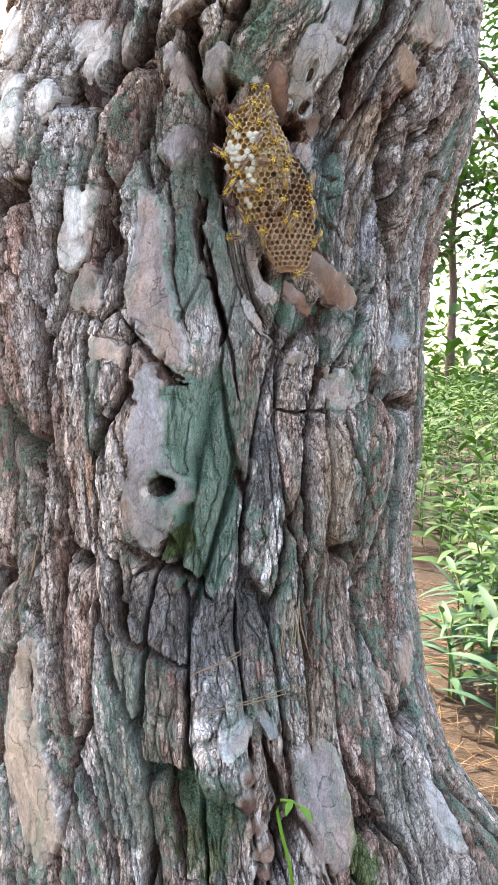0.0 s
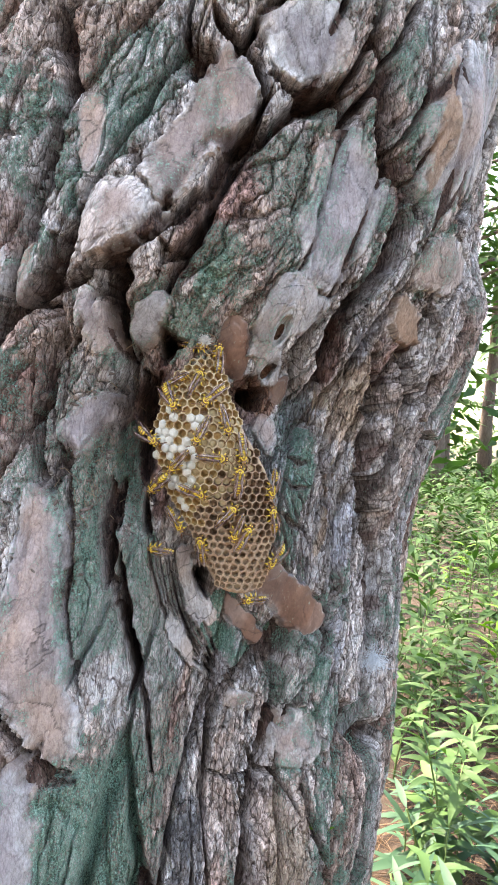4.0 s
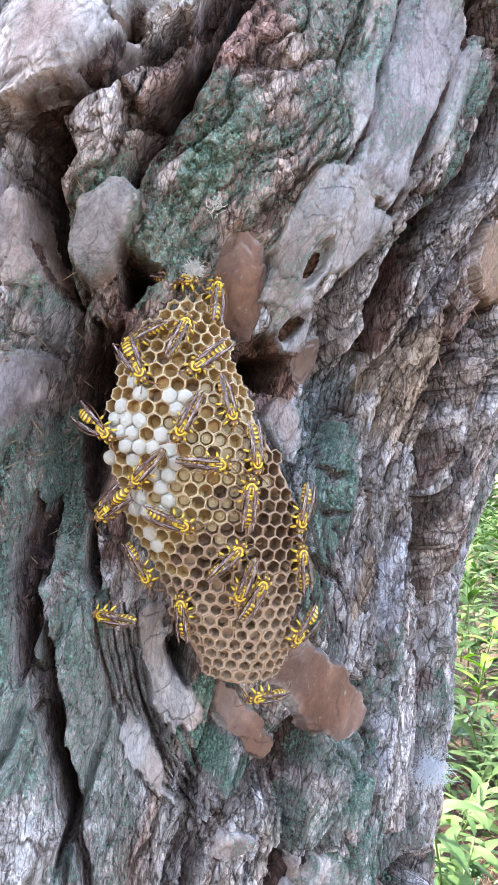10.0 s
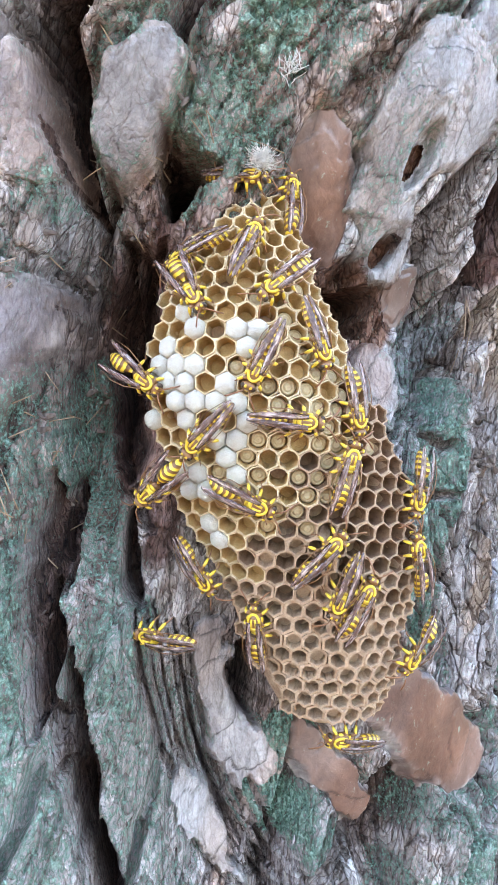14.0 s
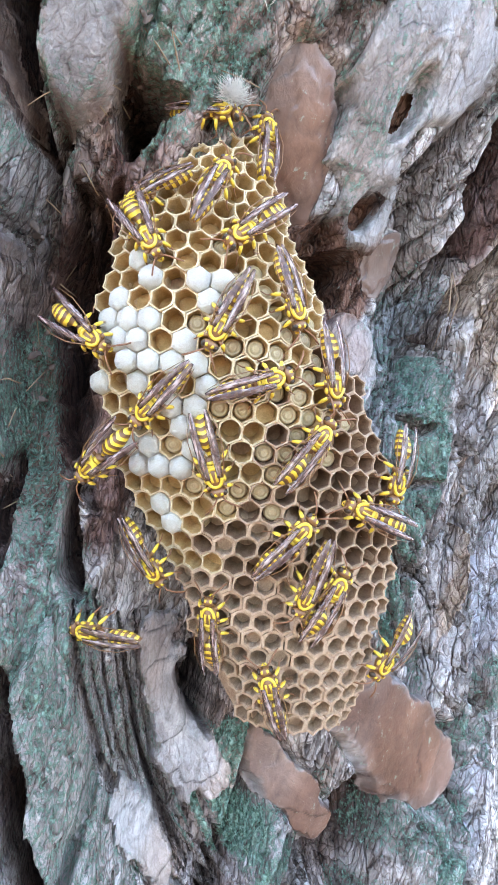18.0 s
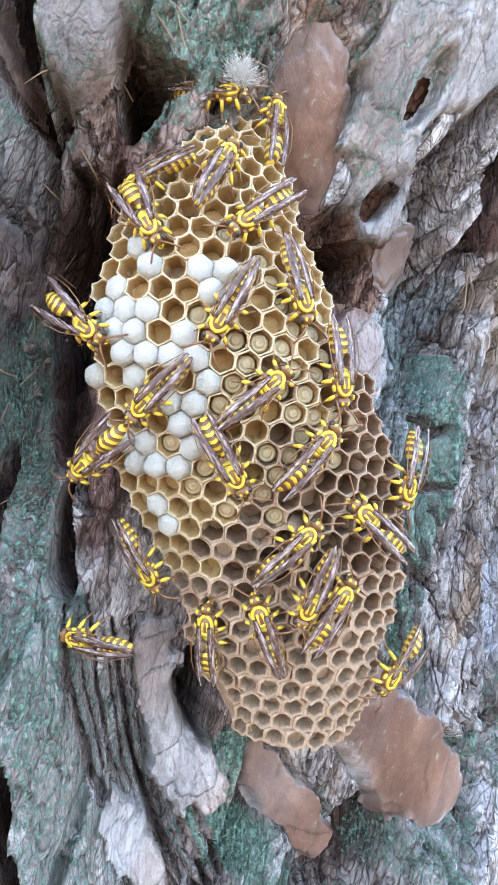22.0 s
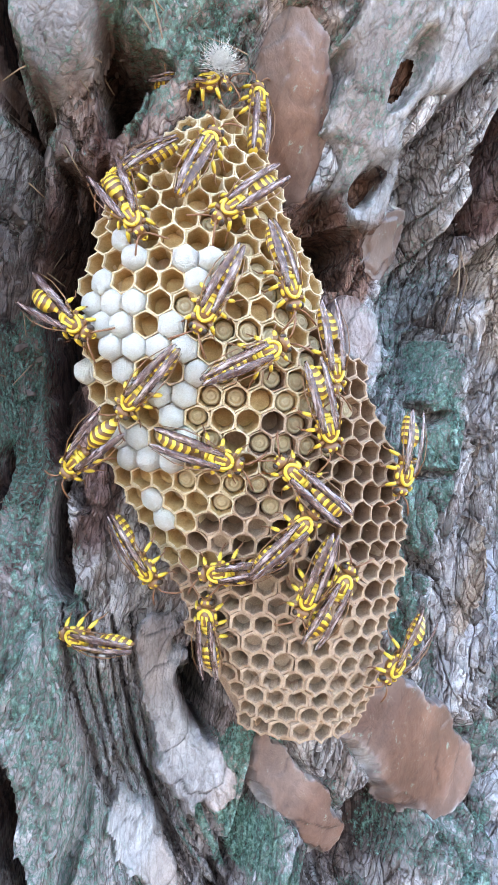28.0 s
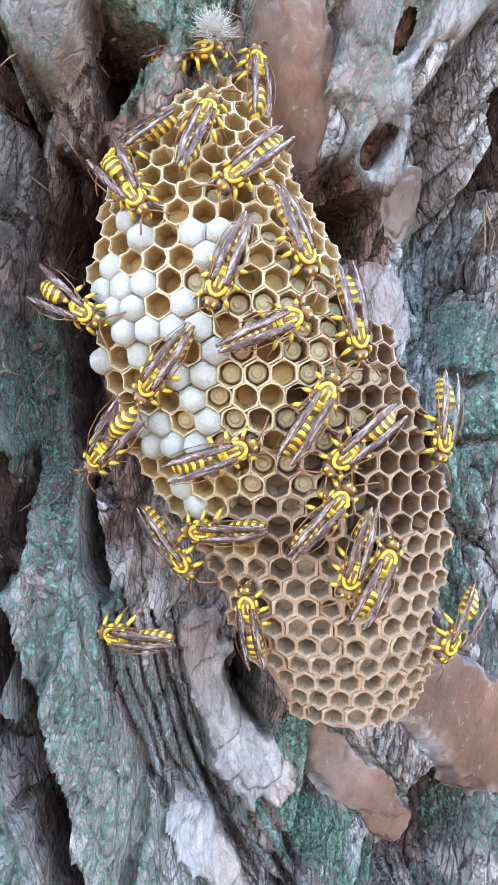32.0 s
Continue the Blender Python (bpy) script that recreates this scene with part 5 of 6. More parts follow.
NEST_Y = (0.689, 0.686, 0.684, 0.680, 0.677, 0.6745, 0.672, 0.668, 0.665, 0.662, 0.660, 0.660, 0.662, 0.666, 0.672, 0.682)


def comb_y(x, z):
    """How far back the comb's face lies."""
    l, r, y = (np.interp(z, NEST_Z, v) for v in (NEST_L, NEST_R, NEST_Y))
    u = (x - (l + r) / 2) / ((r - l) / 2 + 0.004)
    return y + 0.017 * np.clip(np.abs(u), 0, 1.3) ** 2.6 - 0.003 * np.exp(-((z - 0.56) / 0.02) ** 2) * (u > 0)


def comb_normal(x, z):
    e = 0.002
    n = Vector((float(comb_y(x + e, z) - comb_y(x - e, z)) / (2 * e), -1.0, float(comb_y(x, z + e) - comb_y(x, z - e)) / (2 * e)))
    return n.normalized()


def cell_mesh(name, depth, mat, lining, floor, rnd, thin=0.83):
    """An open six-sided cell of paper: outer wall, thickened rim, inner wall and floor. Its mouth looks along +z."""
    ro, ri = PITCH / math.sqrt(3) * 1.0, PITCH / math.sqrt(3) * thin
    n = 12
    rings = [(ro * 0.86, -depth, 0), (ro, -depth * 0.25, 0), (ro * 1.01, -0.0005, 0), (ro * 0.97, 0.0001, 0), (ri * 1.04, 0.0001, 0.3), (ri, -0.0005, 0.5), (ri * 0.97, -depth * 0.4, 0.6), (ri * 0.9, -depth * floor, 0.8)]
    bend = [rnd.uniform(-0.05, 0.05) for _ in range(n)]
    rise = [0.00022 * math.cos(math.pi * k) + rnd.uniform(-0.00022, 0.00022) for k in range(n)]
    verts, faces = [], []
    for i, (r, h, soft_) in enumerate(rings):
        for k in range(n):
            w = math.tau * k / n + math.pi / 6
            flat = math.cos(math.pi / 6) if k % 2 else 1.0
            flat = flat + (0.95 - flat) * soft_
            j = flat * (1 + bend[k] * (0.4 if i < 4 else 1.0) + rnd.uniform(-0.012, 0.012))
            verts.append((r * j * math.cos(w), r * j * math.sin(w), h + (rise[k] if 1 < i < 6 else 0)))
    for i in range(len(rings) - 1):
        for k in range(n):
            faces.append((i * n + k, i * n + (k + 1) % n, (i + 1) * n + (k + 1) % n, (i + 1) * n + k))
    faces.append(tuple(range(n * (len(rings) - 1), n * len(rings))))
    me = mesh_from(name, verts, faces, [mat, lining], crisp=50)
    # inner walls and floor take the shade-darkened lining
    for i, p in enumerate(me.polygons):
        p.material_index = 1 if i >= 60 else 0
    return me


def cap_mesh(name, mat, lift):
    ro = PITCH / math.sqrt(3)
    verts, faces = [], []
    for i, (f, h) in enumerate(((1.0, -0.0015), (0.97, 0.0004), (0.8, 0.62), (0.5, 0.9), (0.2, 1.0))):
        for k in range(12):
            w = math.pi / 6 * k + math.pi / 6
            round_ = math.cos(math.pi / 6) / math.cos(((w - math.pi / 6) % (math.pi / 3)) - math.pi / 6)
            f2 = f * (round_ if i < 2 else 1 + (round_ - 1) * 0.3) * ro
            verts.append((f2 * math.cos(w), f2 * math.sin(w), h if i < 2 else h * lift))
    for i in range(4):
        for k in range(12):
            faces.append((i * 12 + k, i * 12 + (k + 1) % 12, (i + 1) * 12 + (k + 1) % 12, (i + 1) * 12 + k))
    faces.append(tuple(range(48, 60)))
    return mesh_from(name, verts, faces, [mat])


def grub_mesh():
    """A grub's round head end, ringed, filling its cell."""
    rings = ((2.55, -3.6), (2.45, -2.7), (2.05, -2.2), (1.75, -2.05), (1.55, -2.25), (1.35, -2.15), (1.0, -1.85), (0.7, -1.75), (0.5, -1.95), (0.2, -1.8))
    verts, faces = [], []
    for r, h in rings:
        for k in range(12):
            w = math.pi / 6 * k
            verts.append((r * math.cos(w) * 0.0009, r * math.sin(w) * 0.0009, h * 0.001))
    for i in range(len(rings) - 1):
        for k in range(12):
            faces.append((i * 12 + k, i * 12 + (k + 1) % 12, i * 12 + 12 + (k + 1) % 12, i * 12 + 12 + k))
    faces.append(tuple(range(12 * len(rings) - 12, 12 * len(rings))))
    return mesh_from("grub", verts, faces, [GRUB])


def build_nest():
    nest = thing("wasp_nest", "open grey-brown paper comb with white capped cells on the bark", "wasp nest")
    rnd = random.Random(4)
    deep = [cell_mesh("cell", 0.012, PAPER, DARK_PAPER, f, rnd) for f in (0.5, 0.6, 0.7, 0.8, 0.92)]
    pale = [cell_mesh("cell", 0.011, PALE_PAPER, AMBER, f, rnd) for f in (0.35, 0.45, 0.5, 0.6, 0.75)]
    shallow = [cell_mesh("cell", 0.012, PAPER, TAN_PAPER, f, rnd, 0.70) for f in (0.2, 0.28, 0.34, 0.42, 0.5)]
    caps = [cap_mesh("cap", SILK, h) for h in (0.0016, 0.0022, 0.0028)]
    grub = grub_mesh()
    places, z = [], 0.5250
    row = 0
    while z < 0.674:
        l, r = float(np.interp(z, NEST_Z, NEST_L)), float(np.interp(z, NEST_Z, NEST_R))
        for side in (1, -1):
            x = 0.020 - 0.06 * (z - 0.6) + (PITCH / 2 if row % 2 else 0)
            if side < 0:
                x -= PITCH * 0.97
            while l - 0.001 <= x <= r + 0.001 or (x > r and side < 0) or (x < l and side > 0):
                slope = float(comb_y(x + 0.002, z) - comb_y(x - 0.002, z)) / 0.004
                if l - 0.001 <= x <= r + 0.001:
                    places.append((x, z))
                x += side * PITCH * 0.985 / math.sqrt(1 + slope * slope)
        zs = float(np.interp(z + 0.002, NEST_Z, NEST_Y) - np.interp(z - 0.002, NEST_Z, NEST_Y)) / 0.004
        z += PITCH * 0.866 / math.sqrt(1 + zs * zs)
        row += 1
    places.sort(key=lambda p: abs(p[1] - 0.605))
    rest = []
    for n, (x, z) in enumerate(places):
        nor = comb_normal(x, z)
        nor = (nor * 0.75 + Vector((0, -1, -0.05)) * 0.35).normalized()
        up = Vector((0.05, 0, 1))
        xa = up.cross(nor).normalized()
        ya = nor.cross(xa)
        turn = Matrix((xa, ya, nor)).transposed().to_4x4()
        at = Vector((x, float(comb_y(x, z)) + rnd.uniform(-0.0004, 0.0008), z))
        m = Matrix.Translation(at) @ turn @ pose(0, 0, 0, rnd.uniform(-4, 4), rnd.uniform(-4, 4), rnd.uniform(-3, 3))
        light = (x - 0.016) / 0.03 - (z - 0.585) / 0.06 + rnd.uniform(-0.3, 0.3) < 0.1 and z > 0.552
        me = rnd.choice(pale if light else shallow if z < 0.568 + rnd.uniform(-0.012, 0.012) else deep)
        if n >= 480:
            v = [m @ w.co for w in me.vertices]
            rest.append((v, [tuple(p.vertices) for p in me.polygons]))
            continue
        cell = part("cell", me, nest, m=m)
        e = ((x + 0.002) / 0.017) ** 2 + ((z - 0.612) / 0.027) ** 2
        e2 = ((x - 0.002) / 0.009) ** 2 + ((z - 0.577) / 0.005) ** 2
        if (e < 1 and rnd.random() < 0.44 * (1.2 - 0.6 * e)) or (e2 < 1 and rnd.random() < 0.45):
            part("cap", rnd.choice(caps), cell, "white silk cap")
        elif z > 0.575 and x > 0.0 and rnd.random() < 0.7 and ((x - 0.022) / 0.024) ** 2 + ((z - 0.61) / 0.035) ** 2 < 1:
            part("grub", grub, cell, "yellowish grub")
    if rest:
        tagged(part("outer_cells", mesh_from("outer_cells", *joined(rest), [PAPER], smooth=False), nest), kind="stuff")
    # the paper back that closes the comb behind the cells
    verts, faces = [], []
    zs = np.linspace(0.519, 0.671, 40)
    for z in zs:
        l, r = float(np.interp(z, NEST_Z, NEST_L)), float(np.interp(z, NEST_Z, NEST_R))
        for k in range(16):
            x = l - 0.001 + (r - l + 0.002) * k / 15
            verts.append((x, float(comb_y(x, z)) + 0.0075, z))
    for i in range(39):
        for k in range(15):
            faces.append((i * 16 + k, i * 16 + k + 1, (i + 1) * 16 + k + 1, (i + 1) * 16 + k))
    back = mesh_from("backing", verts, faces, [PAPER])
    part("backing", back, nest)
    st = tube([(0.012, 0.684, 0.652), (0.014, 0.698, 0.655), (0.016, 0.712, 0.66)], (0.003, 0.0025, 0.004), 10)
    part("stalk", mesh_from("stalk", *st, [PAPER]), nest)
    return nest


nest = build_nest()

# ---- the wasps ----
CHITIN = two_tone("brown shell", (0.14, 0.058, 0.022), (0.25, 0.115, 0.042), 800, 0.33, bump=0.2, dist=0.0001, spec=0.5)
YELLOW = two_tone("yellow shell", (0.60, 0.37, 0.02), (0.82, 0.58, 0.07), 900, 0.36, bump=0.2, dist=0.0001, spec=0.5)
RUSTY = two_tone("rusty feeler", (0.15, 0.065, 0.03), (0.28, 0.125, 0.06), 900, 0.5, bump=0.1, dist=0.0001)
EYE = two_tone("dark eye", (0.03, 0.02, 0.015), (0.07, 0.045, 0.03), 900, 0.25, bump=0.1, dist=0.0001)


def banded():
    """Brown and yellow rings, wavy, along the abdomen."""
    m = material("banded shell", 0.36)
    tc = m.node_tree.nodes.new("ShaderNodeTexCoord")
    sep = m.node_tree.nodes.new("ShaderNodeSeparateXYZ")
    link(m, tc.outputs["Object"], sep.inputs[0])
    ab = node(m, "ShaderNodeMath")
    ab.operation = "ABSOLUTE"
    link(m, sep.outputs[0], ab.inputs[0])
    mul = node(m, "ShaderNodeMath")
    mul.operation = "MULTIPLY_ADD"
    link(m, ab.outputs[0], mul.inputs[0])
    mul.inputs[1].default_value = 0.28
    link(m, sep.outputs[1], mul.inputs[2])
    mod = node(m, "ShaderNodeMath")
    mod.operation = "MULTIPLY"
    link(m, mul.outputs[0], mod.inputs[0])
    mod.inputs[1].default_value = 1 / 0.00165
    fr = node(m, "ShaderNodeMath")
    fr.operation = "FRACT"
    link(m, mod.outputs[0], fr.inputs[0])
    c = ramp(m, [(0.0, (0.10, 0.040, 0.014)), (0.50, (0.21, 0.09, 0.026)), (0.55, (0.70, 0.45, 0.03)), (0.97, (0.80, 0.57, 0.07))], fr.outputs[0])
    link(m, c, bsdf(m).inputs["Base Color"])
    return m


BANDED = banded()


def wing_material():
    m = material("smoky wing", 0.20, (0.20, 0.12, 0.10))
    v = coords(m, (1, 0.16, 1))
    n = noise_tex(m, v, 1500, 3)
    # Smoky brown; the palest streaks are reflections painted into the colour.
    c = ramp(m, [(0.38, (0.085, 0.042, 0.036)), (0.52, (0.20, 0.115, 0.095)), (0.66, (0.55, 0.43, 0.40))], n)
    link(m, c, bsdf(m).inputs["Base Color"])
    bsdf(m).inputs["Alpha"].default_value = 0.66
    bumped(m, n, 0.5, 0.0002)
    return m


WING = wing_material()
MM = 0.00118


def mm(points):
    return [tuple(v * MM for v in p) for p in points]


def blade(side, spread):
    """A long folded wing, lying back over the body: a thin closed blade with a thick front edge."""
    n, verts, faces = 14, [], []
    for i in range(n):
        t = i / (n - 1)
        y = -13.2 * t
        wide = 0.20 + 0.58 * math.sin(math.pi * min(1, 0.12 + 0.80 * t)) ** 0.8
        wide *= 1 if t < 0.94 else 0.55
        up = 1.9 + 0.7 * math.sin(2.2 * t) - 1.3 * t * t
        for x, z in ((-wide, 0.0), (0, 0.13), (wide, 0.10), (0, 0.05)):
            verts.append((x * side, y, up + z))
    for i in range(n - 1):
        for k in range(4):
            faces.append((i * 4 + k, i * 4 + (k + 1) % 4, i * 4 + 4 + (k + 1) % 4, i * 4 + 4 + k))
    faces += [(3, 2, 1, 0), tuple((n - 1) * 4 + k for k in range(4))]
    turn = Matrix.Translation((side * 0.6, 1.6, 0)) @ Matrix.Rotation(side * radians(spread), 4, "Z") @ Matrix.Rotation(side * radians(16), 4, "Y")
    return [tuple((turn @ Vector(v)) * MM) for v in verts], faces, turn


def build_wasp(spread, curl):
    w = thing("wasp", "yellow and brown banded paper wasp clinging to the comb", "wasp", "wasps on the nest")
    th = part("thorax", mesh_from("thorax", *joined([ellipsoid((0, 1.3 * MM, 0), (2.0 * MM, 2.6 * MM, 1.7 * MM), 14, 10), ellipsoid((0, -1.5 * MM, -0.1 * MM), (1.15 * MM, 1.1 * MM, 1.05 * MM), 10, 7)]), [CHITIN]), w)

    def on_back(x, y):
        u = 1 - (x / 2.0) ** 2 - ((y - 1.3) / 2.6) ** 2
        return (x, y, 1.7 * math.sqrt(max(u, 0.02)) + 0.05)

    loop = [on_back(1.38 * math.sin(a), 1.55 + 1.85 * math.cos(a)) for a in np.linspace(0, 2 * math.pi, 25)]
    inner = [on_back(0.58 * s, y) for s, y in [(1, 0.4), (1, 1.0), (0.9, 1.6), (0.7, 2.3)]]
    inner2 = [(-x, y, z) for x, y, z in inner]
    cross = [on_back(1.5 * s, -0.6) for s in np.linspace(-1, 1, 9)]
    bars = [tube(mm(loop), [0.37 * MM] * 25, 6), tube(mm(inner), [0.27 * MM] * 4, 6), tube(mm(inner2), [0.27 * MM] * 4, 6), tube(mm(cross), [0.36 * MM] * 9, 6)]
    bars += [tube(mm([(-0.8, -1.25, 0.72), (0, -1.35, 0.98), (0.8, -1.25, 0.72)]), [0.38 * MM] * 3, 6)]
    for s in (1, -1):
        bars.append(ellipsoid((s * 1.8 * MM, 2.0 * MM, 0.35 * MM), (0.35 * MM, 0.7 * MM, 0.5 * MM), 8, 6))
        bars.append(ellipsoid((s * 1.8 * MM, 0.4 * MM, 0.0), (0.35 * MM, 0.6 * MM, 0.6 * MM), 8, 6))
    part("marking", mesh_from("marking", *joined(bars), [YELLOW]), th, "yellow stripes")
    head = part("head", mesh_from("head", *joined([ellipsoid((0, 4.55 * MM, -0.15 * MM), (1.75 * MM, 1.0 * MM, 1.45 * MM), 12, 8), tube(mm([(0, 3.4, 0.1), (0, 4.2, 0)]), [0.5 * MM, 0.6 * MM], 8)]), [CHITIN]), w)
    face = [ellipsoid((0, 5.15 * MM, -0.55 * MM), (0.75 * MM, 0.35 * MM, 0.7 * MM), 10, 6)]
    for s in (1, -1):
        face.append(ellipsoid((s * 0.55 * MM, 4.75 * MM, 0.85 * MM), (0.4 * MM, 0.55 * MM, 0.35 * MM), 8, 6))
        face.append(tube(mm([(s * 0.5, 5.2, -1.0), (s * 0.25, 5.5, -1.5), (0, 5.45, -1.7)]), [0.22 * MM, 0.2 * MM, 0.1 * MM], 6))
    part("face", mesh_from("face", *joined(face), [YELLOW]), head, "yellow face plates")
    for s in (1, -1):
        part("eye", mesh_from("eye", *ellipsoid((s * 1.2 * MM, 4.75 * MM, 0.05 * MM), (0.55 * MM, 0.65 * MM, 0.95 * MM), 10, 8), [EYE]), head, "dark oval eye")
        part("antenna", mesh_from("antenna", *tube(mm([(s * 0.35, 5.3, 0.2), (s * 1.0, 6.3, 1.0), (s * 1.9, 7.2, 0.7), (s * 3.0, 8.2, -0.2), (s * 3.7, 8.6, -0.9)]), [0.14 * MM, 0.16 * MM, 0.18 * MM, 0.2 * MM, 0.16 * MM], 6), [RUSTY]), w, "rusty brown feeler")
    # waist and abdomen
    line, radii = [], []
    for i in range(15):
        t = i / 14
        line.append((0, -2.3 - 8.6 * t, 0.1 + 0.5 * math.sin(math.pi * t) - curl * 4.0 * t * t))
        radii.append((0.32 + 1.45 * math.sin(math.pi * min(1, t * 1.02)) ** 0.7 * step(0.05, 0.35, t) * (1 if t < 0.9 else 0.85)) * MM)
    radii[-1] = 0.12 * MM
    part("abdomen", mesh_from("abdomen", *tube(mm(line), radii, 14), [BANDED]), w, "brown abdomen with yellow rings")
    for s in (1, -1):
        v, f, turn = blade(s, spread)
        wing = part("wing", mesh_from("wing", v, f, [WING]), w, "smoky brown folded wing")
        vein = [tuple((turn @ Vector((s * x, y, z))) * MM) for x, y, z in ((0.5, 0, 2.02), (1.45, -4, 2.55), (1.62, -8, 2.2), (0.8, -12.6, 1.0))]
        part("vein", mesh_from("vein", *tube(vein, [0.11 * MM, 0.12 * MM, 0.1 * MM, 0.05 * MM], 5), [CHITIN]), wing, "dark front vein")
    for s in (1, -1):
        for n, (y0, y1, reach, down) in enumerate(((2.6, 4.4, 3.0, -2.4), (0.9, 0.5, 3.6, -2.6), (-0.6, -3.2, 3.6, -2.6))):
            knee = (s * reach * 0.66, (y0 + y1) / 2, 0.6)
            ankle = (s * reach * 0.92, y1 * 0.8 + y0 * 0.2, -1.3)
            foot = (s * reach, y1, down)
            thigh = tube(mm([(s * 0.7, y0, -0.9), (s * reach * 0.35, (y0 * 2 + y1) / 3, 0.0), knee]), [0.32 * MM, 0.40 * MM, 0.36 * MM], 7)
            shin = tube(mm([knee, tuple((p + q) / 2 for p, q in zip(knee, ankle)), ankle]), [0.33 * MM, 0.42 * MM, 0.26 * MM], 8)
            sole = tube(mm([ankle, foot, (s * (reach + 0.9), y1 + (0.9 if n == 0 else -0.9), down - 0.2)]), [0.20 * MM, 0.15 * MM, 0.08 * MM], 6)
            leg = part("leg", mesh_from("leg", *thigh, [CHITIN]), w)
            part("shin", mesh_from("shin", *shin, [YELLOW]), leg, "thick yellow shin")
            part("foot", mesh_from("foot", *sole, [RUSTY]), leg, "thin brown foot")
    return w


def perch(x, z, heading, lift=0.0030):
    """The pose of a wasp on the comb; heading in degrees, 0 to the right, 90 up."""
    l, r = float(np.interp(z, NEST_Z, NEST_L)), float(np.interp(z, NEST_Z, NEST_R))
    on = min(max(x, l + 0.002), r - 0.002)
    nor = (comb_normal(on, z) + Vector((0, -0.6, 0))).normalized()
    a = radians(heading)
    ahead = Vector((math.cos(a), 0, math.sin(a)))
    ahead = (ahead - nor * ahead.dot(nor)).normalized()
    side = ahead.cross(nor)
    turn = Matrix((side, ahead, nor)).transposed().to_4x4()
    return Matrix.Translation(Vector((x, float(comb_y(on, z)), z)) + nor * lift) @ turn


NARROW, OPEN, WIDE = build_wasp(-2.0, 0.25), build_wasp(2.5, 0.55), build_wasp(10, 0.4)
RESTING = (
    (WIDE, -0.0065, 0.6395, -54, 0.0030), (OPEN, 0.0144, 0.6426, -137, 0.0032), (NARROW, 0.0074, 0.6547, 69, 0.0036), (NARROW, -0.0079, 0.6502, -158, 0.0030),
    (NARROW, 0.0076, 0.6740, -14, 0.0050), (OPEN, 0.0171, 0.6716, 83, 0.0040), (NARROW, 0.0106, 0.6206, -114, 0.0032), (WIDE, -0.0176, 0.6171, -28, 0.0030),
    (NARROW, -0.0022, 0.6026, -131, 0.0032), (NARROW, 0.0255, 0.6270, -72, 0.0032), (OPEN, 0.0363, 0.6108, -82, 0.0030), (WIDE, -0.0137, 0.5888, -135, 0.0040),
    (NARROW, 0.0012, 0.5657, -56, 0.0040), (NARROW, -0.0084, 0.5497, -172, 0.0090), (OPEN, 0.0166, 0.5517, 92, 0.0030), (NARROW, 0.0320, 0.5753, 49, 0.0030),
    (NARROW, 0.0365, 0.5626, -107, 0.0034), (OPEN, 0.0424, 0.5623, 65, 0.0028), (OPEN, 0.0562, 0.5898, -103, 0.0028), (WIDE, 0.0604, 0.5441, -130, 0.0026),
)
WALKERS = [
    (NARROW, [(0, 0.0221, 0.6080, -2), (13, 0.0221, 0.6080, -2), (16, 0.0206, 0.6075, -3), (19, 0.0212, 0.6099, 34), (21.5, 0.0204, 0.6076, 44), (23, 0.0217, 0.6069, 45), (25, 0.0200, 0.6069, 35), (28, 0.0213, 0.6113, 29), (32, 0.0217, 0.6116, 22)]),
    (OPEN, [(0, 0.0117, 0.5862, -16), (13, 0.0117, 0.5862, -16), (16, 0.0122, 0.5893, -53), (19, 0.0120, 0.5896, -74), (21.5, 0.0150, 0.5905, -52), (23, 0.0168, 0.5879, -66), (25, 0.0176, 0.5891, -39), (28, 0.0138, 0.5904, -15), (30, 0.0124, 0.5894, -2), (32, 0.0116, 0.5874, 19)]),
    (OPEN, [(0, 0.0354, 0.5979, 89), (13, 0.0354, 0.5979, 89), (16, 0.0337, 0.5968, 45), (19, 0.0336, 0.5972, 59), (21.5, 0.0331, 0.5958, 55), (23, 0.0333, 0.5968, 51), (25, 0.0344, 0.5976, 44), (26.5, 0.0350, 0.5982, -20), (28, 0.0357, 0.5986, -71), (30, 0.0397, 0.5931, -106), (32, 0.0351, 0.5865, -141)]),
    (NARROW, [(0, 0.0474, 0.5180, 169), (13, 0.0474, 0.5180, 169), (16, 0.0305, 0.5243, 153), (17.5, 0.0319, 0.5354, 119), (19, 0.0312, 0.5382, 97), (21.5, 0.0277, 0.5561, 108), (23, 0.0251, 0.5563, 133), (25, 0.0160, 0.5613, 171), (28, 0.0190, 0.5656, 197), (30, 0.0122, 0.5699, 196), (32, 0.0080, 0.5715, 191)]),
    (OPEN, [(0, 0.0574, 0.5734, 106), (13, 0.0574, 0.5734, 106), (16, 0.0559, 0.5760, 129), (17, 0.0533, 0.5790, 158), (19, 0.0456, 0.5822, 163), (21.5, 0.0472, 0.5808, 143), (23, 0.0441, 0.5821, 158), (25, 0.0383, 0.5836, 175), (28, 0.0316, 0.5867, 142), (30, 0.0291, 0.5958, 78), (32, 0.0291, 0.5967, 58)]),
]
moving = []
first = {}
for kind_of, x, z, heading, lift in RESTING:
    m = perch(x, z, heading, lift)
    if kind_of not in first:
        kind_of.matrix_basis = m
        first[kind_of] = kind_of
    else:
        copy_thing(kind_of, m)
for kind_of, rows in WALKERS:
    walker = copy_thing(kind_of, perch(*rows[0][1:]))
    tagged(walker, "yellow and brown paper wasp walking over the comb")
    moving.append((walker, [(t, perch(x, z, a, 0.0036)) for t, x, z, a in rows]))


def motions():
    for walker, rows in moving:
        walk(walker, rows)

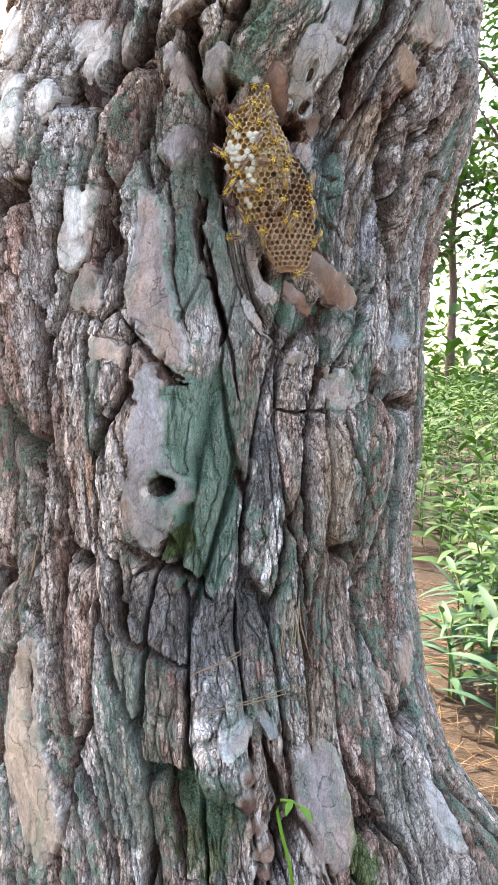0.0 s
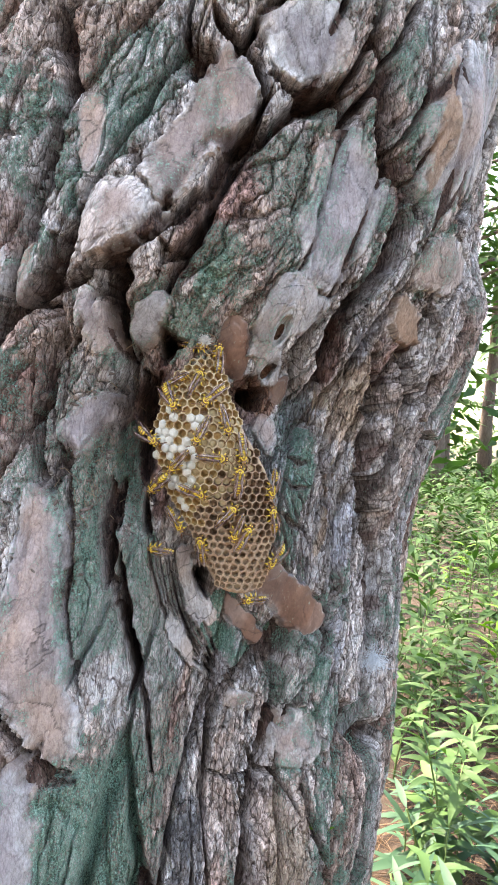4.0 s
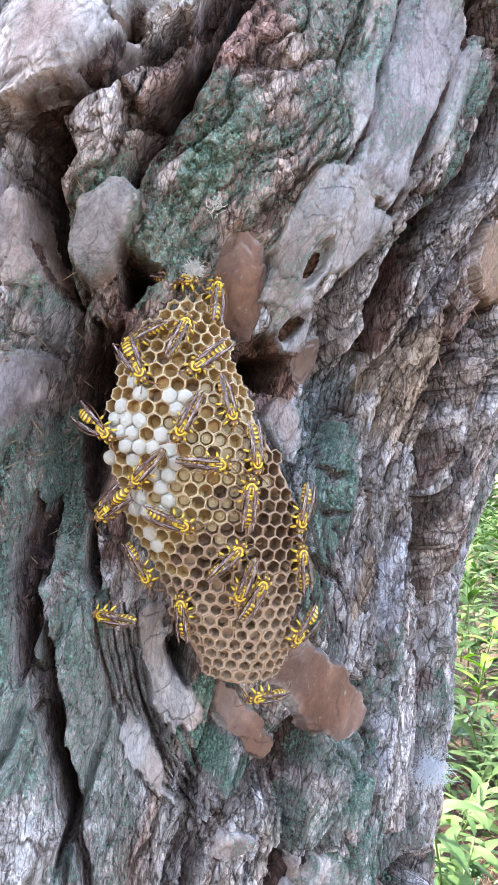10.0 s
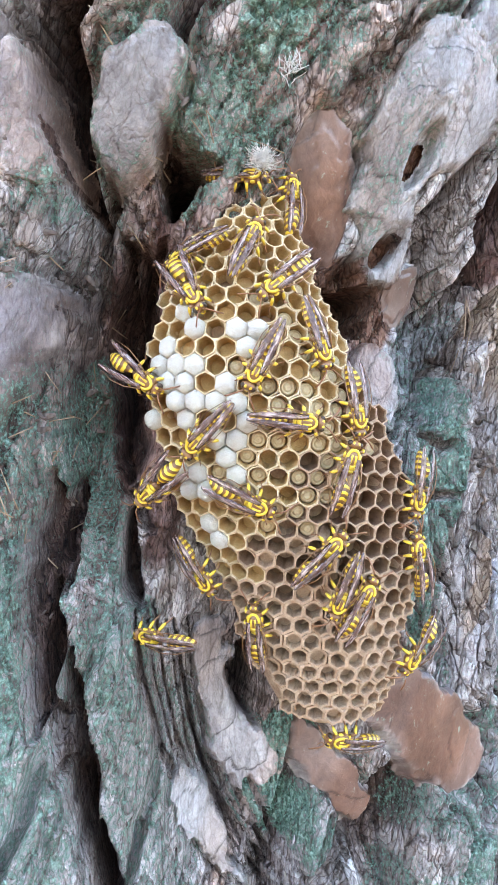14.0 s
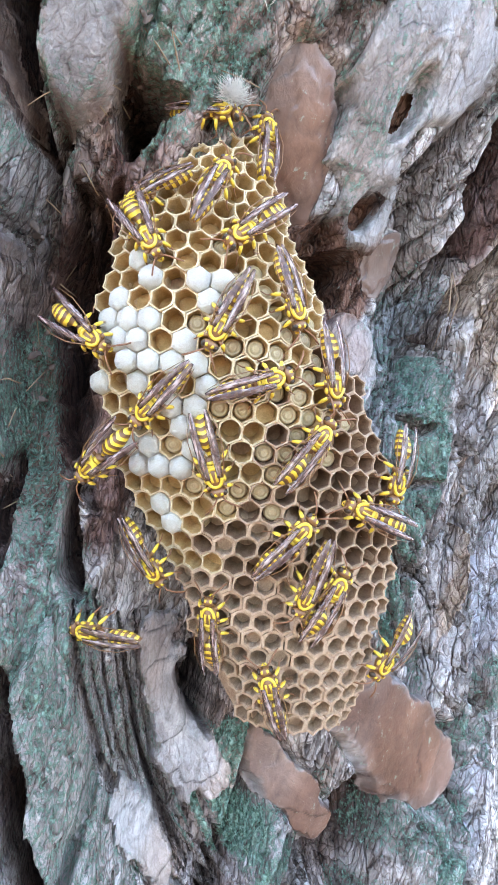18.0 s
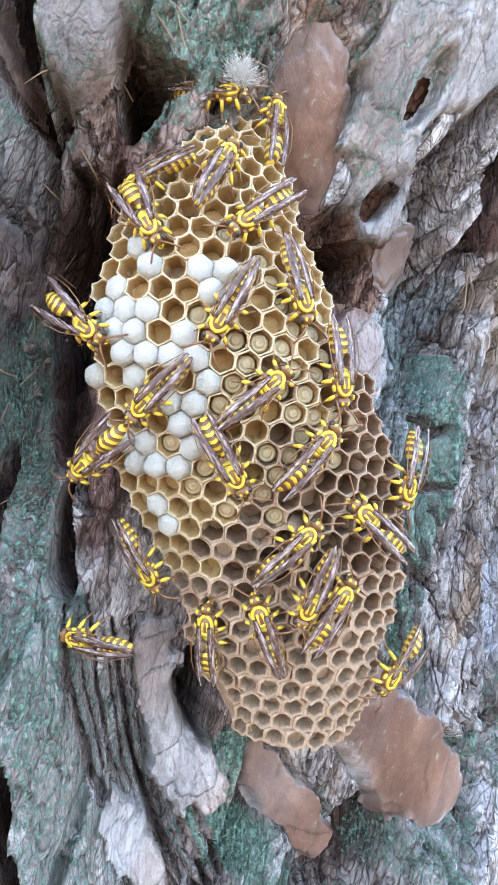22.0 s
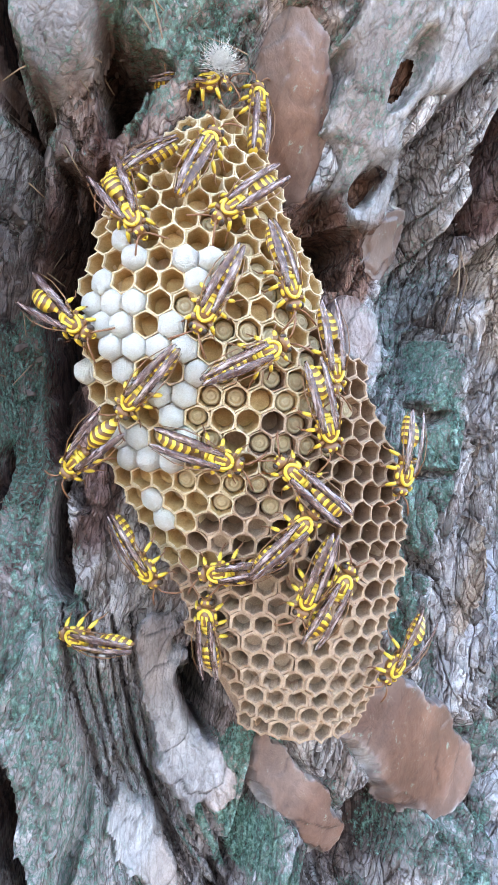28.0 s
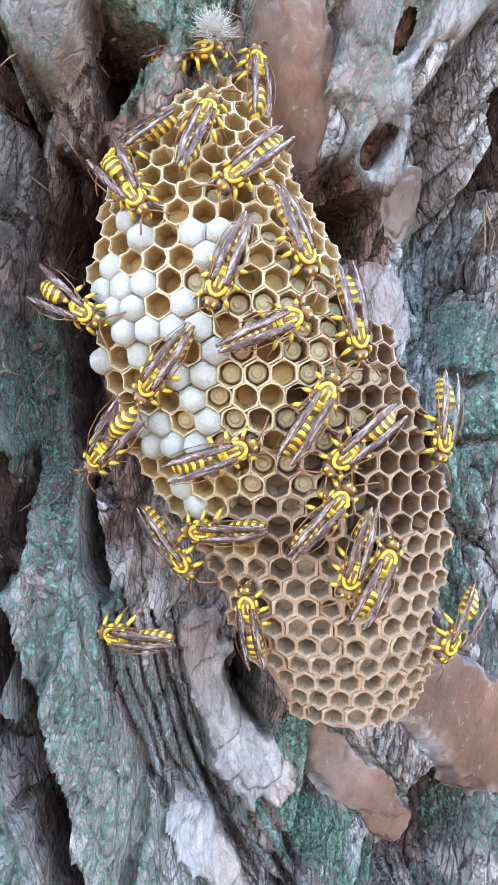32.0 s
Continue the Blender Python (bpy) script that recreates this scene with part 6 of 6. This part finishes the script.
# ---- forest floor ----
LITTER = two_tone("needle litter", (0.034, 0.023, 0.017), (0.092, 0.060, 0.042), 60, 0.92, bump=0.9, dist=0.012)


def floor_z(x, y):
    return 0.10 * (layered(x * 0.6 + 40, y * 0.6 + 40, 201, 4) - 0.5) * np.clip(np.hypot(x, y - 0.8) / 1.5, 0.1, 1) - 0.10


def build_ground():
    n = 160
    g = np.sign(np.linspace(-1, 1, n)) * np.abs(np.linspace(-1, 1, n)) ** 3
    x, y = np.meshgrid(g * 60, g * 60 + 1.0)
    z = floor_z(x, y)
    i = np.arange((n - 1) * n).reshape(n - 1, n)[:, :-1].ravel()
    faces = [(a, a + 1, a + n + 1, a + n) for a in i]
    me = mesh_from("ground", np.stack([x.ravel(), y.ravel(), z.ravel()], -1), faces, [LITTER])
    tagged(new("ground", me), "forest floor of brown pine needles and soil", "ground", kind="structure")


build_ground()

# ---- greenery ----


def leafy(name, a, b, glow):
    """Leaf surface that lets light through from behind."""
    m = material(name, 0.55, a, spec=0.25)
    info = m.node_tree.nodes.new("ShaderNodeObjectInfo")
    geo = m.node_tree.nodes.new("ShaderNodeNewGeometry")
    add = node(m, "ShaderNodeMath")
    link(m, info.outputs["Random"], add.inputs[0])
    link(m, geo.outputs["Random Per Island"], add.inputs[1])
    fr = node(m, "ShaderNodeMath")
    fr.operation = "FRACT"
    link(m, add.outputs[0], fr.inputs[0])
    c = ramp(m, [(0.0, a), (1.0, b)], fr.outputs[0])
    link(m, c, bsdf(m).inputs["Base Color"])
    tr = m.node_tree.nodes.new("ShaderNodeBsdfTranslucent")
    link(m, mixed(m, 0.5, c, glow), tr.inputs[0])
    mix = node(m, "ShaderNodeMixShader")
    mix.inputs[0].default_value = 0.45
    link(m, bsdf(m).outputs[0], mix.inputs[1])
    link(m, tr.outputs[0], mix.inputs[2])
    link(m, mix.outputs[0], m.node_tree.nodes["Material Output"].inputs[0])
    return m


LEAF = leafy("green leaf", (0.036, 0.088, 0.030), (0.088, 0.170, 0.050), (0.20, 0.38, 0.08))
BLUE_LEAF = leafy("blue-green leaf", (0.04, 0.10, 0.06), (0.07, 0.15, 0.085), (0.10, 0.25, 0.09))
YOUNG = leafy("young leaf", (0.11, 0.24, 0.03), (0.19, 0.35, 0.05), (0.28, 0.50, 0.05))
STEM = two_tone("green stem", (0.07, 0.12, 0.03), (0.14, 0.20, 0.06), 60, 0.6)
FAR_BARK = two_tone("far pine bark", (0.09, 0.065, 0.055), (0.20, 0.15, 0.125), 14, 0.9, (1, 1, 0.25), 0.8, 0.02)


def leaf_shape(length, width, droop=0.25, cup=0.15, n=6):
    """A pointed leaf along +y from the origin, cupped along its midrib, with thickness."""
    verts, faces = [], []
    for i in range(n + 1):
        t = i / n
        w = width * (math.sin(math.pi * t ** 0.75) * 0.96 + 0.02) / 2
        y, z = length * t * (1 - 0.10 * droop * t), length * (0.25 * t - droop * t * t)
        verts += [(-w, y, z + cup * w), (0, y, z), (w, y, z + cup * w)]
    for i in range(n):
        for k in (0, 1):
            faces.append((i * 3 + k, i * 3 + k + 1, i * 3 + k + 4, i * 3 + k + 3))
    o = len(verts)
    verts += [(x, y, z - 0.0004) for x, y, z in verts]
    faces += [tuple(reversed([v + o for v in f])) for f in faces]
    return verts, faces


def moved(shape, m):
    return [m @ Vector(v) for v in shape[0]], shape[1]


def herb(rnd, mat, height, count, length, width, split):
    """A forest-floor plant: a leaning stem with alternate arching leaves."""
    h = thing("understory_plant", "leafy green herb growing on the forest floor", "plant", "plants of the forest floor")
    lean_x, lean_y = rnd.uniform(-0.25, 0.25), rnd.uniform(-0.25, 0.25)
    line = [(lean_x * height * t * t, lean_y * height * t * t, height * t) for t in np.linspace(0, 1, 6)]
    part("stem", mesh_from("stem", *tube(line, [0.004 * (1 - 0.12 * i) for i in range(6)], 6), [STEM]), h)
    shape = leaf_shape(length, width, rnd.uniform(0.2, 0.45))
    me = mesh_from("leaf", *shape, [mat])
    loose = []
    for i in range(count):
        t = 0.2 + 0.8 * i / (count - 1)
        at = Vector((lean_x * height * t * t, lean_y * height * t * t, height * t))
        m = Matrix.Translation(at) @ pose(0, 0, 0, rnd.uniform(-15, 35), rnd.uniform(-20, 20), i * 137.5 + rnd.uniform(-20, 20)) @ Matrix.Scale(rnd.uniform(0.7, 1.1) * (1.15 - 0.4 * t), 4)
        if split:
            part("leaf", me, h, m=m)
        else:
            loose.append(moved(shape, m))
    if loose:
        part("foliage", mesh_from("foliage", *joined(loose), [mat]), h)
    return h


def build_herbs():
    rnd = random.Random(21)
    near = [herb(rnd, BLUE_LEAF, 0.22, 14, 0.16, 0.021, True), herb(rnd, BLUE_LEAF, 0.16, 12, 0.13, 0.019, True), herb(rnd, LEAF, 0.26, 12, 0.14, 0.034, True)]
    kinds = [herb(rnd, LEAF, 0.42, 20, 0.15, 0.035, False), herb(rnd, LEAF, 0.34, 18, 0.12, 0.04, False), herb(rnd, LEAF, 0.55, 26, 0.16, 0.032, False), herb(rnd, YOUNG, 0.30, 16, 0.13, 0.03, False)]
    used = set()

    def put(h, x, y, turn, size):
        m = pose(x, y, float(floor_z(np.array(x), np.array(y))) - 0.005, 0, 0, turn) @ Matrix.Scale(size, 4)
        if h in used:
            ob = copy_thing(h, m)
            ob.scale = (size, size, size)
        else:
            h.matrix_basis = m
            used.add(h)

    for x, y in ((0.36, 0.92), (0.40, 1.08), (0.30, 1.16), (0.46, 1.22), (0.37, 1.34), (0.54, 1.40), (0.33, 1.02), (0.50, 1.06)):
        put(near[rnd.randrange(2)], x, y, rnd.uniform(0, 360), rnd.uniform(0.75, 1.1))
    for i in range(60):
        d = rnd.uniform(1.15, 2.3)
        put(rnd.choice(kinds[:2] + near), d * rnd.uniform(0.24, 0.50), d, rnd.uniform(0, 360), rnd.uniform(0.4, 0.7))
    for i in range(26):
        d = rnd.uniform(1.7, 2.9)
        put(near[2], d * rnd.uniform(0.18, 0.42), d, rnd.uniform(0, 360), rnd.uniform(0.5, 0.85))
    for i in range(100):
        d = 1.9 + 3.2 * rnd.random() ** 1.1
        put(rnd.choice(kinds[:3] + kinds), d * rnd.uniform(0.12, 0.50), d, rnd.uniform(0, 360), rnd.uniform(0.5, 0.95))
    # the plants further off merge into one green mass
    shapes = []
    for h in kinds[:3]:
        me = [c for c in h.children if c.name.startswith("foliage")][0].data
        co = np.empty(len(me.vertices) * 3)
        me.vertices.foreach_get("co", co)
        shapes.append((co.reshape(-1, 3), np.array([p.vertices[:] for p in me.polygons])))
    verts, faces, at = [], [], 0
    for i in range(330):
        d = 4.2 + 6.0 * rnd.random()
        x = d * rnd.uniform(0.10, 0.50)
        co, quads = rnd.choice(shapes)
        a, size = rnd.uniform(0, 2 * math.pi), rnd.uniform(0.6, 1.1)
        turn = np.array(((math.cos(a), -math.sin(a), 0), (math.sin(a), math.cos(a), 0), (0, 0, 1)))
        verts.append(size * co @ turn.T + np.array((x, d, float(floor_z(np.array(x), np.array(d))))))
        faces += (quads + at).tolist()
        at += len(co)
    tagged(new("undergrowth", mesh_from("undergrowth", np.concatenate(verts), faces, [LEAF])), "dense green undergrowth of leafy herbs in the woods", "undergrowth", kind="stuff")
    for i in range(50):
        a, d = rnd.uniform(0, 2 * math.pi), rnd.uniform(2.2, 7)
        put(rnd.choice(kinds), d * math.cos(a), d * math.sin(a) + 0.5, rnd.uniform(0, 360), rnd.uniform(0.8, 1.35))


build_herbs()


def build_far_tree(x, y, r, height, rnd, crown=True):
    t = thing("forest_tree", "slender pine of the woods with brown bark", "tree", "trees of the woods")
    z0 = float(floor_z(np.array(x), np.array(y))) - 0.05
    bend = [(rnd.uniform(-0.06, 0.06), rnd.uniform(-0.06, 0.06)) for _ in range(9)]
    line = [(bend[i][0] * i * 0.4, bend[i][1] * i * 0.4, height * i / 8) for i in range(9)]
    part("trunk", mesh_from("trunk", *tube(line, [r * (1.25 if i == 0 else 1 - 0.09 * i) for i in range(9)], 14), [FAR_BARK]), t)
    limbs, leaves = [], []
    shape = leaf_shape(0.22, 0.07, 0.3, n=3)
    for i in range(16):
        h = height * rnd.uniform(0.32, 1.0)
        a, ln = rnd.uniform(0, 2 * math.pi), rnd.uniform(0.8, 2.0) * (1.25 - h / height * 0.7)
        base = Vector((0, 0, h))
        tip = base + Vector((math.cos(a) * ln, math.sin(a) * ln, rnd.uniform(0.0, 0.6)))
        limbs.append(tube([base, base.lerp(tip, 0.5) + Vector((0, 0, 0.1)), tip], [0.035, 0.022, 0.008], 5))
        for k in range(60):
            p = base.lerp(tip, rnd.uniform(0.25, 1.1)) + Vector((rnd.gauss(0, 0.22), rnd.gauss(0, 0.22), rnd.gauss(0, 0.16)))
            leaves.append(moved(shape, Matrix.Translation(p) @ pose(0, 0, 0, rnd.uniform(-60, 60), rnd.uniform(-60, 60), rnd.uniform(0, 360)) @ Matrix.Scale(rnd.uniform(0.5, 1.1), 4)))
    for v, f in limbs:
        part("limb", mesh_from("limb", v, f, [FAR_BARK]), t)
    tagged(part("crown", mesh_from("crown", *joined(leaves), [LEAF]), t, "loose green crown"), kind="stuff")
    t.matrix_basis = pose(x, y, z0)
    return t


def build_top():
    """Limbs and sparse crown of the pine itself, high over the nest."""
    rnd = random.Random(55)
    shape = leaf_shape(0.20, 0.03, 0.2, n=2)
    leaves = []
    for i in range(14):
        h = 4.2 + 2.3 * i / 13
        cx, cy, r = (float(v) for v in form(np.array(h)))
        a, ln = i * 2.4, 1.5 - 0.08 * i
        base = Vector((cx, cy, h))
        tip = base + Vector((math.cos(a) * ln, math.sin(a) * ln, rnd.uniform(0.1, 0.5)))
        part("limb", mesh_from("limb", *tube([base, base.lerp(tip, 0.5) + Vector((0, 0, 0.08)), tip], [0.04, 0.025, 0.008], 6), [FAR_BARK]), tree)
        for k in range(70):
            p = base.lerp(tip, rnd.uniform(0.4, 1.1)) + Vector((rnd.gauss(0, 0.15), rnd.gauss(0, 0.15), rnd.gauss(0, 0.10)))
            leaves.append(moved(shape, Matrix.Translation(p) @ pose(0, 0, 0, rnd.uniform(-60, 60), rnd.uniform(-60, 60), rnd.uniform(0, 360))))
    tagged(part("crown", mesh_from("crown", *joined(leaves), [LEAF]), tree, "loose green crown"), kind="stuff")


build_top()


def build_woods():
    rnd = random.Random(77)
    a = build_far_tree(2.7, 9.6, 0.08, 7.0, rnd)
    b = build_far_tree(4.1, 10.4, 0.11, 9.0, rnd)
    spots = [(1.7, 10.6), (3.3, 11.4), (4.9, 11.5), (2.6, 12.5), (4.3, 12.5), (1.6, 12.0), (-3.5, 7.0), (-5, 3.5), (-2.2, 9.5), (-4.5, -2.5), (-1.5, -5.0), (2.5, -4.5), (5.0, -1.0), (5.5, 4.0), (0.4, -7.0), (6.5, 8.5)]
    for i, (x, y) in enumerate(spots):
        copy_thing(a if i % 2 else b, pose(x, y, float(floor_z(np.array(x), np.array(y))) - 0.05, 0, 0, rnd.uniform(0, 360)))
    # the closed thicket further off, all round
    shape = leaf_shape(0.30, 0.11, 0.3, n=2)
    leaves = []
    for i in range(11000):
        ang = rnd.uniform(0, 2 * math.pi) if i % 2 else rnd.uniform(math.radians(58), math.radians(88))
        d = rnd.uniform(9, 24)
        h = 5.0 * rnd.random() ** 2.0
        p = Vector((d * math.cos(ang), d * math.sin(ang), h))
        if layered(np.array(p.x * 0.5 + 50), np.array(p.z * 0.7 + p.y * 0.5 + 50), 301, 3) < 0.44:
            continue
        leaves.append(moved(shape, Matrix.Translation(p) @ pose(0, 0, 0, rnd.uniform(-50, 50), rnd.uniform(-50, 50), rnd.uniform(0, 360)) @ Matrix.Scale(rnd.uniform(0.6, 1.5), 4)))
    tagged(new("thicket", mesh_from("thicket", *joined(leaves), [LEAF])), "distant green thicket of the woods", "bushes", kind="stuff")


build_woods()


def build_litter():
    """Dry needles lying on the open floor beside the trunk."""
    rnd = random.Random(9)
    bits = []
    for i in range(1500):
        d = 0.75 + 1.9 * rnd.random()
        x, y = d * rnd.uniform(0.05, 0.62), d
        z = float(floor_z(np.array(x), np.array(y)))
        a, ln = rnd.uniform(0, math.pi), rnd.uniform(0.03, 0.07)
        dx, dy = math.cos(a) * ln, math.sin(a) * ln
        bits.append(tube([(x - dx, y - dy, z + 0.002), (x, y, z + rnd.uniform(0.003, 0.014)), (x + dx, y + dy, z + 0.002)], [0.0007, 0.0009, 0.0005], 3))
    tagged(new("needle_litter", mesh_from("needle_litter", *joined(bits), [OLD_DRY])), "dry brown pine needles scattered on the ground", "needles", kind="stuff")


OLD_DRY = two_tone("old brown needle", (0.10, 0.06, 0.035), (0.22, 0.135, 0.08), 50, 0.8)
DRY = two_tone("dry needle", (0.22, 0.135, 0.08), (0.40, 0.28, 0.18), 50, 0.7)
build_litter()

# ---- small things on the bark ----
WEB = two_tone("spider silk", (0.55, 0.58, 0.62), (0.80, 0.82, 0.86), 900, 0.6)
FLUFF = two_tone("pale fibres", (0.62, 0.54, 0.46), (0.85, 0.78, 0.70), 900, 0.8)


def bark_point(s, z, out=0.0):
    h, _, _ = relief(np.array([[s]]), np.array([[z]]))
    x, y, zz = on_trunk(np.array([[s]]), np.array([[z]]), h + broad(np.array([[s]]), np.array([[z]])) + out)
    return Vector((float(x[0, 0]), float(y[0, 0]), float(zz[0, 0])))


def needle(a, b, bow, thick=0.0005, out=0.006):
    """A dry pine needle pair caught on the bark between two places."""
    n = thing("pine_needle", "dry straw-coloured pine needle caught on the bark", "needle", "needles on the trunk")
    p, q = bark_point(*a, out), bark_point(*b, out)
    mid = p.lerp(q, 0.5) + Vector((bow, -0.004, abs(bow) * 0.5))
    line = [p, p.lerp(mid, 0.55), mid, mid.lerp(q, 0.5), q]
    part("shaft", mesh_from("shaft", *tube(line, [thick * 0.7, thick, thick, thick * 0.9, thick * 0.4], 6), [DRY]), n)
    part("shaft", mesh_from("shaft", *tube([v + Vector((0.0012 * i, -0.0004, 0.0018 * i)) for i, v in enumerate(line)], [thick * 0.7, thick * 0.9, thick * 0.9, thick * 0.8, thick * 0.4], 6), [DRY]), n)


for a, b, bow in (((-0.144, 0.274), (-0.205, 0.145), 0.012), ((-0.140, 0.270), (-0.190, 0.160), -0.006), ((0.006, 0.165), (0.055, 0.177), 0.004), ((0.010, 0.139), (0.093, 0.137), 0.004), ((0.085, 0.235), (0.100, 0.170), 0.003), ((0.095, 0.225), (0.092, 0.165), 0.004), ((0.105, 0.22), (0.108, 0.16), -0.003), ((0.090, 0.21), (0.080, 0.155), 0.002), ((0.21, 0.30), (0.19, 0.27), 0.002), ((0.20, 0.25), (0.195, 0.21), -0.002)):
    needle(a, b, bow)
for a, b, bow in (((-0.016, 0.654), (-0.013, 0.642), 0.001), ((-0.002, 0.7258), (0.008, 0.729), 0.001), ((0.105, 0.655), (0.110, 0.630), 0.002), ((0.110, 0.652), (0.104, 0.635), 0.001), ((0.0, 0.690), (0.006, 0.676), 0.001)):
    needle(a, b, bow * 0.5, 0.00022, 0.0015)


def tuft(name, label, category, s, z, count, length, mat, seed, out=0.004, thick=0.00012, up=0.6):
    """Fine fibres standing off the bark."""
    rnd = random.Random(seed)
    t = thing(name, label, category)
    bits = []
    c = bark_point(s, z, out)
    for i in range(count):
        d = Vector((rnd.gauss(0, 1), -abs(rnd.gauss(0.3, 0.5)), rnd.gauss(up, 0.8))).normalized() * length * rnd.uniform(0.4, 1.0)
        p = c + Vector((rnd.gauss(0, length * 0.25), 0, rnd.gauss(0, length * 0.25)))
        m = p + d * 0.5 + Vector((rnd.gauss(0, length * 0.1),) * 3)
        bits.append(tube([p, m, p + d], [thick, thick, thick * 0.6], 4))
    tagged(part("fibre", mesh_from("fibre", *joined(bits), [mat]), t), kind="stuff")
    return t


tuft("fibre_tuft", "pale fluffy fibre tuft above the nest", "fibres", 0.0165, 0.6790, 420, 0.0044, FLUFF, 5, 0.005, 0.00004, 0.7)
tuft("fibre_tuft", "small pale fibre tuft stuck on the bark", "fibres", 0.0186, 0.701, 40, 0.005, FLUFF, 6, 0.003, 0.0001)
tuft("spider_web", "small torn spider web in a bark furrow", "web", 0.228, 0.459, 240, 0.013, WEB, 7, 0.010, 0.00012, -0.2)


def sprout():
    t = thing("sprout", "tiny bright green seedling growing from the bark", "plant")
    base = bark_point(0.188, 0.334, 0.002)
    tip = base + Vector((0.004, -0.018, 0.006))
    part("stem", mesh_from("stem", *tube([base, base.lerp(tip, 0.5) + Vector((0, 0, 0.002)), tip], [0.0007, 0.0006, 0.0005], 6), [STEM]), t)
    for turn, size in ((-75, 0.026), (70, 0.016), (-10, 0.010)):
        me = mesh_from("leaf", *leaf_shape(size, size * 0.34, 0.25), [YOUNG])
        part("leaf", me, t, m=Matrix.Translation(tip) @ pose(0, 0, 0, 35, 0, turn + 180) @ pose(0, 0, 0, 0, 20, 0))


sprout()


def vine():
    t = thing("vine_shoot", "curled pale green vine shoot rising before the root", "plant")
    b = Vector((0.0405, 0.53, 0.0310))
    line = [b + Vector(v) for v in ((0.004, 0, 0.0), (0.0, -0.002, 0.03), (-0.006, -0.003, 0.055), (-0.009, -0.004, 0.072), (-0.006, -0.006, 0.082), (0.002, -0.007, 0.082), (0.008, -0.007, 0.077))]
    part("stem", mesh_from("stem", *tube(line, [0.0014, 0.0013, 0.0013, 0.0012, 0.0011, 0.0010, 0.0008], 8), [YOUNG]), t)
    for k, (turn, size) in enumerate(((-120, 0.014), (150, 0.012), (-60, 0.010))):
        part("leaf", mesh_from("leaf", *leaf_shape(size, size * 0.5, 0.5), [YOUNG]), t, m=Matrix.Translation(line[-1 - k % 2]) @ pose(0, 0, 0, -25, 0, turn))


vine()


def build_debris():
    """Crumbs of bark and broken needles lodged in the hollow beside the nest."""
    rnd = random.Random(31)
    d = thing("bark_debris", "dark brown bark crumbs and needle bits lodged in the furrow", "debris", kind="stuff")
    bits, straws = [], []
    spots = [(-0.034, 0.600, 0.010, 0.045, 150), (-0.016, 0.680, 0.010, 0.016, 60), (0.150, 0.640, 0.006, 0.05, 30)]
    for s0, z0, ws, wz, count in spots:
        ss = np.array([[s0 + rnd.gauss(0, ws) for _ in range(count)]])
        zz = np.array([[z0 + rnd.gauss(0, wz) * 0.7 for _ in range(count)]])
        h, _, _ = relief(ss, zz)
        xs, ys, zw = on_trunk(ss, zz, h + broad(ss, zz) + 0.0006)
        for i in range(count):
            c = Vector((float(xs[0, i]), float(ys[0, i]), float(zw[0, i])))
            if i % 3:
                r = rnd.uniform(0.0006, 0.0019)
                turn = Matrix.Rotation(rnd.uniform(0, 3), 3, "Y") @ Matrix.Rotation(rnd.uniform(-0.5, 0.5), 3, "X")
                bits.append(ellipsoid(c, (r * 0.6, r * 0.35, r * rnd.uniform(1.0, 2.2)), 6, 4, turn))
            else:
                a, ln = rnd.uniform(0, math.pi), rnd.uniform(0.002, 0.007)
                v = Vector((math.cos(a) * ln, -rnd.uniform(0, 0.001), math.sin(a) * ln))
                straws.append(tube([c - v, c + Vector((0, -0.0008, 0)), c + v], [0.00018, 0.0002, 0.00012], 4))
    part("crumbs", mesh_from("crumbs", *joined(bits), [FAR_BARK], smooth=False), d)
    part("straws", mesh_from("straws", *joined(straws), [DRY]), d, "thin dry needle bits")


build_debris()


motions()
